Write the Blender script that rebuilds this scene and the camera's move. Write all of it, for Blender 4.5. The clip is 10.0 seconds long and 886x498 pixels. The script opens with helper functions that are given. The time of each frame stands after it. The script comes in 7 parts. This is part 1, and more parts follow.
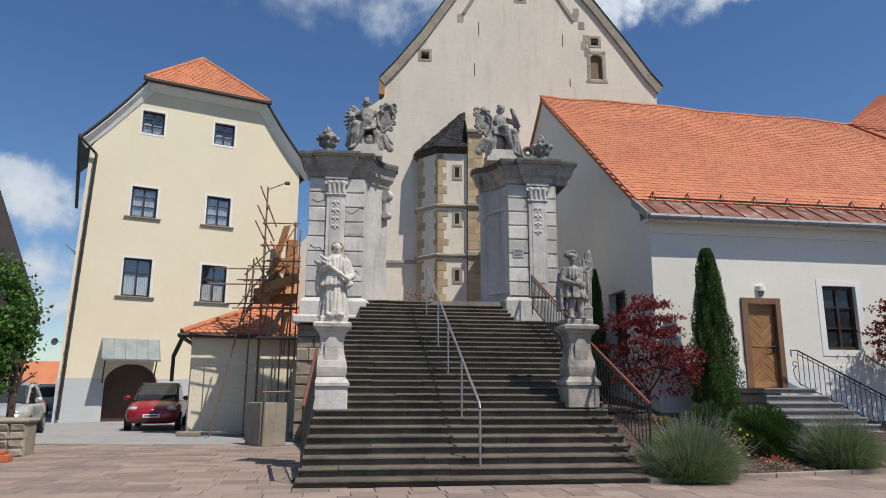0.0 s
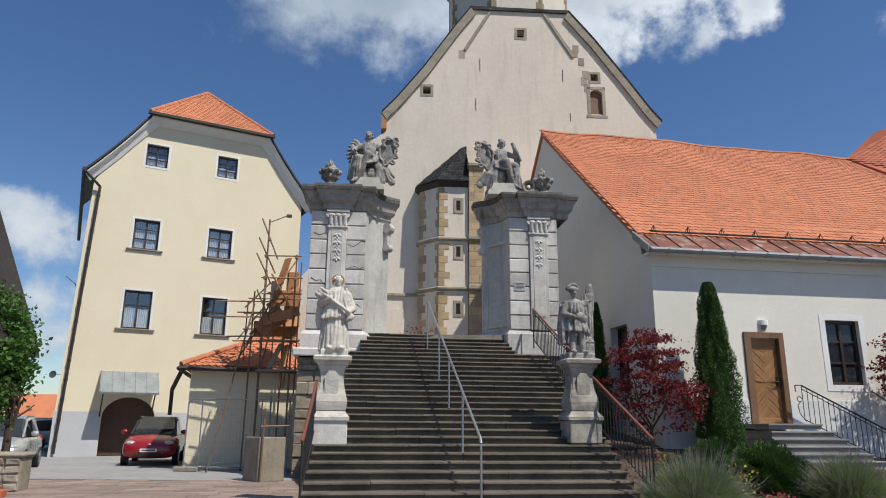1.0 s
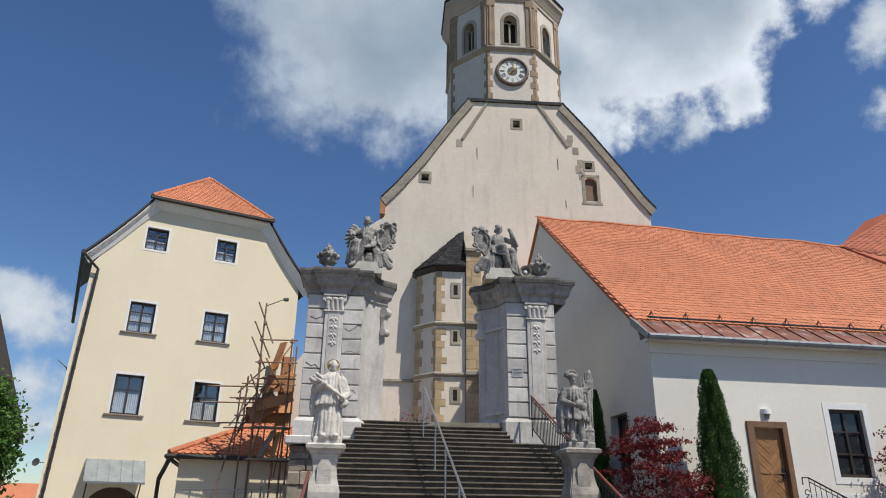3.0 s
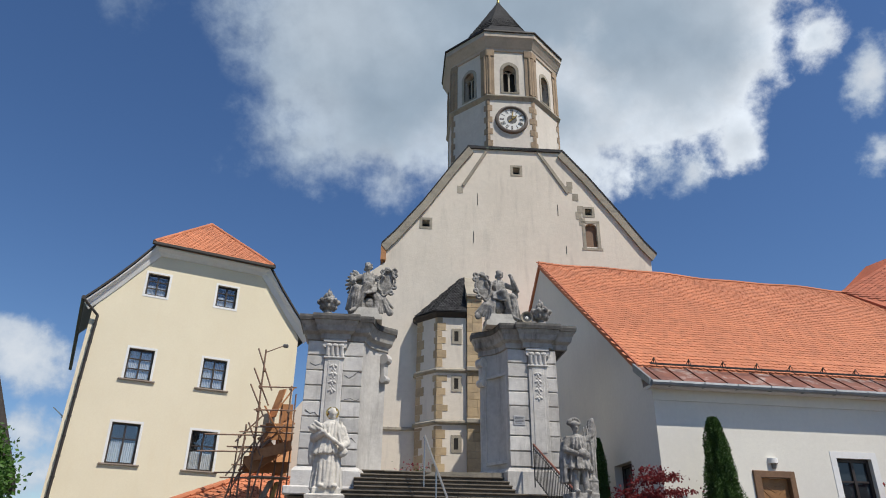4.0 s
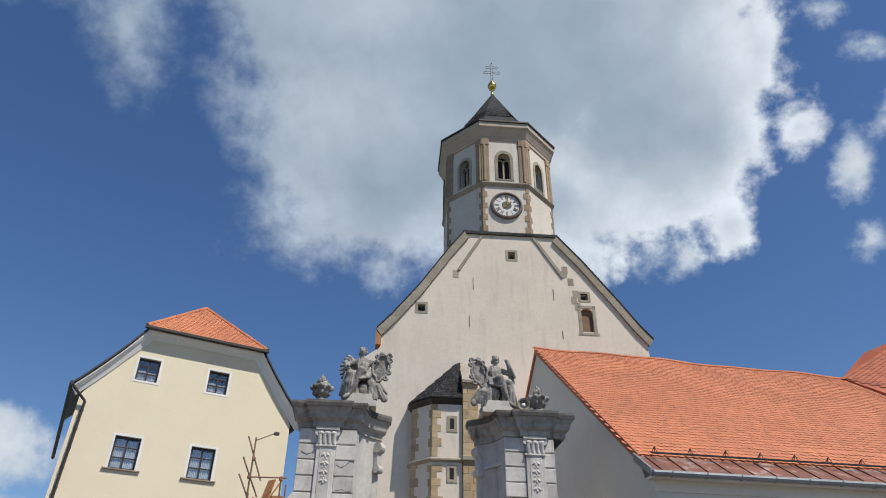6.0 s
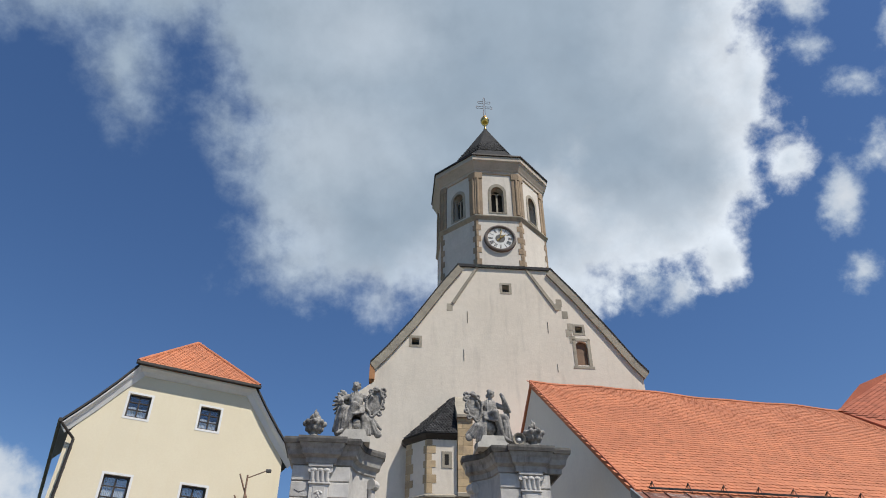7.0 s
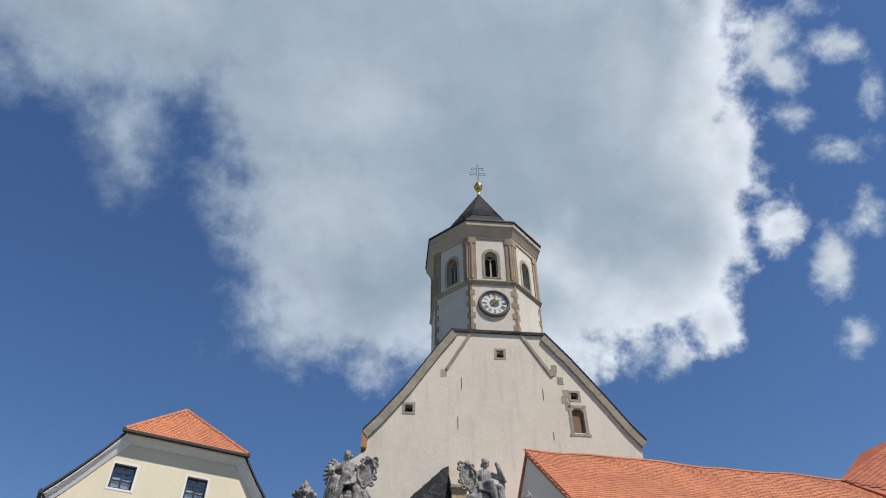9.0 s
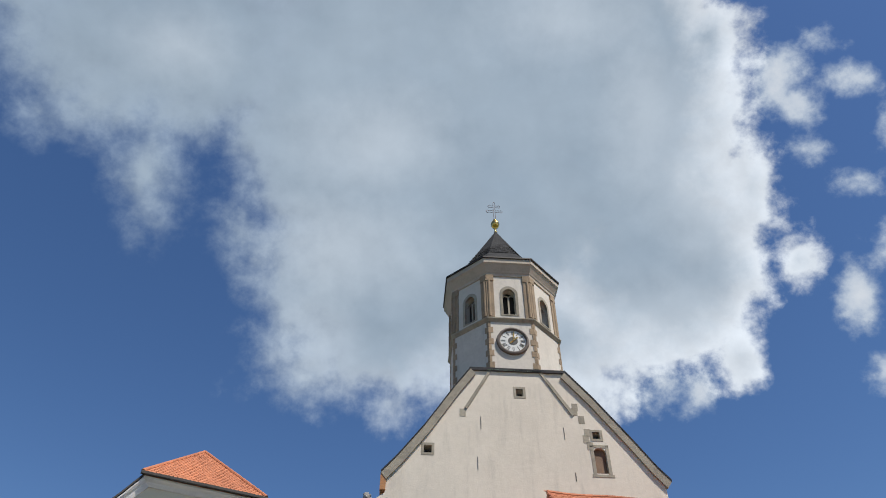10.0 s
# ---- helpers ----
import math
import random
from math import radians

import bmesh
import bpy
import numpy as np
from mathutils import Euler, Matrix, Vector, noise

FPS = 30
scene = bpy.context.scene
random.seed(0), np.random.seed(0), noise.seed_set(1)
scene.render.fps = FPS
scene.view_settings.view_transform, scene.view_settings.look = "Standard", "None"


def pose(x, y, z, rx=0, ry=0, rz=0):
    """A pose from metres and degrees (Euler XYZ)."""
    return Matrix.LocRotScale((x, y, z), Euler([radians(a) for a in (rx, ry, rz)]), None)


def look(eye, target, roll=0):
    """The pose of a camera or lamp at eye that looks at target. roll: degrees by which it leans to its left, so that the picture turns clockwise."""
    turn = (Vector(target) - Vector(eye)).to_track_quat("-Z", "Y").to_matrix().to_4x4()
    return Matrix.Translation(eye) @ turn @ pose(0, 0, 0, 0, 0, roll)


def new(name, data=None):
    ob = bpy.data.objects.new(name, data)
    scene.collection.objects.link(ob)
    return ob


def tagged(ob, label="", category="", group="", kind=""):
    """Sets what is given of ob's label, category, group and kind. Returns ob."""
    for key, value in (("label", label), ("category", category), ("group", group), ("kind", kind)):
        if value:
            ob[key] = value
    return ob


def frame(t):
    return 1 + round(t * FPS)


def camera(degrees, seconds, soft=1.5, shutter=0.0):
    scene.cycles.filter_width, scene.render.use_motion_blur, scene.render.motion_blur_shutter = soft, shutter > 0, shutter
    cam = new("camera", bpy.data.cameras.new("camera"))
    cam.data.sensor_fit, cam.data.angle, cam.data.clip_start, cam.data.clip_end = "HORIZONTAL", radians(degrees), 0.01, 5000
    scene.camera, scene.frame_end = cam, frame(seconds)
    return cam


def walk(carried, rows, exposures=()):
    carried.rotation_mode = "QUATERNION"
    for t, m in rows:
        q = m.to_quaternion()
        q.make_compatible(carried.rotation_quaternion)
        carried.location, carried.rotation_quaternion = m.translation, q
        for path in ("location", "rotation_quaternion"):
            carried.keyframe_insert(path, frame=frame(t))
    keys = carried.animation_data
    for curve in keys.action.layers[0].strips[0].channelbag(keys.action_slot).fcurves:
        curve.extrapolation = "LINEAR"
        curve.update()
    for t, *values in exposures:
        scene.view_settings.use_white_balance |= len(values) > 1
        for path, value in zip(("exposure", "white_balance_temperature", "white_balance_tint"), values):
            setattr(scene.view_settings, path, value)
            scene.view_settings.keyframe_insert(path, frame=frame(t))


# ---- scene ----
cam = camera(66.0, 10.0, soft=1.0)
EYE = (0.0, 0.0, 1.4)
# seconds, turn to the left, pitch up, lean
ROWS = [
    (0.0, 0.00, 11.59, -0.24),
    (0.5, 0.07, 12.94, -0.32),
    (1.0, 0.06, 14.36, -0.41),
    (1.5, -0.01, 15.96, -0.49),
    (2.0, -0.17, 17.66, -0.57),
    (2.5, -0.29, 19.49, -0.66),
    (4.0, -0.20, 25.30, -0.66),
    (4.5, -0.20, 26.96, -0.65),
    (5.0, -0.29, 28.66, -0.77),
    (5.5, -0.44, 30.58, -0.77),
    (7.0, -0.89, 35.17, -0.14),
    (7.5, -1.03, 36.18, 0.06),
    (8.0, -1.20, 37.34, 0.18),
    (8.5, -1.34, 38.84, 0.24),
    (9.0, -1.33, 40.60, 0.12),
    (9.5, -0.73, 42.24, -0.07),
    (10.0, 0.17, 43.77, -0.39),
]
walk(cam, [(t, pose(*EYE, 90 + p, r, y)) for t, y, p, r in ROWS])

# ---- light ----
SUN = Vector((0.60, -0.50, 1.30)).normalized()
sun_data = bpy.data.lights.new("sun", "SUN")
sun_data.energy, sun_data.angle, sun_data.color = 5.0, radians(0.53), (1.0, 0.935, 0.83)
sun_ob = new("sun", sun_data)
sun_ob.matrix_world = look(SUN * 100, (0, 0, 0))
scene.view_settings.exposure = -0.02


class Nodes:
    """Short hand for node trees."""

    def __init__(self, tree):
        self.t = tree
        self.t.nodes.clear()

    def add(self, kind, inputs=None, **props):
        n = self.t.nodes.new(kind)
        for k, v in props.items():
            setattr(n, k, v)
        for k, v in (inputs or {}).items():
            if hasattr(v, "is_linked") or hasattr(v, "links"):
                self.t.links.new(v, n.inputs[k])
            else:
                n.inputs[k].default_value = v
        return n

    def math(self, op, a, b=0.0, c=0.0, clamp=False):
        n = self.add("ShaderNodeMath", {0: a, 1: b, 2: c}, operation=op, use_clamp=clamp)
        return n.outputs[0]

    def mix(self, fac, a, b, blend="MIX"):
        n = self.add("ShaderNodeMix", {0: fac, 6: a, 7: b}, data_type="RGBA", blend_type=blend)
        return n.outputs[2]

    def noise(self, vec, scale, detail=4.0, rough=0.55, out=0):
        n = self.add("ShaderNodeTexNoise", {"Vector": vec, "Scale": scale, "Detail": detail, "Roughness": rough})
        return n.outputs[out]

    def ramp(self, fac, lo, hi):
        n = self.add("ShaderNodeMapRange", {0: fac, 1: lo, 2: hi}, interpolation_type="SMOOTHSTEP")
        return n.outputs[0]


world = bpy.data.worlds.new("sky")
scene.world = world
world.use_nodes = True
W = Nodes(world.node_tree)
sky = W.add("ShaderNodeTexSky", sky_type="NISHITA", sun_disc=False,
            sun_elevation=math.asin(SUN.z), sun_rotation=math.atan2(SUN.x, SUN.y),
            altitude=300.0, air_density=1.0, dust_density=0.4, ozone_density=3.0)
SKY_STRENGTH = 0.108
way = W.add("ShaderNodeTexCoord").outputs["Generated"]
sep = W.add("ShaderNodeSeparateXYZ", {0: way})
# cloud cover is laid out on a plane square to a line 35 degrees above the horizon
TILT = radians(35)
facing = W.math("MAXIMUM", W.math("ADD", W.math("MULTIPLY", sep.outputs[1], math.cos(TILT)), W.math("MULTIPLY", sep.outputs[2], math.sin(TILT))), 0.08)
rising = W.math("SUBTRACT", W.math("MULTIPLY", sep.outputs[2], math.cos(TILT)), W.math("MULTIPLY", sep.outputs[1], math.sin(TILT)))
ca = W.math("DIVIDE", sep.outputs[0], facing)
cb = W.math("DIVIDE", rising, facing)
plane = W.add("ShaderNodeCombineXYZ", {0: ca, 1: cb, 2: 0.0}).outputs[0]


def centred(scale, detail, rough, vec):
    return W.math("SUBTRACT", W.noise(vec, scale, detail, rough), 0.5)


swirl = W.add("ShaderNodeVectorMath", {0: W.noise(way, 5.0, 5.0, 0.55, 1), 1: (0.5, 0.5, 0.5)}, operation="SUBTRACT").outputs[0]
swirl = W.add("ShaderNodeVectorMath", {0: swirl, 3: 0.07}, operation="SCALE").outputs[0]
bent = W.add("ShaderNodeVectorMath", {0: plane, 1: swirl}, operation="ADD").outputs[0]
# soft ovals: across, up, half width, half height
CLOUD_BODY = [
    (0.05, 0.411, 0.409, 0.374), (-0.077, 0.121, 0.242, 0.188), (0.3, 0.164, 0.185, 0.190), (-0.436, 0.494, 0.292, 0.19),
    (-0.455, 0.275, 0.062, 0.100), (0.171, 0.031, 0.123, 0.09), (0.425, -0.020, 0.040, 0.045), (0.511, 0.148, 0.032, 0.038),
    (-0.082, -0.071, 0.024, 0.026), (0.218, -0.041, 0.039, 0.031), (0.401, 0.494, 0.097, 0.075), (-0.628, 0.373, 0.048, 0.043),
    (-0.636, 0.747, 0.412, 0.229), (0.005, 0.901, 0.653, 0.354), (-0.31, 0.18, 0.038, 0.051), (0.464, 0.251, 0.042, 0.076),
    (-0.19, -0.011, 0.09, 0.057), (-0.41, 0.375, 0.10, 0.085), (-0.53, 0.395, 0.11, 0.070),
]
CLOUD_PUFFS = [
    (0.516, 0.439, 0.039, 0.065), (0.542, 0.384, 0.03, 0.03), (0.559, 0.494, 0.035, 0.022), (0.566, 0.311, 0.034, 0.019),
    (0.619, 0.264, 0.031, 0.017), (0.614, 0.419, 0.016, 0.01), (0.602, 0.09, 0.041, 0.05), (0.648, 0.14, 0.05, 0.037),
    (0.664, 0.313, 0.022, 0.038), (0.319, -0.049, 0.023, 0.015), (0.359, -0.057, 0.02, 0.018), (0.628, -0.02, 0.021, 0.021),
    (-0.645, -0.347, 0.083, 0.050), (-0.653, -0.462, 0.068, 0.029), (-0.679, -0.54, 0.065, 0.037),
]
# sunlit swellings inside the large cloud
CLOUD_GLOW = [
    (-0.178, 0.155, 0.109, 0.063), (-0.207, 0.013, 0.066, 0.074), (0.311, 0.04, 0.115, 0.058), (0.308, 0.366, 0.06, 0.104),
    (-0.426, 0.475, 0.050, 0.033), (-0.106, 0.32, 0.095, 0.06), (0.388, 0.251, 0.068, 0.11), (0.182, 0.522, 0.106, 0.053),
    (0.429, -0.041, 0.049, 0.049),
]


def ovals(vec, rows, join):
    """Depth inside the nearest of several ovals, growing towards their middles."""
    total = None
    for ox, oz, rx, rz in rows:
        off = W.add("ShaderNodeVectorMath", {0: vec, 1: (ox, oz, 0)}, operation="SUBTRACT").outputs[0]
        off = W.add("ShaderNodeVectorMath", {0: off, 1: (1 / rx, 1 / rz, 0)}, operation="MULTIPLY").outputs[0]
        d = W.add("ShaderNodeVectorMath", {0: off}, operation="LENGTH").outputs[1]
        d = W.math("MULTIPLY", W.math("SUBTRACT", 1.0, d), min(rx, rz))
        total = d if total is None else W.math("SMOOTH_MAX", total, d, join)
    return total


ragged = W.math("ADD", W.math("MULTIPLY", centred(9.0, 8.0, 0.62, way), 0.16), W.math("MULTIPLY", centred(34.0, 5.0, 0.6, way), 0.035))
body = W.math("ADD", W.math("ADD", ovals(bent, CLOUD_BODY, 0.035), 0.008), ragged)
puffs = W.math("ADD", ovals(bent, CLOUD_PUFFS, 0.012), W.math("MULTIPLY", ragged, 1.05))
edge_w = W.add("ShaderNodeMapRange", {0: ca, 1: -0.45, 2: 0.35, 3: 0.070, 4: 0.030}).outputs[0]
cover = W.ramp(W.math("DIVIDE", body, edge_w), -0.25, 1.0)
small_cover = W.math("MULTIPLY", W.ramp(puffs, -0.010, 0.030), 0.90)
# relief: the cloud noise compared with itself a little towards the sun
toward = W.add("ShaderNodeVectorMath", {0: way, 1: tuple(SUN * 0.022)}, operation="ADD").outputs[0]
relief = W.math("SUBTRACT", W.noise(way, 9.0, 6.0, 0.55), W.noise(toward, 9.0, 6.0, 0.55))
near_rim = W.math("SUBTRACT", 1.0, W.ramp(body, 0.0, 0.13))
relief = W.math("MULTIPLY", relief, W.math("MULTIPLY_ADD", near_rim, 0.9, 0.30))
glow = W.ramp(W.math("ADD", ovals(bent, CLOUD_GLOW, 0.03), W.math("MULTIPLY", ragged, 0.5)), -0.06, 0.06)
billow = W.ramp(W.noise(way, 3.2, 5.0, 0.5), 0.30, 0.70)
rim = W.mix(W.ramp(ca, -0.45, 0.40), (0.32, 0.41, 0.53, 1), (0.76, 0.82, 0.89, 1))
core = W.mix(billow, (0.285, 0.368, 0.460, 1), (0.375, 0.460, 0.550, 1))
core = W.mix(W.math("MULTIPLY", glow, 0.50), core, (0.62, 0.69, 0.765, 1))
cloud = W.mix(W.ramp(body, 0.01, 0.115), rim, core)
cloud = W.add("ShaderNodeVectorMath", {0: cloud, 3: W.math("ADD", 1.0, relief)}, operation="SCALE").outputs[0]
vivid = W.add("ShaderNodeHueSaturation", {"Saturation": 1.17, "Hue": 0.5055, "Color": sky.outputs[0]}).outputs[0]
blue = W.add("ShaderNodeVectorMath", {0: vivid, 3: SKY_STRENGTH}, operation="SCALE").outputs[0]
both = W.mix(small_cover, blue, W.mix(W.ramp(puffs, 0.0, 0.06), (0.46, 0.55, 0.67, 1), (0.74, 0.78, 0.82, 1)))
both = W.mix(W.math("MULTIPLY", cover, 0.97), both, cloud)
bg = W.add("ShaderNodeBackground", {"Color": both, "Strength": 1.0})
W.add("ShaderNodeOutputWorld", {0: bg.outputs[0]})

# ---- materials ----


def surface(name, base, other=None, rough=0.8, metal=0.0, grain=9.0, blotch=0.7, bump=0.15, stain=None, stain_amount=0.5,
            streak=False, island=False, piece=0.0, spec=0.5):
    """A weathered surface: two colours mixed at two scales, optional stains, bump from the grain. Lengths are metres."""
    m = bpy.data.materials.new(name)
    m.use_nodes = True
    N = Nodes(m.node_tree)
    where = N.add("ShaderNodeNewGeometry").outputs["Position"]
    other = other or tuple(c * 0.82 for c in base)
    small = N.noise(where, grain, 6.0, 0.6)
    large = N.noise(where, blotch, 4.0, 0.55)
    blend = N.math("ADD", N.math("MULTIPLY", small, 0.45), N.math("MULTIPLY", large, 0.75))
    col = N.mix(N.ramp(blend, 0.42, 0.80), (*base, 1), (*other, 1))
    if stain:
        vec = where
        if streak:
            vec = N.add("ShaderNodeVectorMath", {0: where, 1: (1.0, 1.0, 0.14)}, operation="MULTIPLY").outputs[0]
        s = N.noise(vec, 2.3, 7.0, 0.66)
        col = N.mix(N.math("MULTIPLY", N.ramp(s, 0.50, 0.72), stain_amount), col, (*stain, 1))
    if piece or island:
        rnd = N.add("ShaderNodeObjectInfo").outputs["Random"] if not island else N.add("ShaderNodeNewGeometry").outputs["Random Per Island"]
        value = N.add("ShaderNodeMapRange", {0: rnd, 3: 1 - piece, 4: 1 + piece}).outputs[0]
        hsv = N.add("ShaderNodeHueSaturation", {"Value": value, "Color": col})
        col = hsv.outputs[0]
    bs = N.add("ShaderNodeBsdfPrincipled", {"Base Color": col, "Metallic": metal, "Specular IOR Level": spec})
    N.t.links.new(N.math("ADD", N.math("MULTIPLY", N.math("SUBTRACT", small, 0.5), 0.25), rough, clamp=True), bs.inputs["Roughness"])
    if bump:
        height = N.math("ADD", N.math("MULTIPLY", N.noise(where, grain * 4, 4.0, 0.6), 0.4), small)
        b = N.add("ShaderNodeBump", {"Height": height, "Strength": bump, "Distance": 0.03})
        N.t.links.new(b.outputs[0], bs.inputs["Normal"])
    N.add("ShaderNodeOutputMaterial", {0: bs.outputs[0]})
    return m


def leafy(name, base, other, through_light=0.35):
    m = bpy.data.materials.new(name)
    m.use_nodes = True
    N = Nodes(m.node_tree)
    rnd = N.add("ShaderNodeNewGeometry").outputs["Random Per Island"]
    col = N.mix(rnd, (*base, 1), (*other, 1))
    bs = N.add("ShaderNodeBsdfPrincipled", {"Base Color": col, "Roughness": 0.55, "Specular IOR Level": 0.35})
    tr = N.add("ShaderNodeBsdfTranslucent", {"Color": col})
    mx = N.add("ShaderNodeMixShader", {0: through_light, 1: bs.outputs[0], 2: tr.outputs[0]})
    N.add("ShaderNodeOutputMaterial", {0: mx.outputs[0]})
    return m


def glassy(name, tint=(0.02, 0.025, 0.03), rough=0.03):
    m = bpy.data.materials.new(name)
    m.use_nodes = True
    N = Nodes(m.node_tree)
    bs = N.add("ShaderNodeBsdfPrincipled", {"Base Color": (*tint, 1), "Roughness": rough, "Specular IOR Level": 0.5})
    N.add("ShaderNodeOutputMaterial", {0: bs.outputs[0]})
    return m


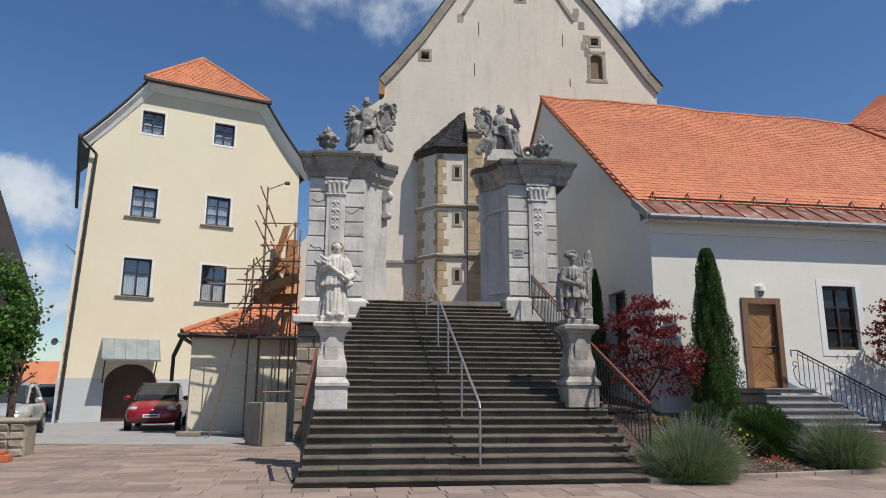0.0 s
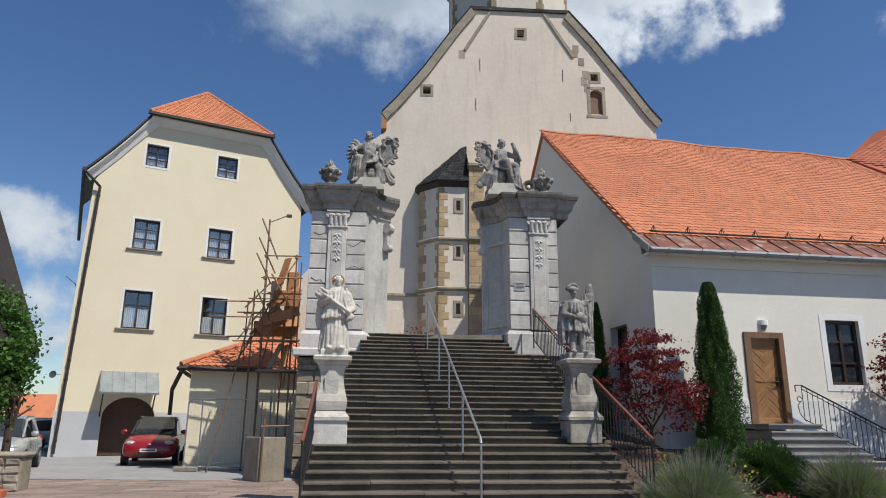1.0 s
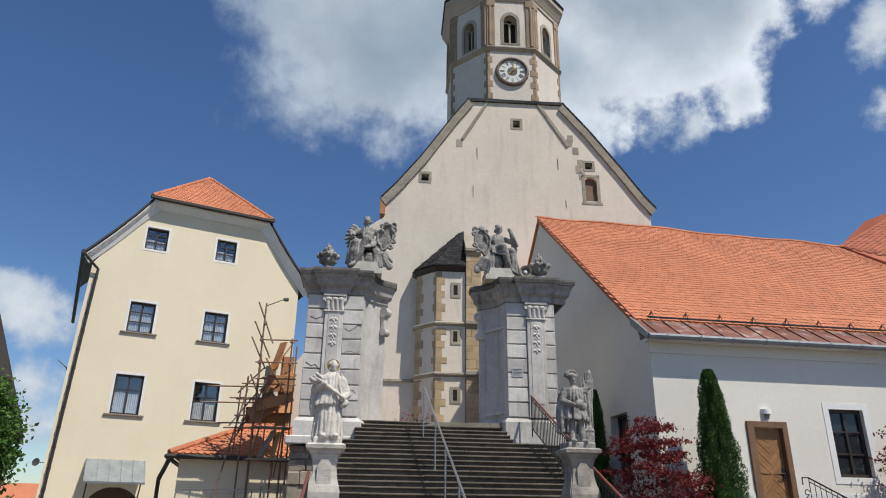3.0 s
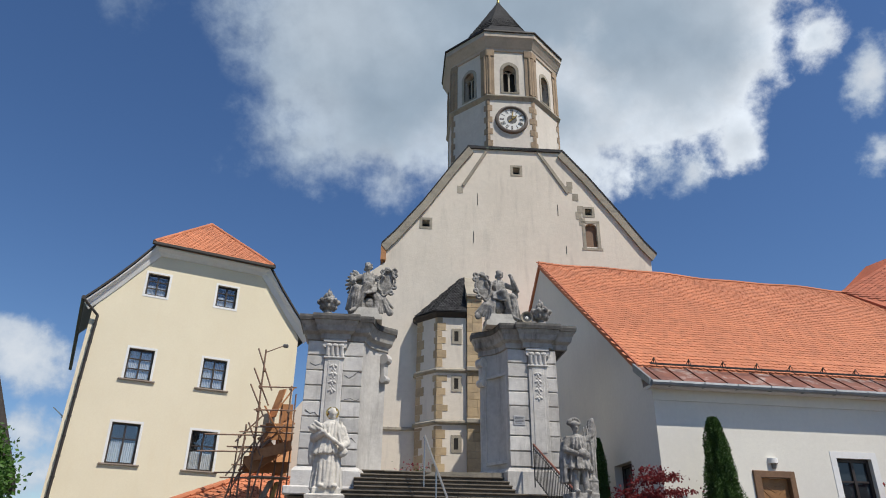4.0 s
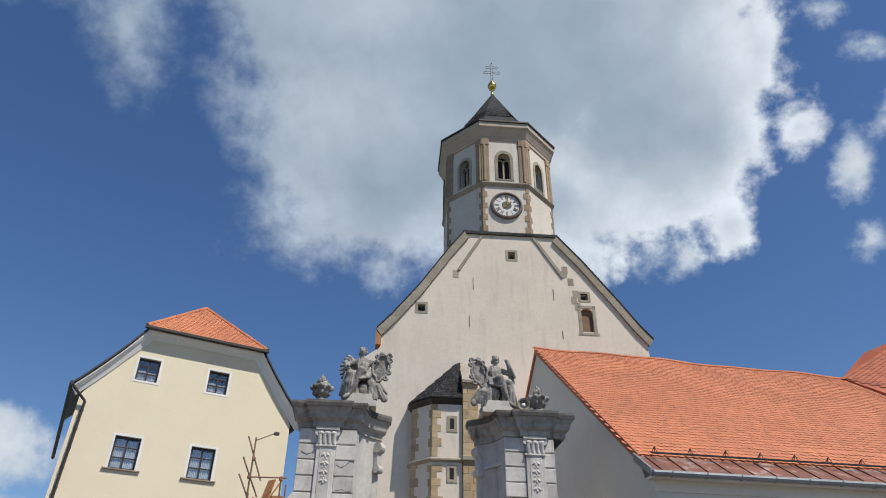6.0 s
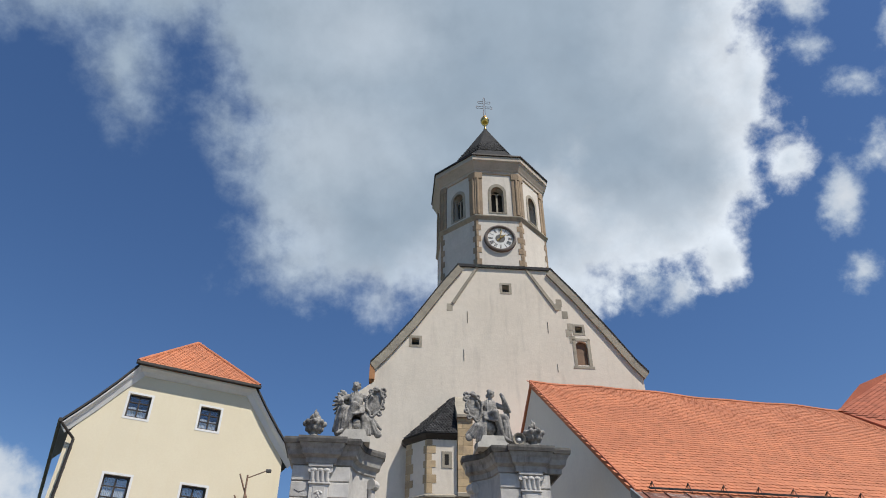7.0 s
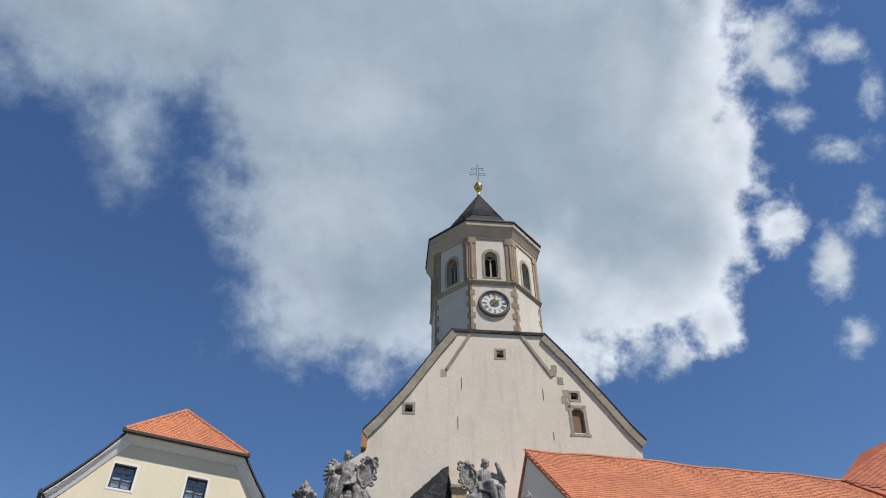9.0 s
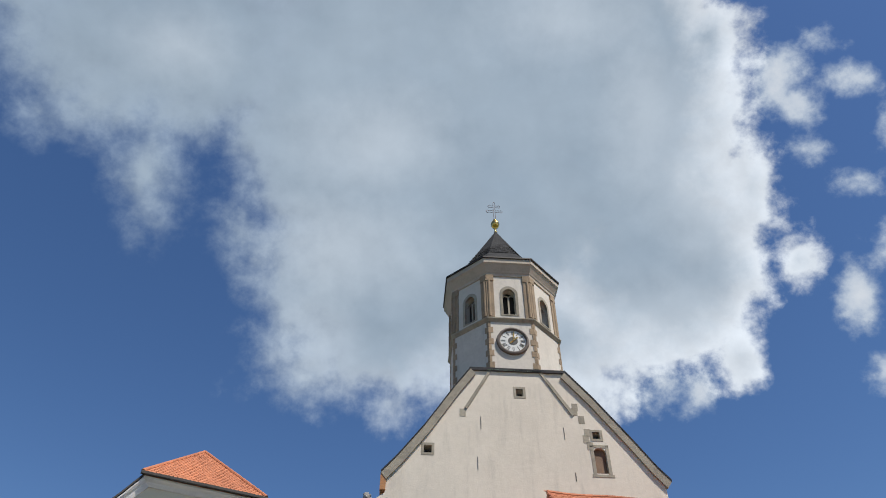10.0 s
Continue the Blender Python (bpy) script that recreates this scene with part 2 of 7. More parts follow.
M = dict(
    church=surface("church_render", (0.74, 0.67, 0.57), (0.66, 0.595, 0.505), 0.9, grain=5, blotch=0.35, bump=0.25, stain=(0.42, 0.38, 0.33), stain_amount=0.35, streak=True),
    tower=surface("tower_render", (0.67, 0.615, 0.545), (0.58, 0.53, 0.47), 0.9, grain=6, blotch=0.5, bump=0.25, stain=(0.40, 0.37, 0.33), stain_amount=0.45, streak=True),
    house=surface("house_render", (0.76, 0.69, 0.525), (0.72, 0.645, 0.485), 0.92, grain=14, blotch=0.4, bump=0.10, stain=(0.70, 0.60, 0.42), stain_amount=0.25, streak=True),
    plinth_grey=surface("grey_plinth_paint", (0.52, 0.54, 0.57), (0.47, 0.49, 0.52), 0.9, grain=12, bump=0.1),
    white=surface("white_paint", (0.78, 0.78, 0.77), (0.70, 0.70, 0.69), 0.85, grain=10, bump=0.06),
    barn=surface("barn_render", (0.74, 0.715, 0.645), (0.68, 0.655, 0.595), 0.92, grain=10, blotch=0.5, bump=0.12, stain=(0.62, 0.61, 0.58), stain_amount=0.25, streak=True),
    stone=surface("grey_gate_stone", (0.62, 0.60, 0.565), (0.47, 0.45, 0.425), 0.9, grain=8, blotch=1.4, bump=0.4, stain=(0.21, 0.20, 0.185), stain_amount=0.65, streak=True, piece=0.17),
    cornice=surface("stained_cornice_stone", (0.43, 0.41, 0.38), (0.26, 0.245, 0.225), 0.92, grain=7, blotch=1.8, bump=0.45, stain=(0.085, 0.08, 0.075), stain_amount=0.85, streak=True),
    # dark mottling is weathering plus crevice shade put into the colour
    statue=surface("weathered_crevice_shade_stone", (0.37, 0.355, 0.33), (0.16, 0.152, 0.142), 0.9, grain=15, blotch=6.0, bump=0.6, stain=(0.07, 0.066, 0.062), stain_amount=0.85),
    statue_pale=surface("pale_statue_stone", (0.60, 0.57, 0.51), (0.47, 0.445, 0.40), 0.9, grain=11, blotch=3.0, bump=0.4, stain=(0.20, 0.19, 0.18), stain_amount=0.6),
    sand=surface("ochre_sandstone", (0.50, 0.38, 0.23), (0.40, 0.30, 0.185), 0.92, grain=8, blotch=1.2, bump=0.4, stain=(0.24, 0.19, 0.14), stain_amount=0.5, piece=0.18),
    sand_grey=surface("grey_sandstone", (0.38, 0.34, 0.27), (0.29, 0.26, 0.21), 0.92, grain=8, blotch=1.2, bump=0.4, stain=(0.17, 0.15, 0.13), stain_amount=0.6, piece=0.15),
    rubble=surface("rubble_stone", (0.36, 0.31, 0.24), (0.24, 0.205, 0.16), 0.95, grain=9, blotch=2.0, bump=0.6, stain=(0.10, 0.10, 0.085), stain_amount=0.6, piece=0.22),
    step=surface("dark_step_stone", (0.132, 0.110, 0.084), (0.078, 0.065, 0.050), 0.88, grain=10, blotch=1.5, bump=0.4, stain=(0.035, 0.032, 0.028), stain_amount=0.6, piece=0.12),
    tile=surface("clay_roof_tile", (0.51, 0.183, 0.086), (0.41, 0.142, 0.068), 0.8, grain=9, blotch=0.45, bump=0.2, stain=(0.36, 0.13, 0.07), stain_amount=0.35, island=True, piece=0.13),
    tile_piece=surface("clay_roof_tile_single", (0.51, 0.183, 0.086), (0.41, 0.142, 0.068), 0.8, grain=9, blotch=0.45, bump=0.2, piece=0.13),
    tile_old=surface("weathered_roof_tile", (0.42, 0.13, 0.07), (0.34, 0.10, 0.055), 0.85, grain=9, blotch=0.6, bump=0.2, island=True, piece=0.2),
    slate=surface("dark_slate", (0.050, 0.050, 0.052), (0.028, 0.028, 0.030), 0.9, grain=9, blotch=1.5, bump=0.3, island=True, piece=0.45, spec=0.15),
    dark_metal=surface("dark_brown_sheet_metal", (0.035, 0.029, 0.026), (0.024, 0.02, 0.018), 0.6, metal=0.0, grain=8, bump=0.05),
    rust=surface("rusting_painted_sheet", (0.22, 0.075, 0.045), (0.13, 0.05, 0.035), 0.65, metal=0.2, grain=5, blotch=1.6, bump=0.15, stain=(0.45, 0.40, 0.37), stain_amount=0.9),
    zinc=surface("zinc_sheet", (0.30, 0.33, 0.34), (0.22, 0.25, 0.26), 0.45, metal=0.7, grain=5, blotch=2, bump=0.08, stain=(0.18, 0.21, 0.20), stain_amount=0.4, streak=True),
    steel=surface("galvanised_steel", (0.42, 0.42, 0.42), (0.33, 0.33, 0.34), 0.38, metal=0.85, grain=20, bump=0.05),
    scaffold=surface("rusty_scaffold_tube", (0.30, 0.19, 0.13), (0.20, 0.12, 0.085), 0.6, metal=0.5, grain=14, blotch=3, bump=0.1, stain=(0.34, 0.31, 0.28), stain_amount=0.6),
    iron=surface("black_wrought_iron", (0.030, 0.030, 0.032), (0.05, 0.047, 0.045), 0.5, metal=0.6, grain=20, bump=0.1),
    red_rail=surface("red_brown_handrail", (0.22, 0.065, 0.04), (0.15, 0.045, 0.03), 0.5, grain=14, bump=0.1),
    wood=surface("oak_door_wood", (0.33, 0.17, 0.065), (0.23, 0.11, 0.04), 0.55, grain=16, blotch=2.5, bump=0.25, piece=0.14),
    wood_dark=surface("brown_door_frame", (0.20, 0.11, 0.055), (0.14, 0.075, 0.04), 0.6, grain=16, blotch=2, bump=0.25),
    plank=surface("scaffold_board", (0.46, 0.22, 0.09), (0.36, 0.16, 0.065), 0.75, grain=12, blotch=2, bump=0.2),
    plank_grey=surface("grey_board", (0.30, 0.26, 0.20), (0.22, 0.19, 0.15), 0.8, grain=12, blotch=2, bump=0.2),
    frame_dark=surface("dark_brown_window_frame", (0.030, 0.022, 0.018), (0.045, 0.032, 0.025), 0.5, grain=18, bump=0.08),
    garage=surface("brown_garage_door", (0.09, 0.05, 0.035), (0.06, 0.035, 0.025), 0.7, grain=14, bump=0.15),
    glass=glassy("window_glass"),
    curtain=surface("net_curtain", (0.62, 0.63, 0.64), (0.50, 0.51, 0.53), 0.9, grain=30, blotch=6, bump=0.1),
    # near-black for boards that paint in the shade inside windows and openings
    dark=surface("unlit_depth_black", (0.012, 0.011, 0.010), (0.02, 0.018, 0.016), 0.9, bump=0.0),
    asphalt=surface("asphalt", (0.30, 0.30, 0.30), (0.25, 0.25, 0.25), 0.95, grain=25, blotch=0.6, bump=0.3, stain=(0.12, 0.12, 0.12), stain_amount=0.4),
    paver=surface("porphyry_paving", (0.27, 0.20, 0.165), (0.21, 0.165, 0.145), 0.85, grain=9, blotch=0.8, bump=0.25, stain=(0.12, 0.095, 0.08), stain_amount=0.4, island=True, piece=0.22),
    paver_piece=surface("porphyry_slab", (0.27, 0.20, 0.165), (0.21, 0.165, 0.145), 0.85, grain=9, blotch=0.8, bump=0.25, stain=(0.12, 0.095, 0.08), stain_amount=0.4, piece=0.22),
    soil=surface("bark_mulch_soil", (0.10, 0.065, 0.05), (0.06, 0.04, 0.032), 0.95, grain=18, blotch=3, bump=0.6),
    grass=surface("meadow_ground", (0.075, 0.10, 0.035), (0.055, 0.075, 0.025), 0.95, grain=6, blotch=0.3, bump=0.3),
    concrete=surface("stained_concrete", (0.31, 0.275, 0.22), (0.21, 0.19, 0.15), 0.92, grain=8, blotch=1.8, bump=0.35, stain=(0.10, 0.09, 0.08), stain_amount=0.7, streak=True),
    granite=surface("grey_granite_step", (0.27, 0.265, 0.25), (0.20, 0.195, 0.185), 0.75, grain=30, blotch=2, bump=0.1),
    gold=surface("gilded_metal", (0.80, 0.52, 0.16), (0.70, 0.43, 0.12), 0.25, metal=1.0, grain=20, bump=0.0),
    clock_face=surface("clock_face", (0.72, 0.72, 0.70), (0.66, 0.66, 0.64), 0.7, grain=10, bump=0.05),
    black=surface("black_paint", (0.015, 0.015, 0.016), (0.02, 0.02, 0.02), 0.6, bump=0.0),
    copper=surface("patinated_copper", (0.22, 0.33, 0.26), (0.16, 0.25, 0.20), 0.7, metal=0.3, bump=0.05),
)

# ---- mesh helpers ----


def part(name, bm, material, parent=None, label="", smooth=False, fix=True):
    """One mesh object from a bmesh, under a thing or a part."""
    if fix:
        bmesh.ops.recalc_face_normals(bm, faces=bm.faces)
    me = bpy.data.meshes.new(name)
    bm.to_mesh(me)
    bm.free()
    if material:
        me.materials.append(material)
    if smooth:
        me.polygons.foreach_set("use_smooth", [True] * len(me.polygons))
    ob = new(name, me)
    if parent is not None:
        ob.parent = parent
    if label:
        ob["label"] = label
    return ob


def thing(name, m, label, category, group="", kind=""):
    ob = new(name)
    ob.empty_display_size = 0.2
    ob.matrix_world = m
    return tagged(ob, label, category, group, kind)


def box(bm, x0, x1, y0, y1, z0, z1, bevel=0.0):
    r = bmesh.ops.create_cube(bm, size=1.0)
    m = Matrix.Translation(((x0 + x1) / 2, (y0 + y1) / 2, (z0 + z1) / 2)) @ Matrix.Diagonal((abs(x1 - x0), abs(y1 - y0), abs(z1 - z0), 1))
    bmesh.ops.transform(bm, matrix=m, verts=r["verts"])
    if bevel:
        edges = {e for v in r["verts"] for e in v.link_edges}
        bmesh.ops.bevel(bm, geom=list(edges), offset=bevel, segments=1, affect="EDGES")
    return bm


def cube(x0, x1, y0, y1, z0, z1, bevel=0.0):
    return box(bmesh.new(), x0, x1, y0, y1, z0, z1, bevel)


def prism(bm, outline, d0, d1, axis="y"):
    """A polygon drawn in two axes, pushed along the third. axis y: (x, z); z: (x, y); x: (y, z)."""
    def at(p, d):
        return {"y": (p[0], d, p[1]), "z": (p[0], p[1], d), "x": (d, p[0], p[1])}[axis]
    a = [bm.verts.new(at(p, d0)) for p in outline]
    b = [bm.verts.new(at(p, d1)) for p in outline]
    bm.faces.new(a)
    bm.faces.new(b[::-1])
    for i in range(len(a)):
        j = (i + 1) % len(a)
        bm.faces.new((a[i], b[i], b[j], a[j]))
    return bm


def tube(bm, p, q, r, seg=8, r2=None):
    p, q = Vector(p), Vector(q)
    d = q - p
    ret = bmesh.ops.create_cone(bm, cap_ends=True, segments=seg, radius1=r, radius2=r if r2 is None else r2, depth=d.length)
    bmesh.ops.transform(bm, matrix=Matrix.Translation((p + q) / 2) @ d.to_track_quat("Z", "Y").to_matrix().to_4x4(), verts=ret["verts"])
    return bm


def lathe(bm, profile, seg=16, at=(0, 0, 0), sides=None):
    """Turn a profile of (radius, height) round the z axis."""
    n = sides or seg
    rings = []
    for r, z in profile:
        rings.append([bm.verts.new((at[0] + r * math.cos(2 * math.pi * (i + 0.5) / n), at[1] + r * math.sin(2 * math.pi * (i + 0.5) / n), at[2] + z)) for i in range(n)])
    for a, b in zip(rings, rings[1:]):
        for i in range(n):
            j = (i + 1) % n
            bm.faces.new((a[i], a[j], b[j], b[i]))
    bm.faces.new(rings[0][::-1])
    bm.faces.new(rings[-1])
    return bm


def sweep(bm, path, outline, closed=False):
    """Carry an outline of (outward, up) along a level path of (x, y) with mitred corners; outward is to the right of travel."""
    n = len(path)
    rings = []
    for i, p in enumerate(path):
        p = Vector(p)
        a = Vector(path[i - 1]) if i > 0 or closed else None
        b = Vector(path[(i + 1) % n]) if i < n - 1 or closed else None
        d0 = (p - a).normalized() if a is not None else (b - p).normalized()
        d1 = (b - p).normalized() if b is not None else d0
        n0, n1 = Vector((d0.y, -d0.x)), Vector((d1.y, -d1.x))
        m = (n0 + n1)
        m = m / max(0.25, m.dot(n0))
        rings.append([bm.verts.new((p.x + m.x * o, p.y + m.y * o, z)) for o, z in outline])
    k = len(outline)
    for i in range(n if closed else n - 1):
        a, b = rings[i], rings[(i + 1) % n]
        for j in range(k):
            bm.faces.new((a[j], a[(j + 1) % k], b[(j + 1) % k], b[j]))
    if not closed:
        bm.faces.new(rings[0])
        bm.faces.new(rings[-1][::-1])
    return bm


def wall_with_holes(outline, holes, d0, d1):
    """A slab in x and z with openings cut right through, from depth d0 to d1."""
    from mathutils.geometry import delaunay_2d_cdt
    pts, edges = [], []
    for loop in [outline, *holes]:
        k = len(pts)
        pts += [Vector(p) for p in loop]
        edges += [(k + i, k + (i + 1) % len(loop)) for i in range(len(loop))]
    vs, _, fs, _, _, _ = delaunay_2d_cdt(pts, edges, [], 1, 1e-5)

    def inside(p, loop):
        c = False
        for i in range(len(loop)):
            (x0, y0), (x1, y1) = loop[i - 1], loop[i]
            if (y0 > p.y) != (y1 > p.y) and p.x < (x1 - x0) * (p.y - y0) / (y1 - y0) + x0:
                c = not c
        return c
    bm = bmesh.new()
    front = [bm.verts.new((v.x, d0, v.y)) for v in vs]
    for f in fs:
        c = sum((vs[i] for i in f), Vector((0, 0))) / len(f)
        if inside(c, outline) and not any(inside(c, h) for h in holes):
            bm.faces.new([front[i] for i in f])
    bmesh.ops.recalc_face_normals(bm, faces=bm.faces)
    r = bmesh.ops.extrude_face_region(bm, geom=list(bm.faces))
    bmesh.ops.translate(bm, vec=(0, d1 - d0, 0), verts=[e for e in r["geom"] if isinstance(e, bmesh.types.BMVert)])
    for v in [v for v in bm.verts if not v.link_faces]:
        bm.verts.remove(v)
    return bm


def rect(x0, x1, z0, z1):
    return [(x0, z0), (x1, z0), (x1, z1), (x0, z1)]


def arch(x0, x1, z0, z1, spring, seg=10, point=0.0):
    """An opening with an arched head from the springing height to z1."""
    c, r, h = (x0 + x1) / 2, (x1 - x0) / 2, z1 - spring
    out = [(x0, z0), (x1, z0)]
    for i in range(seg + 1):
        a = math.pi * i / seg
        lift = math.sin(a) + point * (1 - abs(math.cos(a))) * 0.4
        out.append((c + r * math.cos(a), spring + h * lift / (1 + point * 0.4)))
    return out
M.update(
    clock_ring=surface("clock_ring_stone", (0.16, 0.13, 0.11), (0.11, 0.09, 0.08), 0.7, grain=12, bump=0.1),
    black_soft=surface("worn_black", (0.06, 0.06, 0.06), (0.09, 0.09, 0.09), 0.7, bump=0.0),
    cross_metal=surface("red_brown_cross_iron", (0.20, 0.12, 0.10), (0.16, 0.09, 0.08), 0.6, metal=0.3, bump=0.0),
    plaque=surface("grey_plaque", (0.42, 0.42, 0.43), (0.36, 0.36, 0.37), 0.5, bump=0.02),
    tower_cornice=surface("cornice_render", (0.50, 0.43, 0.36), (0.41, 0.35, 0.29), 0.9, grain=8, bump=0.15, stain=(0.33, 0.28, 0.23), stain_amount=0.5),
    plinth_white=surface("white_plinth", (0.68, 0.69, 0.69), (0.60, 0.61, 0.62), 0.9, grain=10, bump=0.1, stain=(0.5, 0.5, 0.5), stain_amount=0.4, streak=True),
)
M.update(
    board_yellow=surface("fresh_yellow_board", (0.55, 0.38, 0.14), (0.45, 0.30, 0.11), 0.7, grain=12, bump=0.15),
    car_red=surface("red_car_paint", (0.26, 0.008, 0.015), (0.23, 0.007, 0.013), 0.22, grain=30, bump=0.0, spec=0.7),
    car_silver=surface("silver_car_paint", (0.50, 0.52, 0.54), (0.46, 0.48, 0.50), 0.25, metal=0.5, grain=30, bump=0.0),
    car_white=surface("white_car_paint", (0.75, 0.75, 0.75), (0.70, 0.70, 0.70), 0.25, grain=30, bump=0.0),
    lamp_glass=surface("headlight_glass", (0.55, 0.57, 0.58), (0.40, 0.42, 0.43), 0.15, metal=0.3, grain=30, bump=0.0),
    tail_red=surface("red_tail_glass", (0.35, 0.02, 0.02), (0.28, 0.015, 0.015), 0.2, grain=30, bump=0.0),
    dark_wood=surface("dark_stained_boards", (0.035, 0.028, 0.024), (0.022, 0.018, 0.016), 0.75, grain=10, bump=0.3),
    brick=surface("orange_edging_brick", (0.48, 0.13, 0.055), (0.38, 0.10, 0.045), 0.85, grain=14, bump=0.3, piece=0.15),
    bark=surface("dark_bark", (0.07, 0.045, 0.035), (0.045, 0.03, 0.024), 0.9, grain=20, bump=0.5),
    chips=surface("bark_chips", (0.20, 0.13, 0.10), (0.13, 0.085, 0.065), 0.9, grain=20, bump=0.2, island=True, piece=0.4),
    leaf_green=leafy("green_leaf", (0.045, 0.12, 0.02), (0.09, 0.19, 0.035)),
    leaf_red=leafy("maple_red_leaf", (0.085, 0.011, 0.014), (0.25, 0.034, 0.034), 0.38),
    cypress=leafy("cypress_scale_leaf", (0.030, 0.072, 0.016), (0.075, 0.145, 0.032), 0.2),
    pine=leafy("pine_needle", (0.035, 0.075, 0.020), (0.08, 0.15, 0.036), 0.2),
    lavender=leafy("lavender_leaf", (0.10, 0.17, 0.042), (0.20, 0.28, 0.095), 0.3),
    lavender_tip=leafy("lavender_spike", (0.20, 0.19, 0.18), (0.28, 0.25, 0.27), 0.2),
    petal_orange=leafy("orange_petal", (0.60, 0.18, 0.02), (0.70, 0.26, 0.03)),
    petal_yellow=leafy("yellow_petal", (0.55, 0.42, 0.06), (0.62, 0.50, 0.10)),
    petal_pink=leafy("pink_petal", (0.45, 0.08, 0.10), (0.55, 0.14, 0.16)),
    petal_red=leafy("red_petal", (0.45, 0.02, 0.04), (0.60, 0.06, 0.08)),
)
M["pedestal_dark"] = surface("stained_pedestal_stone", (0.40, 0.365, 0.315), (0.19, 0.178, 0.16), 0.9, grain=9, blotch=2.2, bump=0.5, stain=(0.10, 0.095, 0.09), stain_amount=0.75, streak=True)
M["corona"] = surface("blackened_cornice_edge", (0.16, 0.152, 0.14), (0.085, 0.08, 0.075), 0.92, grain=8, blotch=2.4, bump=0.5, stain=(0.03, 0.029, 0.027), stain_amount=0.8, streak=True)
M["gutter_grey"] = surface("dull_grey_gutter", (0.26, 0.28, 0.30), (0.20, 0.22, 0.235), 0.6, grain=8, blotch=2, bump=0.05)
M["sand_tower"] = surface("tower_sandstone", (0.36, 0.265, 0.175), (0.26, 0.195, 0.135), 0.92, grain=8, blotch=1.0, bump=0.4, stain=(0.15, 0.12, 0.095), stain_amount=0.7, streak=True, piece=0.15)


def tile_field(name, origin, across, up, inside, material, parent, w=0.19, gap=0.21, lift=0.014, b0=0.0, b1=10.0, a0=0.0, a1=10.0, seed=3, tail=0.06):
    """Rounded flat tiles in staggered rows over a slope, all in one mesh."""
    rng = random.Random(seed)
    o, u, v = Vector(origin), Vector(across).normalized(), Vector(up).normalized()
    nrm = u.cross(v).normalized()
    if nrm.z < 0:
        nrm = -nrm
    verts, faces = [], []
    row, b = 0, b0
    while b < b1:
        a = a0 - (w / 2 if row % 2 else 0)
        while a < a1:
            if inside(a + w / 2, b + gap / 2):
                k = len(verts)
                j = rng.uniform(-0.006, 0.006)
                h = lift + rng.uniform(0, 0.008)
                g = w - 0.008
                top = [(0, gap * 1.25, 0.002), (g, gap * 1.25, 0.002), (g, tail, h), (g * 0.78, tail * 0.3, h), (g / 2, 0, h), (g * 0.22, tail * 0.3, h), (0, tail, h)]
                for p, q, r in top:
                    verts.append(o + u * (a + p) + v * (b + q + j) + nrm * r)
                for p, q, r in top[2:]:
                    verts.append(o + u * (a + p) + v * (b + q + j) + nrm * (r - 0.016))
                faces.append(tuple(range(k, k + 7)))
                for i in range(4):
                    faces.append((k + 2 + i, k + 7 + i, k + 8 + i, k + 3 + i))
            a += w
        b += gap
        row += 1
    me = bpy.data.meshes.new(name)
    me.from_pydata([tuple(p) for p in verts], [], faces)
    me.materials.append(material)
    ob = new(name, me)
    ob.parent = parent
    ob["kind"] = "stuff"
    return ob


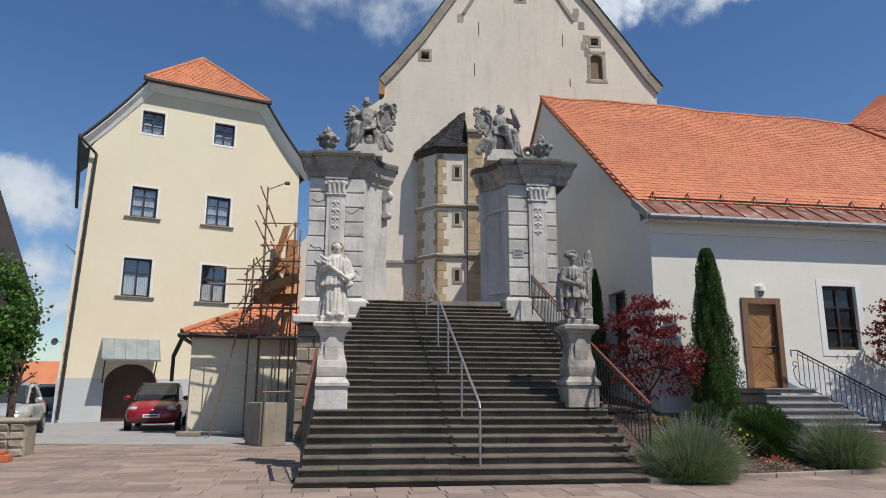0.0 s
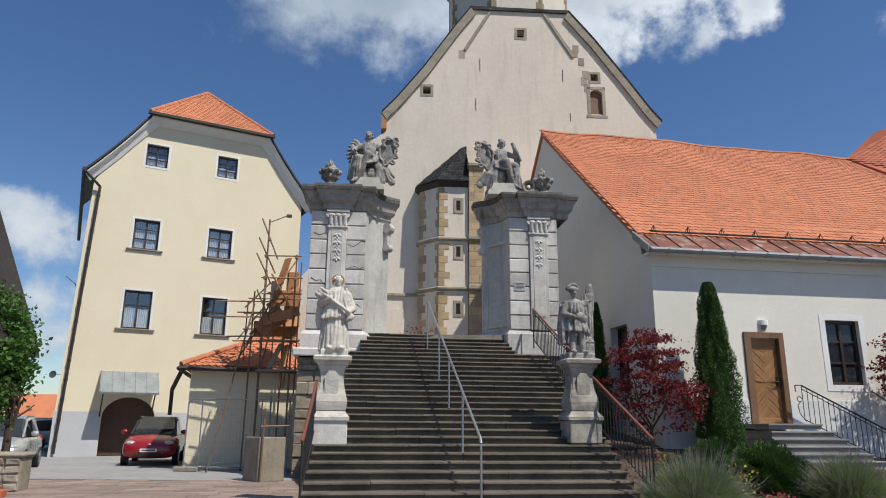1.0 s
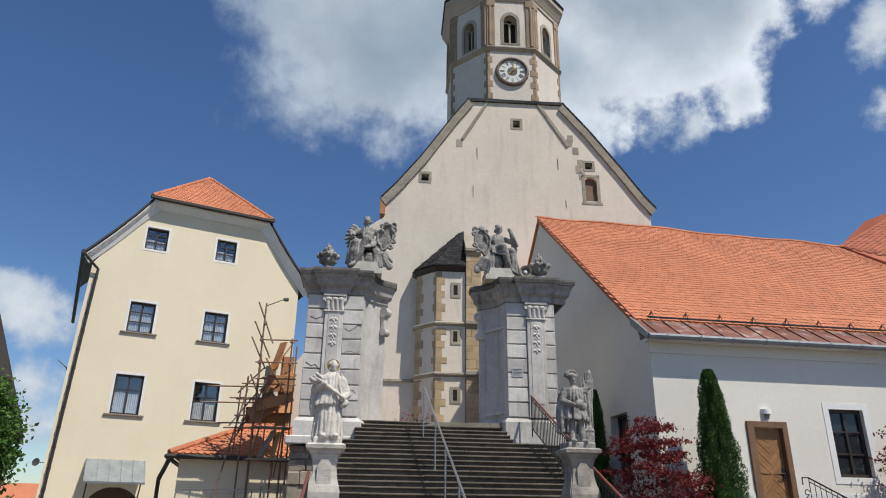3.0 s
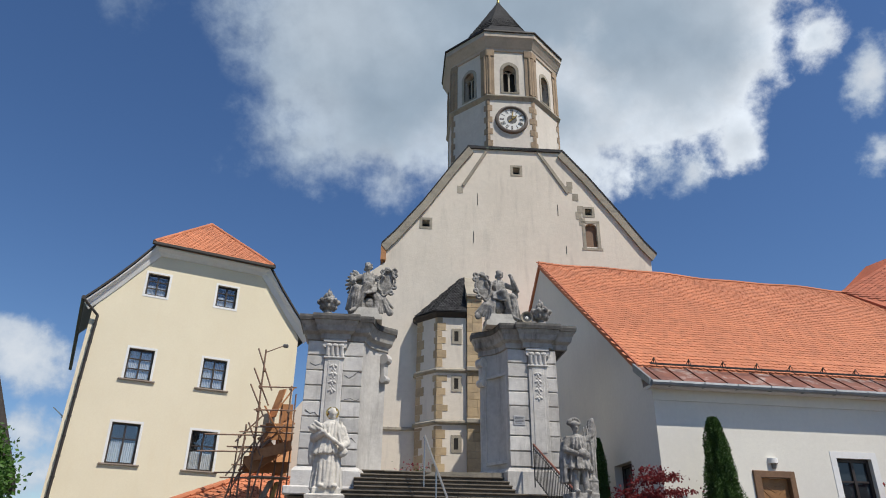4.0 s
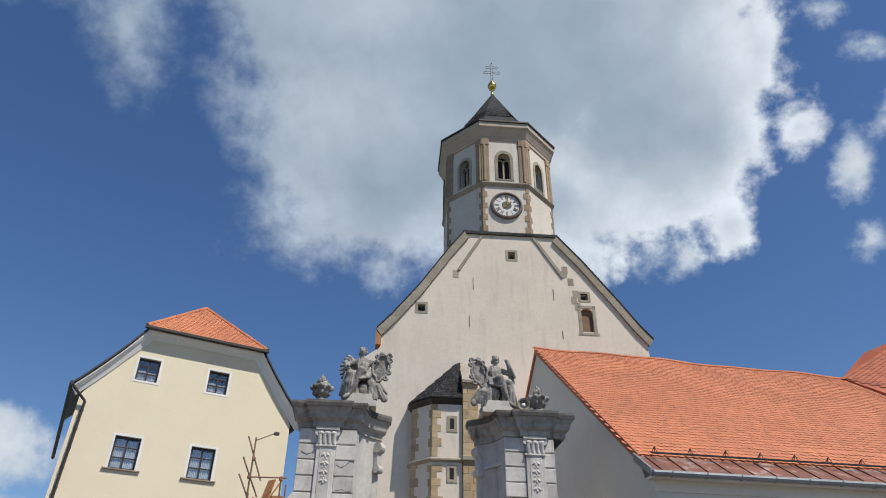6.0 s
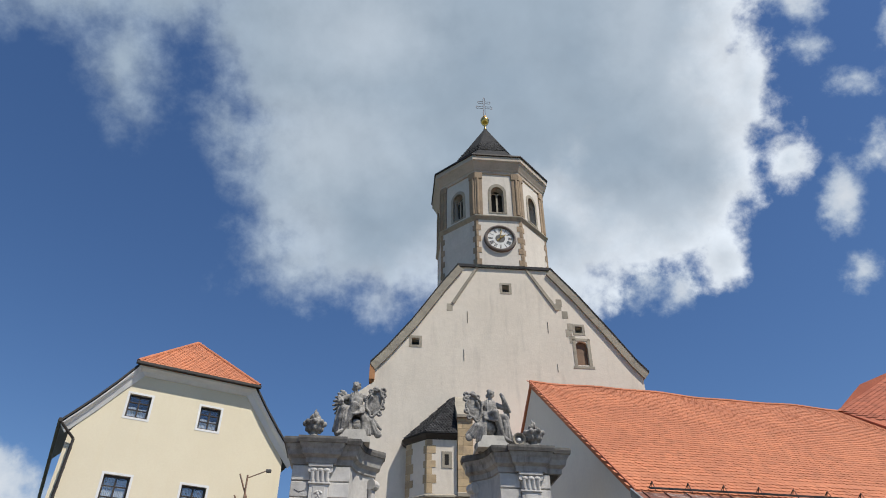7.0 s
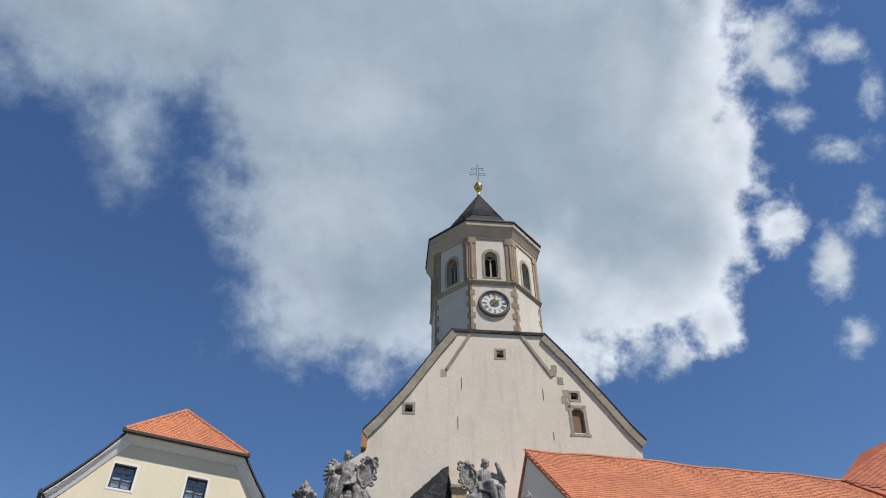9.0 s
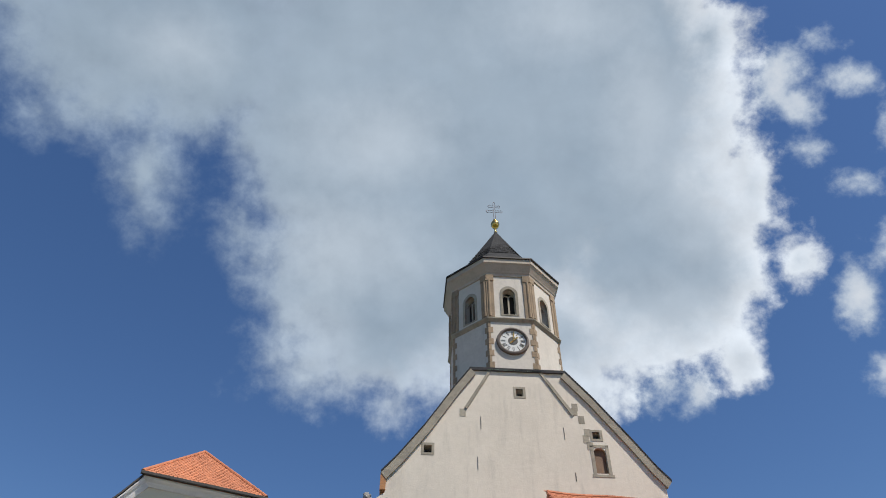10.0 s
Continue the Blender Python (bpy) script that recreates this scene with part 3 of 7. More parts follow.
def window(parent, x0, x1, z0, z1, y=0.0, bars=(0.5,), rows=(0.5,), frame_mat="frame_dark", surround=0.10, sill=False, reveal=0.16, curtain=False, name="window"):
    """A casement in an opening of a wall whose face is at depth y."""
    f = 0.08
    bm = bmesh.new()
    yy = y + reveal
    for a, b, c, d in ((x0, x0 + f, z0, z1), (x1 - f, x1, z0, z1), (x0 + f, x1 - f, z0, z0 + f), (x0 + f, x1 - f, z1 - f, z1)):
        box(bm, a, b, yy - 0.03, yy + 0.05, c, d)
    w = part(name, bm, M[frame_mat], parent)
    bm = bmesh.new()
    for t in bars:
        c = x0 + (x1 - x0) * t
        box(bm, c - 0.035, c + 0.035, yy - 0.035, yy + 0.04, z0 + f, z1 - f)
    part("mullion", bm, M[frame_mat], w)
    bm = bmesh.new()
    for t in rows:
        c = z0 + (z1 - z0) * t
        box(bm, x0 + f, x1 - f, yy - 0.025, yy + 0.03, c - 0.022, c + 0.022)
    part("glazing_bar", bm, M[frame_mat], w)
    xs = [x0 + f, *[x0 + (x1 - x0) * t for t in bars], x1 - f]
    for a, b in zip(xs, xs[1:]):
        part("pane", cube(a, b, yy + 0.012, yy + 0.018, z0 + f, z1 - f), M["glass_clear"] if curtain else M["glass"], w)
    if curtain:
        bm = bmesh.new()
        n = 40
        h = z0 + f + (z1 - z0) * curtain
        lo = [bm.verts.new((x0 + f + (x1 - x0 - 2 * f) * i / n, yy + 0.055 + 0.02 * math.sin(i * 1.9), z0 + f)) for i in range(n + 1)]
        hi = [bm.verts.new((v.co.x, v.co.y, h + 0.03 * math.sin(i * 0.16))) for i, v in enumerate(lo)]
        for i in range(n):
            bm.faces.new((lo[i], lo[i + 1], hi[i + 1], hi[i]))
        part("curtain", bm, M["curtain"], w, "white net curtain, in the top windows only added to pale the panes")
    # black board painted as the shade of the room behind
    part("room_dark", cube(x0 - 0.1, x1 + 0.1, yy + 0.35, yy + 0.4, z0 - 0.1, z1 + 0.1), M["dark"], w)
    if surround:
        s = surround
        bm = bmesh.new()
        for a, b, c, d in ((x0 - s, x0, z0 - (0 if sill else s), z1 + s), (x1, x1 + s, z0 - (0 if sill else s), z1 + s), (x0, x1, z1, z1 + s)) + (() if sill else ((x0, x1, z0 - s, z0),)):
            box(bm, a, b, y - 0.012, y + 0.02, c, d)
        part("surround", bm, M["white"], w, "white painted surround")
    if sill:
        part("sill", cube(x0 - 0.22, x1 + 0.22, y - 0.09, y + reveal - 0.03, z0 - 0.065, z0, 0.01), M["sill"], w, "weathered stone sill")
    return w


M["glass_clear"] = glassy("curtained_glass")
M["glass_clear"].node_tree.nodes.clear()
NG = Nodes(M["glass_clear"].node_tree)
gl = NG.add("ShaderNodeBsdfGlossy", {"Color": (1, 1, 1, 1), "Roughness": 0.02})
tp = NG.add("ShaderNodeBsdfTransparent", {"Color": (0.94, 0.96, 0.97, 1)})
NG.add("ShaderNodeOutputMaterial", {0: NG.add("ShaderNodeMixShader", {0: 0.10, 1: tp.outputs[0], 2: gl.outputs[0]}).outputs[0]})
M["sill"] = surface("brown_stone_sill", (0.30, 0.25, 0.20), (0.22, 0.18, 0.15), 0.9, grain=12, bump=0.2)

# ---- ground ----
bm = bmesh.new()
R_ = 2500.0
g = [bm.verts.new(p) for p in ((-R_, -R_, -0.06), (R_, -R_, -0.06), (R_, R_, -0.06), (-R_, R_, -0.06))]
bm.faces.new(g)
tagged(part("ground", bm, M["grass"]), "green meadow ground running to the horizon", "ground", kind="structure")
tagged(part("asphalt_yard", cube(-30, -3.2, 17.9, 60, -0.3, -0.004), M["asphalt"]), "light grey asphalt yard before the cream house", "road", kind="structure")
paving = tagged(part("pavement", cube(-30, 30, -25, 17.9, -0.3, -0.03), M["soil"]), "reddish porphyry slab paving of the square", "pavement", kind="structure")

# ---- stairs ----
STEPS, RISE, RUN, FIRST = 29, 0.134, 0.314, 0.10
stair = thing("stairway", pose(0.54, 10.85, 0, 0, 0, 8), "broad worn dark stone stairway with projecting nosings", "stairs", kind="structure")
rs = random.Random(5)


def stair_span(i):
    if i < 9:
        return -2.72 + 0.022 * i, 2.66 + 0.03 * i
    if i < 24:
        return -2.12, 2.45 + 0.07 * min(10, i - 9)
    return -1.72, 2.40


for i in range(STEPS):
    x0, x1 = stair_span(i)
    z, v = FIRST + RISE * i, -0.25 + RUN * i
    cut = x0 + (x1 - x0) * rs.uniform(0.25, 0.75)
    cuts = [x0, cut - rs.uniform(0.6, 1.1), cut + rs.uniform(0.3, 0.9), x1]
    for a, b in zip(cuts, cuts[1:]):
        dz = rs.uniform(-0.006, 0.006)
        bm = bmesh.new()
        prof = [(v + 0.03, z - RISE - 0.03), (v + 0.03, z - 0.055), (v + 0.005, z - 0.05), (v - 0.012, z - 0.03), (v - 0.006, z - 0.008), (v + 0.014, z), (v + RUN + 0.08, z), (v + RUN + 0.08, z - RISE - 0.03)]
        prism(bm, [(p, q + dz) for p, q in prof], a + 0.004, b - 0.004, "x")
        part("tread", bm, M["step"], stair)
bm = bmesh.new()
prism(bm, [(0.0, -0.3), (8.6, 3.5), (8.6, -0.3)], -2.1, 2.9, "x")
part("core", bm, M["rubble"], stair)
tagged(part("landing", cube(-4.0, 3.6, 19.35, 34, 3.0, 3.845), M["concrete"]), "stone paved terrace at the church door", "terrace", kind="structure")

# ---- church ----
church = thing("church", pose(0, 30, 0, 0, 0, 4), "cream rendered gothic church with gable and octagonal clock tower", "church")
verge_l = [(-3.05, 15.75), (-2.35, 16.55), (-1.10, 18.20), (0.44, 20.55), (1.22, 21.62)]
verge_r = [(6.15, 21.62), (7.40, 20.10), (9.0, 17.9), (10.0, 16.45), (10.55, 15.80)]
outline = [(-4.2, 2.5), (10.25, 2.5), (10.25, 15.6), (9.9, 16.30), (8.9, 17.75), (7.3, 19.95), (6.1, 21.5), (1.3, 21.5), (0.5, 20.4), (-1.05, 18.05), (-2.3, 16.4), (-2.82, 15.7), (-2.82, 14.75), (-4.2, 13.7)]
holes = [rect(3.52, 3.88, 20.02, 20.44), rect(-1.10, -0.74, 16.76, 17.14), rect(7.14, 7.50, 17.80, 18.16), arch(7.08, 7.66, 16.02, 17.32, 17.12)]
part("gable_wall", wall_with_holes(outline, holes, 0.0, 1.0), M["church"], church, "cream lime render with stains and cracks")
for a, b, c, d in ((3.52, 3.88, 20.02, 20.44), (-1.10, -0.74, 16.76, 17.14), (7.14, 7.50, 17.80, 18.16)):
    bm = bmesh.new()
    for p, q, r, s in ((a - 0.13, a, c - 0.12, d + 0.12), (b, b + 0.13, c - 0.12, d + 0.12), (a, b, d, d + 0.12), (a, b, c - 0.12, c)):
        box(bm, p, q, -0.015, 0.1, r, s)
    win = part("window", bm, M["sand_grey"], church, "small square window with stone frame")
    # black board in the thickness of the wall, painted as its shade
    part("void", cube(a - 0.05, b + 0.05, 0.5, 0.6, c - 0.05, d + 0.05), M["dark"], win)
    part("crossbar", cube(a, b, 0.2, 0.23, (c + d) / 2 - 0.015, (c + d) / 2 + 0.015), M["iron"], win)
bm = bmesh.new()
for p, q, r, s in ((6.92, 7.08, 15.95, 17.45), (7.66, 7.82, 15.95, 17.45), (6.92, 7.82, 17.34, 17.48), (6.86, 7.9, 15.84, 15.96)):
    box(bm, p, q, -0.02, 0.1, r, s)
hatch = part("loft_hatch", bm, M["sand_grey"], church, "stone framed arched opening with brown shutter")
part("shutter", cube(7.06, 7.66, 0.14, 0.2, 16.0, 17.35), M["wood_dark"], hatch)
# roof of the nave: slates, with a stone cornice under the verge
for side, line in (("left", verge_l), ("right", verge_r)):
    bm = bmesh.new()
    lower = [(x, z - 0.10) for x, z in line]
    prism(bm, line + lower[::-1], -0.14, 16.0)
    part("roof", bm, M["slate"], church, "dark slate roof slope")
    bm = bmesh.new()
    a = [(x, z - 0.105) for x, z in line]
    b = [(x + (0.24 if side == "left" else -0.24), z - 0.42) for x, z in line]
    prism(bm, a + b[::-1], -0.12, 0.02)
    part("verge_moulding", bm, M["sand_grey"], church)
part("roof", cube(1.15, 6.2, -0.1, 16, 21.45, 21.62), M["slate"], church)
part("flashing", cube(2.1, 4.95, -0.10, 0.0, 21.47, 21.53), M["copper"], church, "green copper flashing")
part("kneeler", cube(-3.06, -2.8, -0.1, 6, 14.85, 15.66), M["plank"], church, "brown boarded eave end")
bm = bmesh.new()
prism(bm, [(2.14, 21.45), (2.3, 21.45), (0.98, 19.15), (0.86, 19.25)], -0.06, 0.01)
part("drip_mould", bm, M["sand_grey"], church)
bm = bmesh.new()
prism(bm, [(4.80, 21.45), (4.95, 21.45), (6.40, 19.10), (6.26, 19.0)], -0.06, 0.01)
part("drip_mould", bm, M["sand_grey"], church)
part("nave_wall", cube(-2.8, 10.2, 1.0, 15.8, 2.5, 15.5), M["church"], church)
for a, z in ((6.25, 19.05), (6.55, 18.6), (6.30, 19.3), (6.75, 17.9), (6.80, 17.2), (6.65, 17.55), (0.62, 18.75)):
    part("stone_block", cube(a, a + 0.30, -0.012, 0.05, z, z + 0.42), M["sand_grey"], church)
for x, z, h in ((1.66, 18.1, 0.95), (1.45, 16.0, 0.9), (5.75, 17.7, 0.9), (6.05, 15.6, 0.6)):
    part("wall_anchor", cube(x - 0.012, x + 0.012, -0.02, 0.01, z, z + 0.7 * h), M["iron"], church)
part("string_course", cube(-4.1, -1.1, -0.09, 0.02, 6.86, 7.0, 0.02), M["sand_grey"], church)
part("plinth", cube(-4.15, -1.05, -0.05, 0.02, 3.6, 6.3), M["church"], church)

# tower
TC = (3.53, 3.05)
RAD = 3.30
tower = part("tower", lathe(bmesh.new(), [(RAD, 21.5), (RAD, 24.82)], at=(*TC, 0), sides=8), M["tower"], church, "octagonal tower shaft of stained render")


def octagon_band(name, r0, profile, material, label=""):
    return part(name, lathe(bmesh.new(), profile, at=(*TC, 0), sides=8), material, tower, label)


octagon_band("string_course", 0, [(RAD, 24.70), (RAD + 0.06, 24.78), (RAD + 0.16, 24.90), (RAD + 0.16, 24.96), (RAD, 25.06)], M["sand_grey"])
octagon_band("cornice", 0, [(RAD - 0.1, 28.02), (RAD + 0.07, 28.10), (RAD + 0.08, 28.26), (RAD + 0.13, 28.34), (RAD + 0.16, 28.42), (RAD + 0.34, 28.78), (RAD + 0.42, 28.88), (RAD + 0.42, 29.18), (RAD, 29.22)], M["tower_cornice"], "moulded pale cornice")
octagon_band("eave_edge", 0, [(RAD + 0.40, 29.18), (RAD + 0.50, 29.20), (RAD + 0.50, 29.29), (RAD + 0.30, 29.31)], M["dark_metal"])
octagon_band("spire", 0, [(RAD + 0.46, 29.29), (3.02, 29.85), (2.22, 31.0), (0.08, 34.85)], M["slate"], "dark slate pyramid spire")
for i in range(8):
    face = Matrix.Translation((*TC, 0)) @ Matrix.Rotation(radians(45 * i), 4, "Z") @ Matrix.Translation((0, -3.05, 0))
    s = RAD * math.sin(math.pi / 8)
    op = arch(-0.36, 0.36, 25.28, 27.15, 26.72, point=0.25)
    bm = wall_with_holes(rect(-s, s, 25.0, 28.5), [op], 0.0, 0.5)
    bmesh.ops.transform(bm, matrix=face, verts=bm.verts)
    fw = part("belfry_wall", bm, M["tower"], tower)
    # stone frame of the opening, a mullion and the sill
    bm = bmesh.new()
    big = arch(-0.52, 0.52, 25.2, 27.36, 26.80, point=0.25)
    ring = wall_with_holes(big, [op], -0.03, 0.12)
    bmesh.ops.transform(ring, matrix=face, verts=ring.verts)
    part("belfry_window", ring, M["sand_grey"], tower, "pointed stone belfry window")
    bm = bmesh.new()
    box(bm, -0.045, 0.045, 0.2, 0.3, 25.28, 26.75)
    for sx in (-0.18, 0.18):
        for k in range(8):
            a0, a1 = math.pi * k / 8, math.pi * (k + 1) / 8
            tube(bm, (sx + 0.17 * math.cos(a0), 0.25, 26.62 + 0.2 * math.sin(a0)), (sx + 0.17 * math.cos(a1), 0.25, 26.62 + 0.2 * math.sin(a1)), 0.04, 5)
    bmesh.ops.transform(bm, matrix=face, verts=bm.verts)
    part("tracery", bm, M["sand_grey"], tower)
    # black board closes the belfry opening and paints its inner shade
    bm = cube(-0.6, 0.6, 0.46, 0.56, 25.1, 27.4)
    bmesh.ops.transform(bm, matrix=face, verts=bm.verts)
    part("void", bm, M["dark"], tower)
    for sx in (-1, 1):
        # full height corner strips above, toothed quoins below
        bm = bmesh.new()
        box(bm, sx * (s - 0.40), sx * (s + 0.02), -0.05, 0.1, 25.06, 28.20)
        tube(bm, (sx * (s - 0.13), -0.03, 25.10), (sx * (s - 0.13), -0.03, 27.72), 0.085, 10)
        box(bm, sx * (s - 0.42), sx * (s + 0.03), -0.09, 0.1, 27.70, 28.18, 0.02)
        bmesh.ops.transform(bm, matrix=face, verts=bm.verts)
        part("corner_strip", bm, M["sand_tower"], tower)
        z, k = 21.7, 0
        while z < 24.6:
            wq = (0.25, 0.12)[k % 2]
            bm = cube(sx * (s - wq), sx * (s + 0.008), -0.022, 0.1, z, z + 0.36)
            bmesh.ops.transform(bm, matrix=face, verts=bm.verts)
            part("quoin", bm, M["sand_tower"], tower)
            z += 0.38
            k += 1



def tri_tiles(name, a, b, c, material, parent, w, gap, seed=2):
    """Slates over a triangle with its level edge from a to b and its tip at c."""
    a, b, c = Vector(a), Vector(b), Vector(c)
    u = (b - a).normalized()
    foot = a + u * (c - a).dot(u)
    v = c - foot
    H, wd_, cx_f = v.length, (b - a).length, (foot - a).length
    return tile_field(name, a + Vector((0, 0, 0.01)), u, v, lambda p, q: cx_f * q / H < p < wd_ - (wd_ - cx_f) * q / H, material, parent, w=w, gap=gap, b1=H, a1=wd_, seed=seed, tail=0.05, lift=0.012)


for i in (7, 0, 1):
    ang_ = [radians(45 * i - 90 - 22.5), radians(45 * i - 90 + 22.5)]
    ring_ = [Vector((TC[0] + 2.24 * math.cos(t), TC[1] + 2.24 * math.sin(t), 31.0)) for t in ang_]
    tri_tiles("spire_cover", ring_[0], ring_[1], (*TC, 34.8), M["slate"], tower, 0.17, 0.14, i)
# turret with its pier
turret = part("turret", prism(bmesh.new(), [(-1.2, 0.05), (-1.2, -0.42), (-0.35, -1.3), (0.93, -1.3), (0.93, 0.05)], 3.0, 11.75, "z"), M["church"], church, "polygonal stair turret with stone quoins")
tp_path = [(-1.2, 0.0), (-1.2, -0.42), (-0.35, -1.3), (0.93, -1.3)]
for z in (9.2, 7.0):
    part("string_course", sweep(bmesh.new(), tp_path, [(0.0, z - 0.1), (-0.0, z + 0.12), (0.12, z + 0.04), (0.12, z - 0.02)][::-1]), M["sand_grey"], turret)
part("eave", sweep(bmesh.new(), tp_path, [(0.0, 11.6), (0.16, 11.72), (0.22, 11.8), (0.0, 11.86)]), M["dark_metal"], turret)
bm = bmesh.new()
base = [bm.verts.new((x, y, 11.84)) for x, y in ((-1.38, 0.0), (-1.38, -0.50), (-0.45, -1.5), (0.95, -1.5), (0.95, 0.0))]
tip = [bm.verts.new((0.80, 0.0, 14.05)), bm.verts.new((0.95, -0.35, 14.0))]
bm.faces.new((base[0], base[1], tip[0]))
bm.faces.new((base[1], base[2], tip[0]))
bm.faces.new((base[2], base[3], tip[1]))
bm.faces.new((base[2], tip[1], tip[0]))
bm.faces.new((base[3], base[4], tip[0], tip[1]))
bm.faces.new(base[::-1])
part("roof", bm, M["slate"], turret, "dark slate turret roof")
tri_tiles("slate_cover", (-1.38, -0.50, 11.86), (-0.45, -1.5, 11.86), (0.80, 0.0, 14.07), M["slate"], turret, 0.14, 0.11)
tri_tiles("slate_cover", (-0.45, -1.5, 11.86), (0.95, -1.5, 11.86), (0.95, -0.35, 14.02), M["slate"], turret, 0.14, 0.11)


def quoins(face, x_edge, sx, z0, z1, parent, wide=0.42, narrow=0.24, h=0.34, mat="sand", seed=1):
    rq = random.Random(seed)
    z, k = z0, 0
    while z < z1 - 0.1:
        hh = min(h * rq.uniform(0.8, 1.25), z1 - z)
        wq = (wide if k % 2 else narrow) * rq.uniform(0.85, 1.15)
        bm = cube(x_edge, x_edge + sx * wq, -0.016, 0.1, z + 0.006, z + hh - 0.006, 0.004)
        bmesh.ops.transform(bm, matrix=face, verts=bm.verts)
        part("quoin", bm, M[mat], parent)
        z += hh
        k += 1


F_front = Matrix.Translation((0, -1.3, 0))
ang = math.atan2(-0.88, 0.85)
F_side = Matrix.Translation((-1.2, -0.42, 0)) @ Matrix.Rotation(ang, 4, "Z")
side_len = math.hypot(0.85, 0.88)
for z0, z1 in ((3.85, 6.86), (7.14, 9.08), (9.34, 11.6)):
    quoins(F_front, -0.35, 1, z0, z1, turret, seed=int(z0 * 10))
    quoins(F_side, side_len, -1, z0, z1, turret, 0.22, 0.12, seed=int(z0 * 10))
    quoins(F_side, 0.0, 1, z0, z1, turret, 0.45, 0.28, seed=int(z0 * 10) + 1)
for z in (10.75, 8.65, 6.15):
    bm = bmesh.new()
    for p, q, r, s in ((0.28, 0.40, z - 0.36, z + 0.34), (0.58, 0.72, z - 0.36, z + 0.34), (0.40, 0.58, z + 0.22, z + 0.34), (0.40, 0.58, z - 0.36, z - 0.24)):
        box(bm, p, q, -1.325, -1.25, r, s)
    part("slit_window", bm, M["sand_grey"], turret, "narrow slit window in a stone frame")
    # black plate on the solid turret wall paints the slit's shade
    part("void", cube(0.38, 0.60, -1.312, -1.29, z - 0.26, z + 0.24), M["dark"], turret)
pier = part("pier", cube(0.98, 1.58, -1.42, 0.02, 3.0, 12.6), M["sand_grey"], church, "ashlar pier of ochre sandstone blocks")
z, k = 3.86, 0
rp = random.Random(9)
while z < 12.5:
    hh = min(rp.uniform(0.28, 0.42), 12.57 - z)
    xs = [0.945, 0.945 + rp.uniform(0.2, 0.5), 1.62]
    for a, b in zip(xs, xs[1:]):
        part("ashlar_block", cube(a + 0.004, b - 0.004, -1.46, -1.3, z + 0.004, z + hh - 0.004, 0.005), M["sand"], pier)
    z += hh
for z in (9.15, 6.95):
    part("string_course", cube(0.9, 1.68, -1.56, 0.0, z, z + 0.2, 0.03), M["sand_grey"], pier)
bm = bmesh.new()
prism(bm, [(-1.58, 12.55), (-1.58, 12.67), (-0.05, 14.1), (0.0, 14.1), (0.0, 12.55)], 0.92, 1.66, "x")
part("weathering", bm, M["sand_grey"], pier, "sloped stone weathering of the pier")

# ---- cream house ----
house = thing("house", pose(-15.48, 28.59, 0, 0, 0, 28.4), "four-storey cream rendered house with half-hipped red tile roof", "house")
roof_l = [(-0.50, 12.16), (-0.02, 12.72), (0.55, 13.42), (1.2, 14.28), (1.93, 15.35)]
roof_r = [(9.92 - (x + 0.62) + 0.04, z) for x, z in roof_l]
out = [(-0.40, -0.2), (9.3, -0.2), (9.3, 11.95), (7.50, 15.1), (1.90, 15.1), (-0.10, 11.75)]
wins = [(1.87, 2.82, 12.85, 13.92), (5.06, 6.0, 12.87, 13.95), (1.73, 2.80, 8.88, 10.27), (4.95, 6.03, 8.86, 10.27), (1.68, 2.82, 5.31, 7.0), (4.95, 6.07, 5.26, 6.97)]
door_hole = arch(1.38, 3.45, -0.1, 2.40, 1.55, 14)
part("facade", wall_with_holes(out, [rect(*w) for w in wins] + [door_hole], 0.0, 0.5), M["house"], house, "smooth cream yellow render")
for i, w in enumerate(wins):
    # top pair hang no curtains: theirs are added to pale the lower panes
    window(house, *w, rows=(0.36, 0.68) if i < 4 else (0.62,), sill=i > 1, curtain=(0.40, 0.40, 0.86, 0.86, 0.50, 0.42)[i])
part("side_wall", cube(0.0, 0.5, 0.5, 13, -0.2, 11.9), M["house"], house)
part("side_wall", cube(8.8, 9.3, 0.5, 13, -0.2, 11.9), M["house"], house)
part("back_wall", cube(0.0, 9.3, 12.5, 13, -0.2, 11.9), M["house"], house)
bm = bmesh.new()
for a, b in ((-0.385, 1.36), (3.47, 9.3)):
    box(bm, a, b, -0.025, 0.02, -0.2, 1.78)
part("plinth", bm, M["plinth_grey"], house, "pale grey painted plinth")
for line in (roof_l, roof_r):
    sgn = 1 if line is roof_l else -1
    bm = bmesh.new()
    prism(bm, line + [(x, z - 0.12) for x, z in line][::-1], -0.42, 5.5)
    part("roof_edge", bm, M["dark_metal"], house, "dark sheet metal verge and eave")
    bm = bmesh.new()
    rows_ = []
    for i, (x, z) in enumerate(line):
        g_ = 0.20 if i < len(line) - 1 else 0.32
        rows_.append([bm.verts.new(p) for p in ((x + sgn * 0.02, -0.36, z - 0.16), (x + sgn * 0.04, -0.34, z - 0.22), (x + sgn * g_ * 0.6, -0.16, z - 0.30), (x + sgn * (g_ + 0.04), -0.05, z - 0.46), (x + sgn * (g_ + 0.04), 0.02, z - 0.47), (x + sgn * 0.02, 0.02, z - 0.16))])
    for a, b in zip(rows_, rows_[1:]):
        for k in range(6):
            bm.faces.new((a[k], a[(k + 1) % 6], b[(k + 1) % 6], b[k]))
    bm.faces.new(rows_[0])
    bm.faces.new(rows_[-1][::-1])
    part("cove", bm, M["white"], house, "white moulded verge cornice")
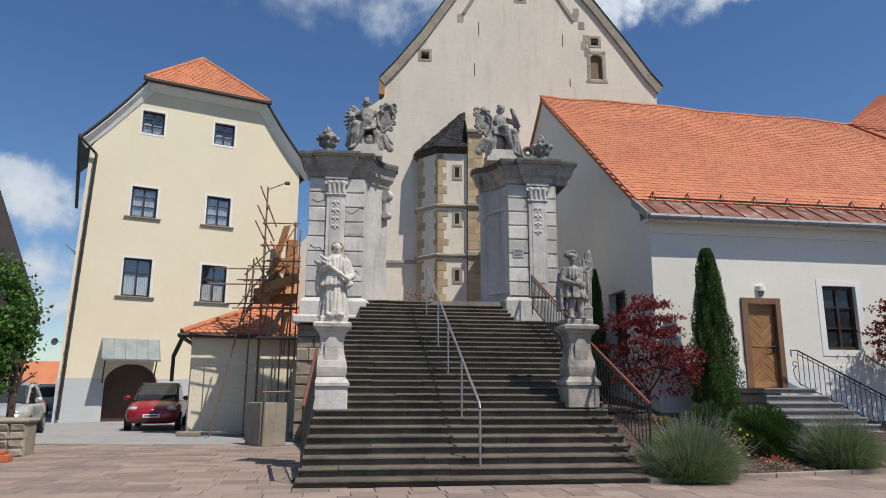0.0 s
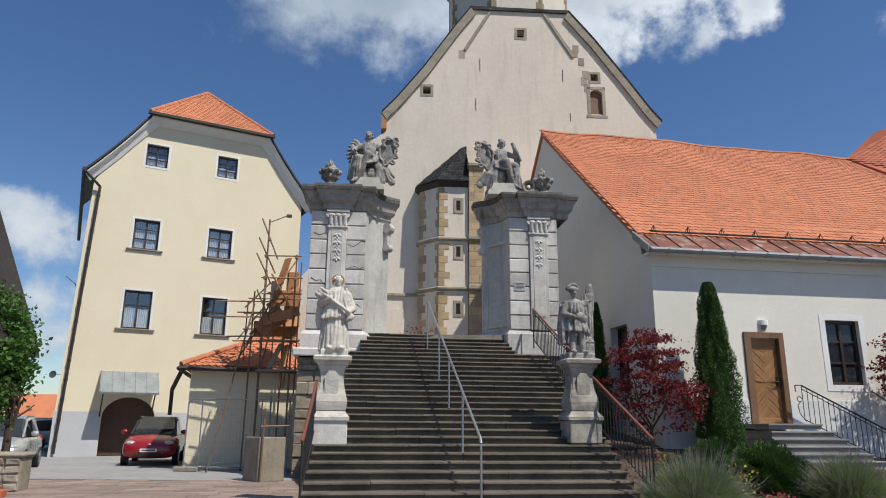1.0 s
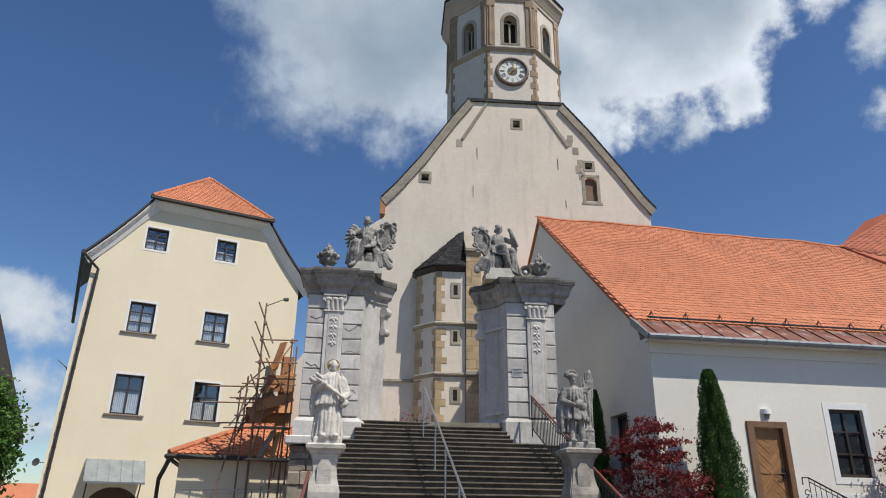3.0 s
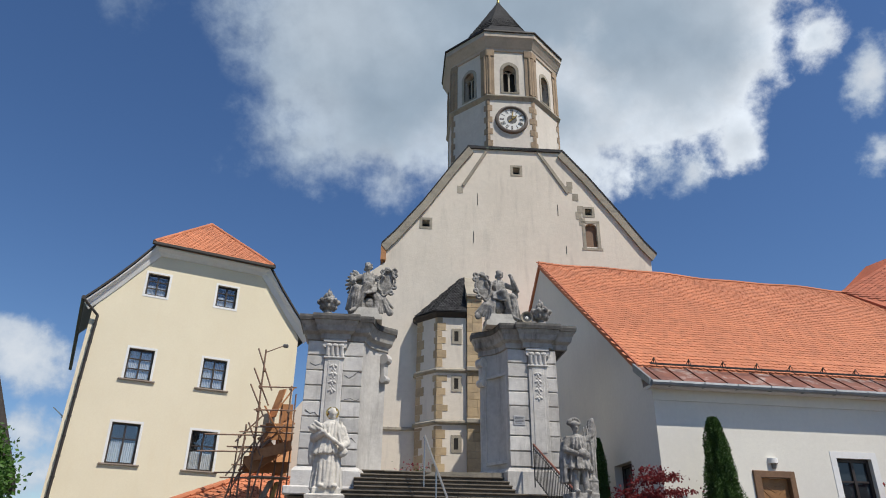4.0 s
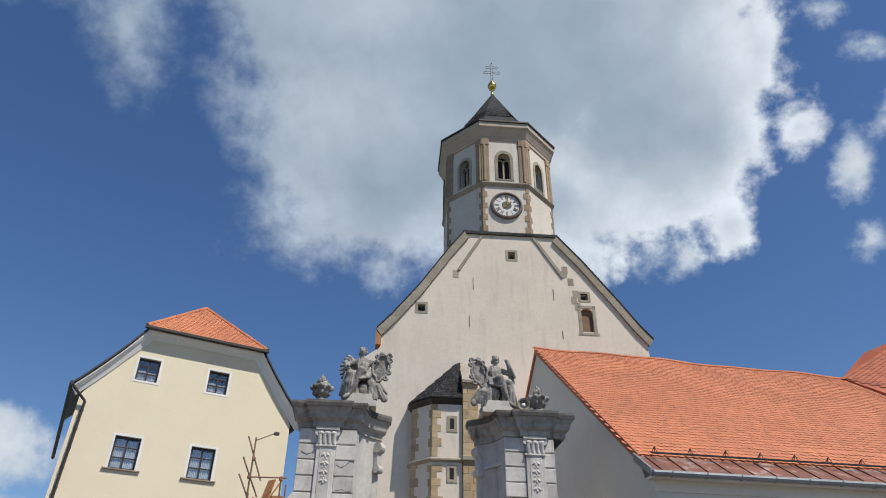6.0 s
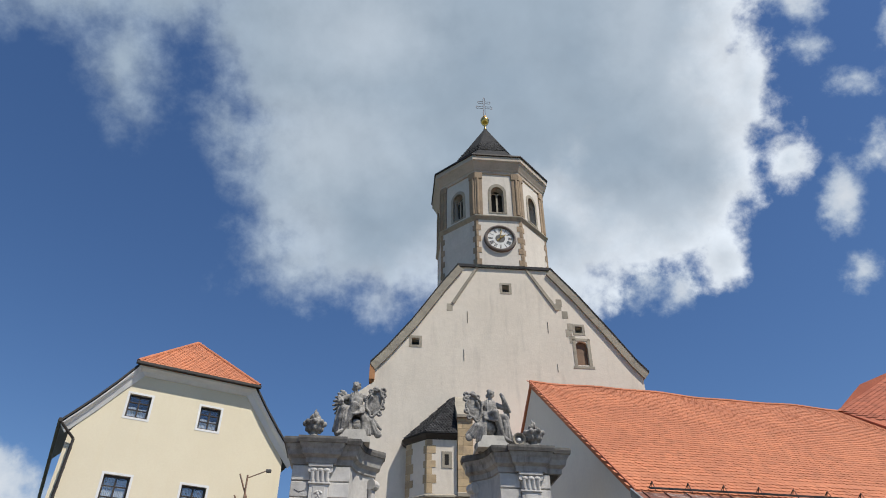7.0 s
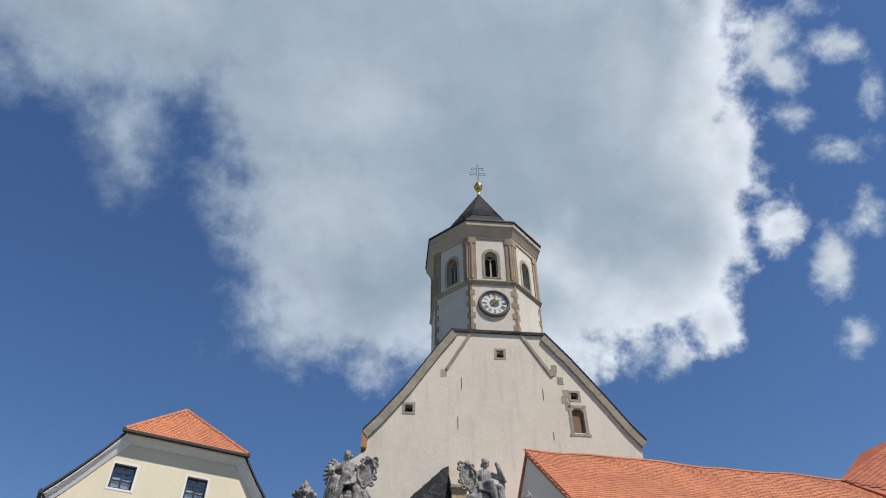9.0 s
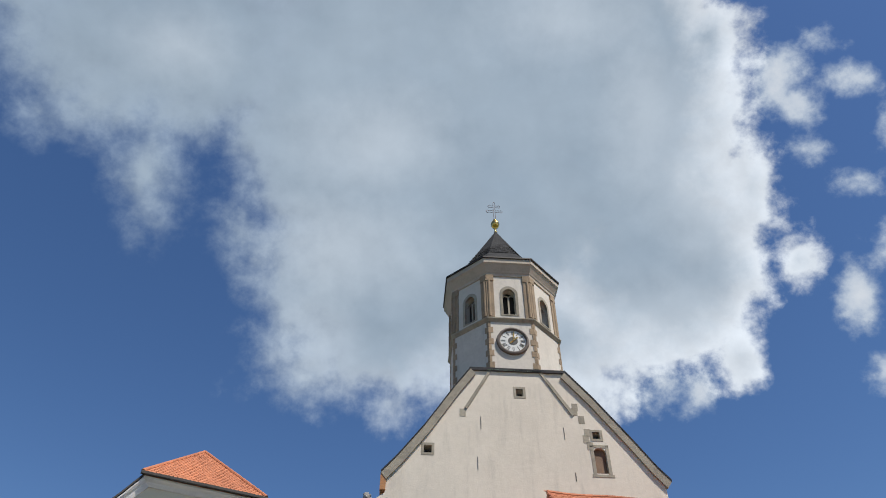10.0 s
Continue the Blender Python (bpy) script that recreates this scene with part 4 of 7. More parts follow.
part("cove", prism(bmesh.new(), [(-0.36, 15.2), (-0.34, 15.12), (-0.18, 15.02), (-0.14, 14.96), (-0.05, 14.86), (0.02, 14.85), (0.02, 15.2)], 1.9, 7.4, "x"), M["white"], house)
AP = Vector((4.66, 3.0, 18.48))
bm = bmesh.new()
A_ = [Vector((1.80, -0.45, 15.33)), Vector((7.52, -0.45, 15.33))]
tri = [bm.verts.new(p) for p in (A_[0], A_[1], AP)]
bm.faces.new(tri)
for side in (0, 1):
    x = (1.93, 7.39)[side]
    q = [bm.verts.new(p) for p in ((x, -0.3, 15.33), tuple(AP), (AP.x, 13.2, AP.z), (x, 13.2, 15.33))]
    bm.faces.new(q)
part("roof", bm, M["tile"], house, "orange clay tile half-hip roof", fix=False)
part("eave_edge", cube(1.72, 7.6, -0.55, -0.40, 15.20, 15.34, 0.02), M["dark_metal"], house)
up = (AP - (A_[0] + A_[1]) / 2)
L_ = up.length
wd = A_[1].x - A_[0].x
tile_field("roof_cover", A_[0] + Vector((0, -0.02, 0.02)), (1, 0, 0), up, lambda a, b: wd / 2 * b / L_ < a < wd - wd / 2 * b / L_, M["tile"], house, b1=L_, a1=wd)
bm = bmesh.new()
for p in A_:
    n = 14
    for k in range(n):
        s, e = p.lerp(AP, k / n), p.lerp(AP, (k + 0.96) / n)
        tube(bm, s + Vector((0, 0, 0.02)), e + Vector((0, 0, 0.05)), 0.10, 8, 0.085)
part("hip_tiles", bm, M["tile"], house, "rounded clay hip tiles")
garage = part("garage_door", cube(1.40, 3.44, 0.30, 0.36, 0.0, 2.38), M["garage"], house, "brown arched double garage door")
for k in range(8):
    part("board", cube(1.42 + 0.255 * k, 1.42 + 0.255 * k + 0.245, 0.27, 0.31, 0.02, 2.36), M["garage"], garage)
# zinc canopy
bm = bmesh.new()
prism(bm, [(-1.05, 2.48), (-1.05, 2.56), (-0.06, 3.46), (0.0, 3.46), (0.0, 3.36)], 1.15, 3.42, "x")
canopy = part("canopy", bm, M["zinc"], house, "standing seam zinc canopy over the garage")
for k in range(6):
    bm = bmesh.new()
    prism(bm, [(-1.05, 2.56), (-1.05, 2.60), (-0.06, 3.50), (-0.02, 3.46)], 1.17 + 0.44 * k, 1.19 + 0.44 * k, "x")
    part("seam", bm, M["zinc"], canopy)
for x in (1.3, 3.28):
    bm = bmesh.new()
    tube(bm, (x, -0.95, 2.5), (x, -0.02, 1.6), 0.03, 6)
    part("bracket", bm, M["dark_metal"], canopy)
# rain pipe
bm = bmesh.new()
tube(bm, (-0.5, -0.42, 12.0), (0.16, -0.16, 11.45), 0.06)
tube(bm, (0.16, -0.16, 11.45), (-0.20, -0.12, 0.1), 0.06)
for k in range(14):
    tube(bm, (0.146 - 0.0254 * k, -0.14, 11 - 0.8 * k), (0.146 - 0.0254 * k, -0.14, 11.06 - 0.8 * k), 0.078)
part("downpipe", bm, M["dark_metal"], house, "brown metal downpipe")
bm = bmesh.new()
tube(bm, (-0.54, -0.45, 12.08), (-0.54, 13.2, 12.08), 0.09)
part("gutter", bm, M["dark_metal"], house)

# ---- barn-like wing with the long roof ----
barn = thing("parish_wing", pose(5.14, 16.5, 0, 0, 0, 9), "white rendered wing with a long orange tile roof", "building")
WALL_Y = 0.45
door_rect = (2.71, 3.51, 1.46, 3.56)
win_rect = (4.90, 5.87, 2.43, 4.09)
front = [(0.20, -0.3), (20, -0.3), (20, 5.75), (0.20, 5.75)]
part("front_wall", wall_with_holes(front, [rect(*door_rect), rect(*win_rect)], WALL_Y, WALL_Y + 0.5), M["barn"], barn, "white lime render")
swap = Matrix(((0, 1, 0, 0), (1, 0, 0, 0), (0, 0, 1, 0), (0, 0, 0, 1)))
gable = [(WALL_Y + 0.5, -0.3), (17.5, -0.3), (17.5, 5.75), (9.05, 12.68), (1.1, 6.22), (WALL_Y + 0.5, 5.85)]
bm = wall_with_holes(gable, [rect(2.15, 3.30, 2.3, 4.1)], 0.20, 0.65)
bmesh.ops.transform(bm, matrix=swap, verts=bm.verts)
part("gable_wall", bm, M["barn"], barn)
for a, b in ((0.185, 2.53), (3.66, 20)):
    part("plinth", cube(a, b, WALL_Y - 0.02, WALL_Y + 0.01, -0.3, 2.03), M["plinth_white"], barn, "grey-white plinth band")
part("wall_band", cube(0.17, 20, WALL_Y - 0.035, WALL_Y + 0.02, 5.33, 5.63), M["barn"], barn, "plain render band under the eave")
RG, TE = Vector((0, 9.05, 12.85)), Vector((0, 1.0, 6.33))


def sag(ob):
    """Let the old ridge sink towards its far end, with slow waves in the slope."""
    for v in ob.data.vertices:
        up_ = max(0.0, min(1.0, (v.co.y - 1.0) / 8.05))
        v.co.z -= up_ * (0.021 * v.co.x + 0.035 * math.sin(v.co.x * 0.9 + 0.6)) + 0.02 * up_ * math.sin(v.co.x * 2.1 + v.co.y * 1.3)


bm = bmesh.new()
prism(bm, [(1.0, 6.33), (9.05, 12.82), (17.8, 5.6), (17.8, 5.45), (9.05, 12.62), (1.0, 6.15)], 0.13, 20, "x")
bmesh.ops.subdivide_edges(bm, edges=[e_ for e_ in bm.edges if abs(e_.verts[0].co.x - e_.verts[1].co.x) > 1], cuts=24)
sag(part("roof", bm, M["tile"], barn, "orange plain clay tile roof"))
bm = bmesh.new()
prism(bm, [(0.14, 5.755), (1.06, 6.36), (1.06, 6.18), (0.16, 5.68)], 0.04, 20, "x")
part("eave_sheet", bm, M["rust"], barn, "rusting painted sheet metal eave strip")
part("soffit", cube(0.08, 20, 0.17, WALL_Y + 0.1, 5.61, 5.67), M["white"], barn)
bm = bmesh.new()
tube(bm, (0.03, 0.08, 5.68), (20, 0.08, 5.68), 0.07)
part("gutter", bm, M["gutter_grey"], barn, "grey half-round gutter")
upb = RG - TE
Lb = upb.length
sag(tile_field("roof_cover", (0.12, 1.0, 6.35), (1, 0, 0), upb, lambda a, b: b > 1.05 or a > 9.0, M["tile"], barn, b1=Lb - 0.05, a1=14.5))
bm = bmesh.new()
for k in range(48):
    tube(bm, (0.3 * k + 0.13, 9.05, 12.84), (0.3 * k + 0.44, 9.05, 12.86), 0.10, 8, 0.088)
sag(part("ridge_tiles", bm, M["tile"], barn, "clay ridge tiles"))
bm = bmesh.new()
prism(bm, [(0.98, 6.30), (1.0, 6.41), (9.05, 12.90), (9.05, 12.80)], 0.105, 0.15, "x")
part("verge", bm, M["tile_old"], barn)
bm = bmesh.new()
prism(bm, [(0.12, 5.60), (0.12, 5.80), (1.0, 6.40), (1.0, 6.18)], -0.01, 0.045, "x")
part("verge_sheet", bm, M["zinc"], barn)
# door
f = bmesh.new()
x0, x1, z0, z1 = door_rect
for a, b, c, d in ((x0 - 0.17, x0 + 0.02, z0, z1 + 0.02), (x1 - 0.02, x1 + 0.13, z0, z1 + 0.02), (x0 - 0.17, x1 + 0.13, z1, z1 + 0.16)):
    box(f, a, b, WALL_Y - 0.05, WALL_Y + 0.3, c, d, 0.01)
door = part("door", f, M["wood_dark"], barn, "brown timber door with diagonal boards")
part("leaf", cube(x0 + 0.02, x1 - 0.02, WALL_Y + 0.10, WALL_Y + 0.15, z0, z1), M["wood"], door)
window(barn, *win_rect, y=WALL_Y, bars=(0.5,), rows=(0.34, 0.67), surround=0.16, reveal=0.14)
bm = bmesh.new()
for a, b, c, d in ((2.15, 2.22, 2.3, 4.1), (3.23, 3.3, 2.3, 4.1), (2.22, 3.23, 2.3, 2.37), (2.22, 3.23, 4.03, 4.1), (2.7, 2.76, 2.37, 4.03), (2.22, 3.23, 3.3, 3.35)):
    box(bm, 0.42, 0.5, a, b, c, d)
gw = part("gable_window", bm, M["frame_dark"], barn, "dark brown window in a deep shaded reveal")
part("pane", cube(0.46, 0.47, 2.2, 3.25, 2.35, 4.05), M["glass"], gw)
# the higher cross roof at the far end
P1, P2, P3 = Vector((13.75, 9.0, 12.60)), Vector((15.25, 9.0, 13.90)), Vector((18.4, 9.0, 15.25))
P4 = Vector((14.33, 4.89, 9.48 + 0.06))
bm = bmesh.new()
top = [bm.verts.new(p) for p in (P1, P2, P3, P4)]
low = [bm.verts.new(p - Vector((0, -0.3, 2.5))) for p in (P1, P2, P3, P4)]
bm.faces.new((top[0], top[1], top[2]))
bm.faces.new((top[0], top[2], top[3]))
bm.faces.new(low[::-1])
for i in range(4):
    bm.faces.new((top[i], low[i], low[(i + 1) % 4], top[(i + 1) % 4]))
cross = part("cross_roof", bm, M["tile_old"], barn, "darker red tile roof of the cross wing")
uc = (P3 - P1).normalized()
nc = (P3 - P1).cross(P4 - P1).normalized()
nc = nc if nc.z > 0 else -nc
vc = nc.cross(uc)
vc = vc if vc.z > 0 else -vc
LC, DC = (P3 - P1).length, -(P4 - P1).dot(vc)


def on_cross(p, q):
    """Inside the triangle of the cross roof, in its own plane."""
    a4, b4 = (P4 - P1).dot(uc), (P4 - P1).dot(vc)
    t = q / b4
    return 0 <= t <= 1 and a4 * t < p < LC + (a4 - LC) * t


tile_field("cross_cover", P1 + nc * 0.02, uc, vc, on_cross, M["tile_old"], barn, b0=-DC, b1=0.2, a0=0.0, a1=max(LC, (P4 - P1).dot(uc)) + 0.5)

# ---- gate ----
gate = thing("gateway", pose(0, 19.0, 0, 0, 0, 6), "baroque grey stone gateway of two rusticated piers", "gate")


def pier_path(front_x, curve_to, back=1.1, seg=8, bow=0.16):
    """Plan of a pier: outer side, front, concave splay, inner jamb."""
    (a, b), (cx, cy) = front_x, curve_to
    pts = [(a, back), (a, 0.0), (b, 0.0)]
    for i in range(1, seg):
        t = i / seg
        x, y = b + (cx - b) * t, cy * t
        dx, dy = cx - b, cy
        ln = math.hypot(dx, dy)
        s = bow * math.sin(math.pi * t) * (1 if cx > b else -1)
        pts.append((x - dy / ln * s, y + dx / ln * s))
    return pts + [(cx, cy), (cx, back)]


def carve_garland(parent, x, z0, z1):
    """A hanging ornament of small leaf knots on a pilaster."""
    bm = bmesh.new()
    z, k = z1, 0
    while z > z0:
        r = 0.062 if k % 2 == 0 else 0.038
        for sx in (-1, 1):
            ret = bmesh.ops.create_icosphere(bm, subdivisions=2, radius=r)
            bmesh.ops.transform(bm, matrix=Matrix.Translation((x + sx * r * 0.9, -0.112, z)) @ Matrix.Rotation(sx * 0.6, 4, "Y") @ Matrix.Diagonal((1.1, 0.5, 0.6, 1)), verts=ret["verts"])
        ret = bmesh.ops.create_icosphere(bm, subdivisions=2, radius=r * 0.7)
        bmesh.ops.transform(bm, matrix=Matrix.Translation((x, -0.112, z - 0.05)) @ Matrix.Diagonal((0.8, 0.7, 1.3, 1)), verts=ret["verts"])
        z -= 0.115
        k += 1
    return part("garland", bm, M["stone"], parent, "carved hanging garland")


def gate_pier(mirror, x_out, x_in, curve, cornice_out, pil, z_base, seed):
    rg = random.Random(seed)
    lo, hi = min(x_out, x_in), max(x_out, x_in)
    path = pier_path((x_out, x_in), curve)
    wide = pier_path((cornice_out, x_in), curve)
    if mirror:
        path, wide = path[::-1], wide[::-1]
    bm = prism(bmesh.new(), path, z_base - 0.3, 7.4, "z")
    pier_ob = part("pier", bm, M["stone"], gate, "pale grey stone pier with stains and cracks")
    foot = [(0.0, z_base - 0.3), (0.12, z_base - 0.3), (0.12, z_base + 0.30), (0.05, z_base + 0.40), (0.0, z_base + 0.42)]
    part("plinth", sweep(bmesh.new(), path, foot), M["stone"], pier_ob)
    prof = [(0.0, 7.28), (0.05, 7.30), (0.06, 7.44), (0.16, 7.52), (0.19, 7.66), (0.23, 7.72), (0.26, 7.80), (0.0, 7.82)]
    rim_prof = [(0.0, 7.80), (0.29, 7.80), (0.31, 7.90), (0.30, 7.97), (0.0, 8.0)]
    part("cornice", sweep(bmesh.new(), wide, prof), M["cornice"], pier_ob, "stained moulded stone cornice")
    part("cornice_edge", sweep(bmesh.new(), wide, rim_prof), M["corona"], pier_ob, "blackened projecting cornice edge")
    part("cornice_top", prism(bmesh.new(), wide, 7.3, 8.02, "z"), M["corona"], pier_ob)
    # cornice breaks forward over the pilaster
    bx = [(pil[0] - 0.1, 0.1), (pil[0] - 0.1, -0.14), (pil[1] + 0.1, -0.14), (pil[1] + 0.1, 0.1)]
    part("cornice_break", sweep(bmesh.new(), bx, prof), M["cornice"], pier_ob)
    part("cornice_edge", sweep(bmesh.new(), bx, rim_prof), M["corona"], pier_ob)
    part("cornice_break_core", cube(pil[0] - 0.1, pil[1] + 0.1, -0.14, 0.1, 7.29, 8.01), M["corona"], pier_ob)
    # rustic courses either side of the pilaster
    z, n = z_base + 0.43, 8
    h = (7.27 - z) / n
    for k in range(n):
        for a, b in ((lo, pil[0]), (pil[1], hi)):
            bm = cube(a + 0.0, b - 0.005, -0.055, 0.05, z + 0.018, z + h - 0.018, 0.012)
            for v in bm.verts:
                v.co += Vector((0, rg.uniform(-0.006, 0.006), rg.uniform(-0.005, 0.005)))
            part("rustic_block", bm, M["stone"], pier_ob)
        z += h
    part("pilaster", cube(pil[0], pil[1], -0.10, 0.02, z_base + 0.42, 7.3, 0.01), M["stone"], pier_ob)
    part("panel", cube(pil[0] + 0.1, pil[1] - 0.1, -0.115, -0.09, z_base + 0.8, 6.7, 0.008), M["stone"], pier_ob)
    bm = bmesh.new()
    box(bm, pil[0] - 0.03, pil[1] + 0.03, -0.14, 0.0, 6.76, 6.81, 0.01)
    box(bm, pil[0] + 0.01, pil[1] - 0.01, -0.13, 0.0, 6.80, 7.2, 0.01)
    for k in range(4):
        c = pil[0] + (pil[1] - pil[0]) * (k + 0.5) / 4
        tube(bm, (c, -0.115, 6.84), (c, -0.135, 7.08), 0.042, 10, 0.058)
    for k in range(3):
        c = pil[0] + (pil[1] - pil[0]) * (k + 0.5) / 3
        ret = bmesh.ops.create_icosphere(bm, subdivisions=2, radius=0.11)
        bmesh.ops.transform(bm, matrix=Matrix.Translation((c, -0.13, 7.12)) @ Matrix.Diagonal((0.92, 0.62, 0.62, 1)), verts=ret["verts"])
    for sx in (0, 1):
        tube(bm, (pil[sx], -0.16, 7.13), (pil[sx], -0.02, 7.13), 0.075, 12)
    box(bm, pil[0] - 0.07, pil[1] + 0.07, -0.19, 0.0, 7.2, 7.29, 0.015)
    part("capital", bm, M["stone"], pier_ob, "carved scroll capital")
    carve_garland(pier_ob, sum(pil) / 2, 5.85, 6.55)
    # raised frame and scroll bracket on the splay
    (bx0, by0), (bx1, by1) = (x_in, 0.0), curve
    d = Vector((bx1 - bx0, by1 - by0, 0))
    L = d.length
    yaw = math.atan2(d.y, d.x) if not mirror else math.atan2(-d.y, -d.x)
    o = Vector((bx0, by0, 0)) if not mirror else Vector((bx1, by1, 0))
    m = Matrix.Translation(o) @ Matrix.Rotation(yaw, 4, "Z")
    bm = bmesh.new()
    for a, b, c, e in ((0.10, 0.17, z_base + 0.6, 6.6), (L - 0.17, L - 0.10, z_base + 0.6, 6.6), (0.10, L - 0.10, 6.55, 6.63), (0.10, L - 0.10, z_base + 0.55, z_base + 0.63)):
        box(bm, a, b, 0.05, 0.24, c, e)
    bmesh.ops.transform(bm, matrix=m, verts=bm.verts)
    if mirror:
        part("splay_frame", bm, M["stone"], pier_ob)
    else:
        bm.free()
    bm = bmesh.new()
    at = (L - 0.08) if not mirror else 0.08
    for zc, r in ((7.05, 0.15), (6.45, 0.11)):
        tube(bm, (at - 0.12, -0.04, zc), (at + 0.12, -0.04, zc), r, 12)
    box(bm, at - 0.10, at + 0.10, -0.08, 0.06, 6.45, 7.0, 0.02)
    bmesh.ops.transform(bm, matrix=m, verts=bm.verts)
    part("scroll_bracket", bm, M["stone"], pier_ob, "scrolled stone bracket")
    return pier_ob


gate_pier(False, -3.82, -2.27, (-1.60, 0.95), -3.82, (-3.33, -2.81), 3.44, 1)
gate_pier(True, 3.30, 1.87, (1.24, 0.95), 3.60, (2.46, 3.0), 3.55, 2)
for pts in (((-2.75, 6.30), (-2.62, 6.22), (-2.50, 6.30), (-2.38, 6.42), (-2.28, 6.38)), ((-2.72, 5.62), (-2.55, 5.66), (-2.40, 5.60), (-2.30, 5.66)),
            ((-3.74, 5.32), (-3.60, 5.22), (-3.48, 5.26), (-3.38, 5.14)), ((-2.74, 4.62), (-2.60, 4.52), (-2.45, 4.60), (-2.33, 4.48)), ((-3.72, 6.62), (-3.58, 6.55), (-3.44, 6.60))):
    bm = bmesh.new()
    for (xa, za), (xb, zb) in zip(pts, pts[1:]):
        tube(bm, (xa, -0.056, za), (xb, -0.056, zb), 0.011, 5, 0.006)
    part("crack", bm, M["black_soft"], gate, "dark open crack in the stone")
base = part("retaining_base", cube(-3.96, -2.37, 0.16, 2.0, -0.3, 3.2), M["rubble"], gate, "rough rubble retaining wall under the pier")
rr_ = random.Random(14)
z = -0.05
while z < 3.12:
    h = min(rr_.uniform(0.18, 0.42), 3.15 - z)
    x = -4.0
    while x < -2.4:
        w = min(rr_.uniform(0.25, 0.6), -2.36 - x)
        bm = cube(x + 0.008, x + w - 0.008, 0.08 + rr_.uniform(-0.02, 0.03), 0.3, z + 0.008, z + h - 0.008, 0.025)
        for v in bm.verts:
            v.co += Vector((rr_.uniform(-0.012, 0.012), rr_.uniform(-0.015, 0.015), rr_.uniform(-0.012, 0.012)))
        part("stone", bm, M["rubble"], base)
        x += w
    z += h
part("base_cap", cube(-4.12, -2.28, -0.16, 2.0, 3.14, 3.36, 0.03), M["stone"], gate)
part("terrace_wall", cube(3.0, 3.4, 0.3, 4.0, 0.0, 3.6), M["rubble"], gate)

# ---- tower clock, ball and cross ----
clock = part("clock", lathe(bmesh.new(), [(0.70, 0.0), (0.70, 0.10), (0.78, 0.16), (0.86, 0.14), (0.90, 0.0)], 40), M["clock_ring"], church, "round tower clock with roman numerals")
face_m = Matrix.Translation((3.56, -0.0, 23.42)) @ Matrix.Rotation(radians(90), 4, "X")
clock.data.transform(face_m)


def on_clock(bm, name, material, label=""):
    bmesh.ops.transform(bm, matrix=face_m, verts=bm.verts)
    return part(name, bm, material, clock, label)


on_clock(lathe(bmesh.new(), [(0.76, 0.02), (0.76, 0.06)], 40), "dial", M["clock_face"])
on_clock(lathe(bmesh.new(), [(0.27, 0.06), (0.27, 0.066)], 32), "dial_centre", M["black_soft"])
strokes = ["XII", "I", "II", "III", "IIII", "V", "VI", "VII", "VIII", "IX", "X", "XI"]
for k, numeral in enumerate(strokes):
    bm = bmesh.new()
    n = len(numeral)
    for i in range(n):
        c = (i - (n - 1) / 2) * 0.055
        box(bm, c - 0.014, c + 0.014, 0.42, 0.66, 0.06, 0.068)
    bmesh.ops.transform(bm, matrix=Matrix.Rotation(-2 * math.pi * k / 12, 4, "Z"), verts=bm.verts)
    on_clock(bm, "numeral", M["black"])
for a, ln, w in ((8, 0.62, 0.03), (48, 0.42, 0.04), (228, 0.26, 0.04)):
    bm = bmesh.new()
    prism(bm, [(-w * 0.5, -0.1), (w * 0.5, -0.1), (w, ln * 0.75), (0, ln), (-w, ln * 0.75)], 0.08, 0.095, "z")
    bmesh.ops.transform(bm, matrix=Matrix.Rotation(-radians(a), 4, "Z"), verts=bm.verts)
    on_clock(bm, "clock_hand", M["gold"], "gilded clock hand")
bm = lathe(bmesh.new(), [(0.06, 34.7), (0.12, 34.85), (0.07, 35.0), (0.09, 35.3), (0.2, 35.38), (0.28, 35.55), (0.30, 35.7), (0.26, 35.86), (0.15, 35.98), (0.12, 36.02), (0.13, 36.1), (0.04, 36.16)], 20, at=(*TC, 0))
part("finial", bm, M["gold"], tower, "gilded ball finial", smooth=True)
bm = bmesh.new()


def wire(bm, pts, r=0.016):
    for a, b in zip(pts, pts[1:]):
        tube(bm, a, b, r, 5)


cx_, cy_ = TC
for s in (-1, 1):
    wire(bm, [(cx_ + s * 0.06, cy_, 36.1), (cx_ + s * 0.06, cy_, 37.85), (cx_, cy_, 38.0)])
    for z, w in ((37.0, 0.55), (37.5, 0.42)):
        for dz in (-0.09, 0.09):
            wire(bm, [(cx_ + s * 0.06, cy_, z + dz), (cx_ + s * (w - 0.08), cy_, z + dz)])
        pts = [(cx_ + s * (w - 0.08 + 0.10 * math.sin(math.pi * i / 6)), cy_, z - 0.15 + 0.3 * i / 6) for i in range(7)]
        wire(bm, pts)
part("cross", bm, M["cross_metal"], tower, "thin openwork patriarchal cross")

# ---- statues, urns and pedestals ----
fig_tex = bpy.data.textures.new("chisel", "CLOUDS")
fig_tex.noise_scale = 0.05


def ell(bm, c, r, rot=(0, 0, 0), level=3):
    ret = bmesh.ops.create_icosphere(bm, subdivisions=level, radius=1.0)
    m = Matrix.Translation(c) @ Euler([radians(a) for a in rot]).to_matrix().to_4x4() @ Matrix.Diagonal((*r, 1))
    bmesh.ops.transform(bm, matrix=m, verts=ret["verts"])


def limb(bm, pts, radii):
    for (a, b), (r, s) in zip(zip(pts, pts[1:]), zip(radii, radii[1:])):
        tube(bm, a, b, r, 10, s)
        ell(bm, b, (s, s, s), level=2)
    ell(bm, pts[0], (radii[0],) * 3, level=2)


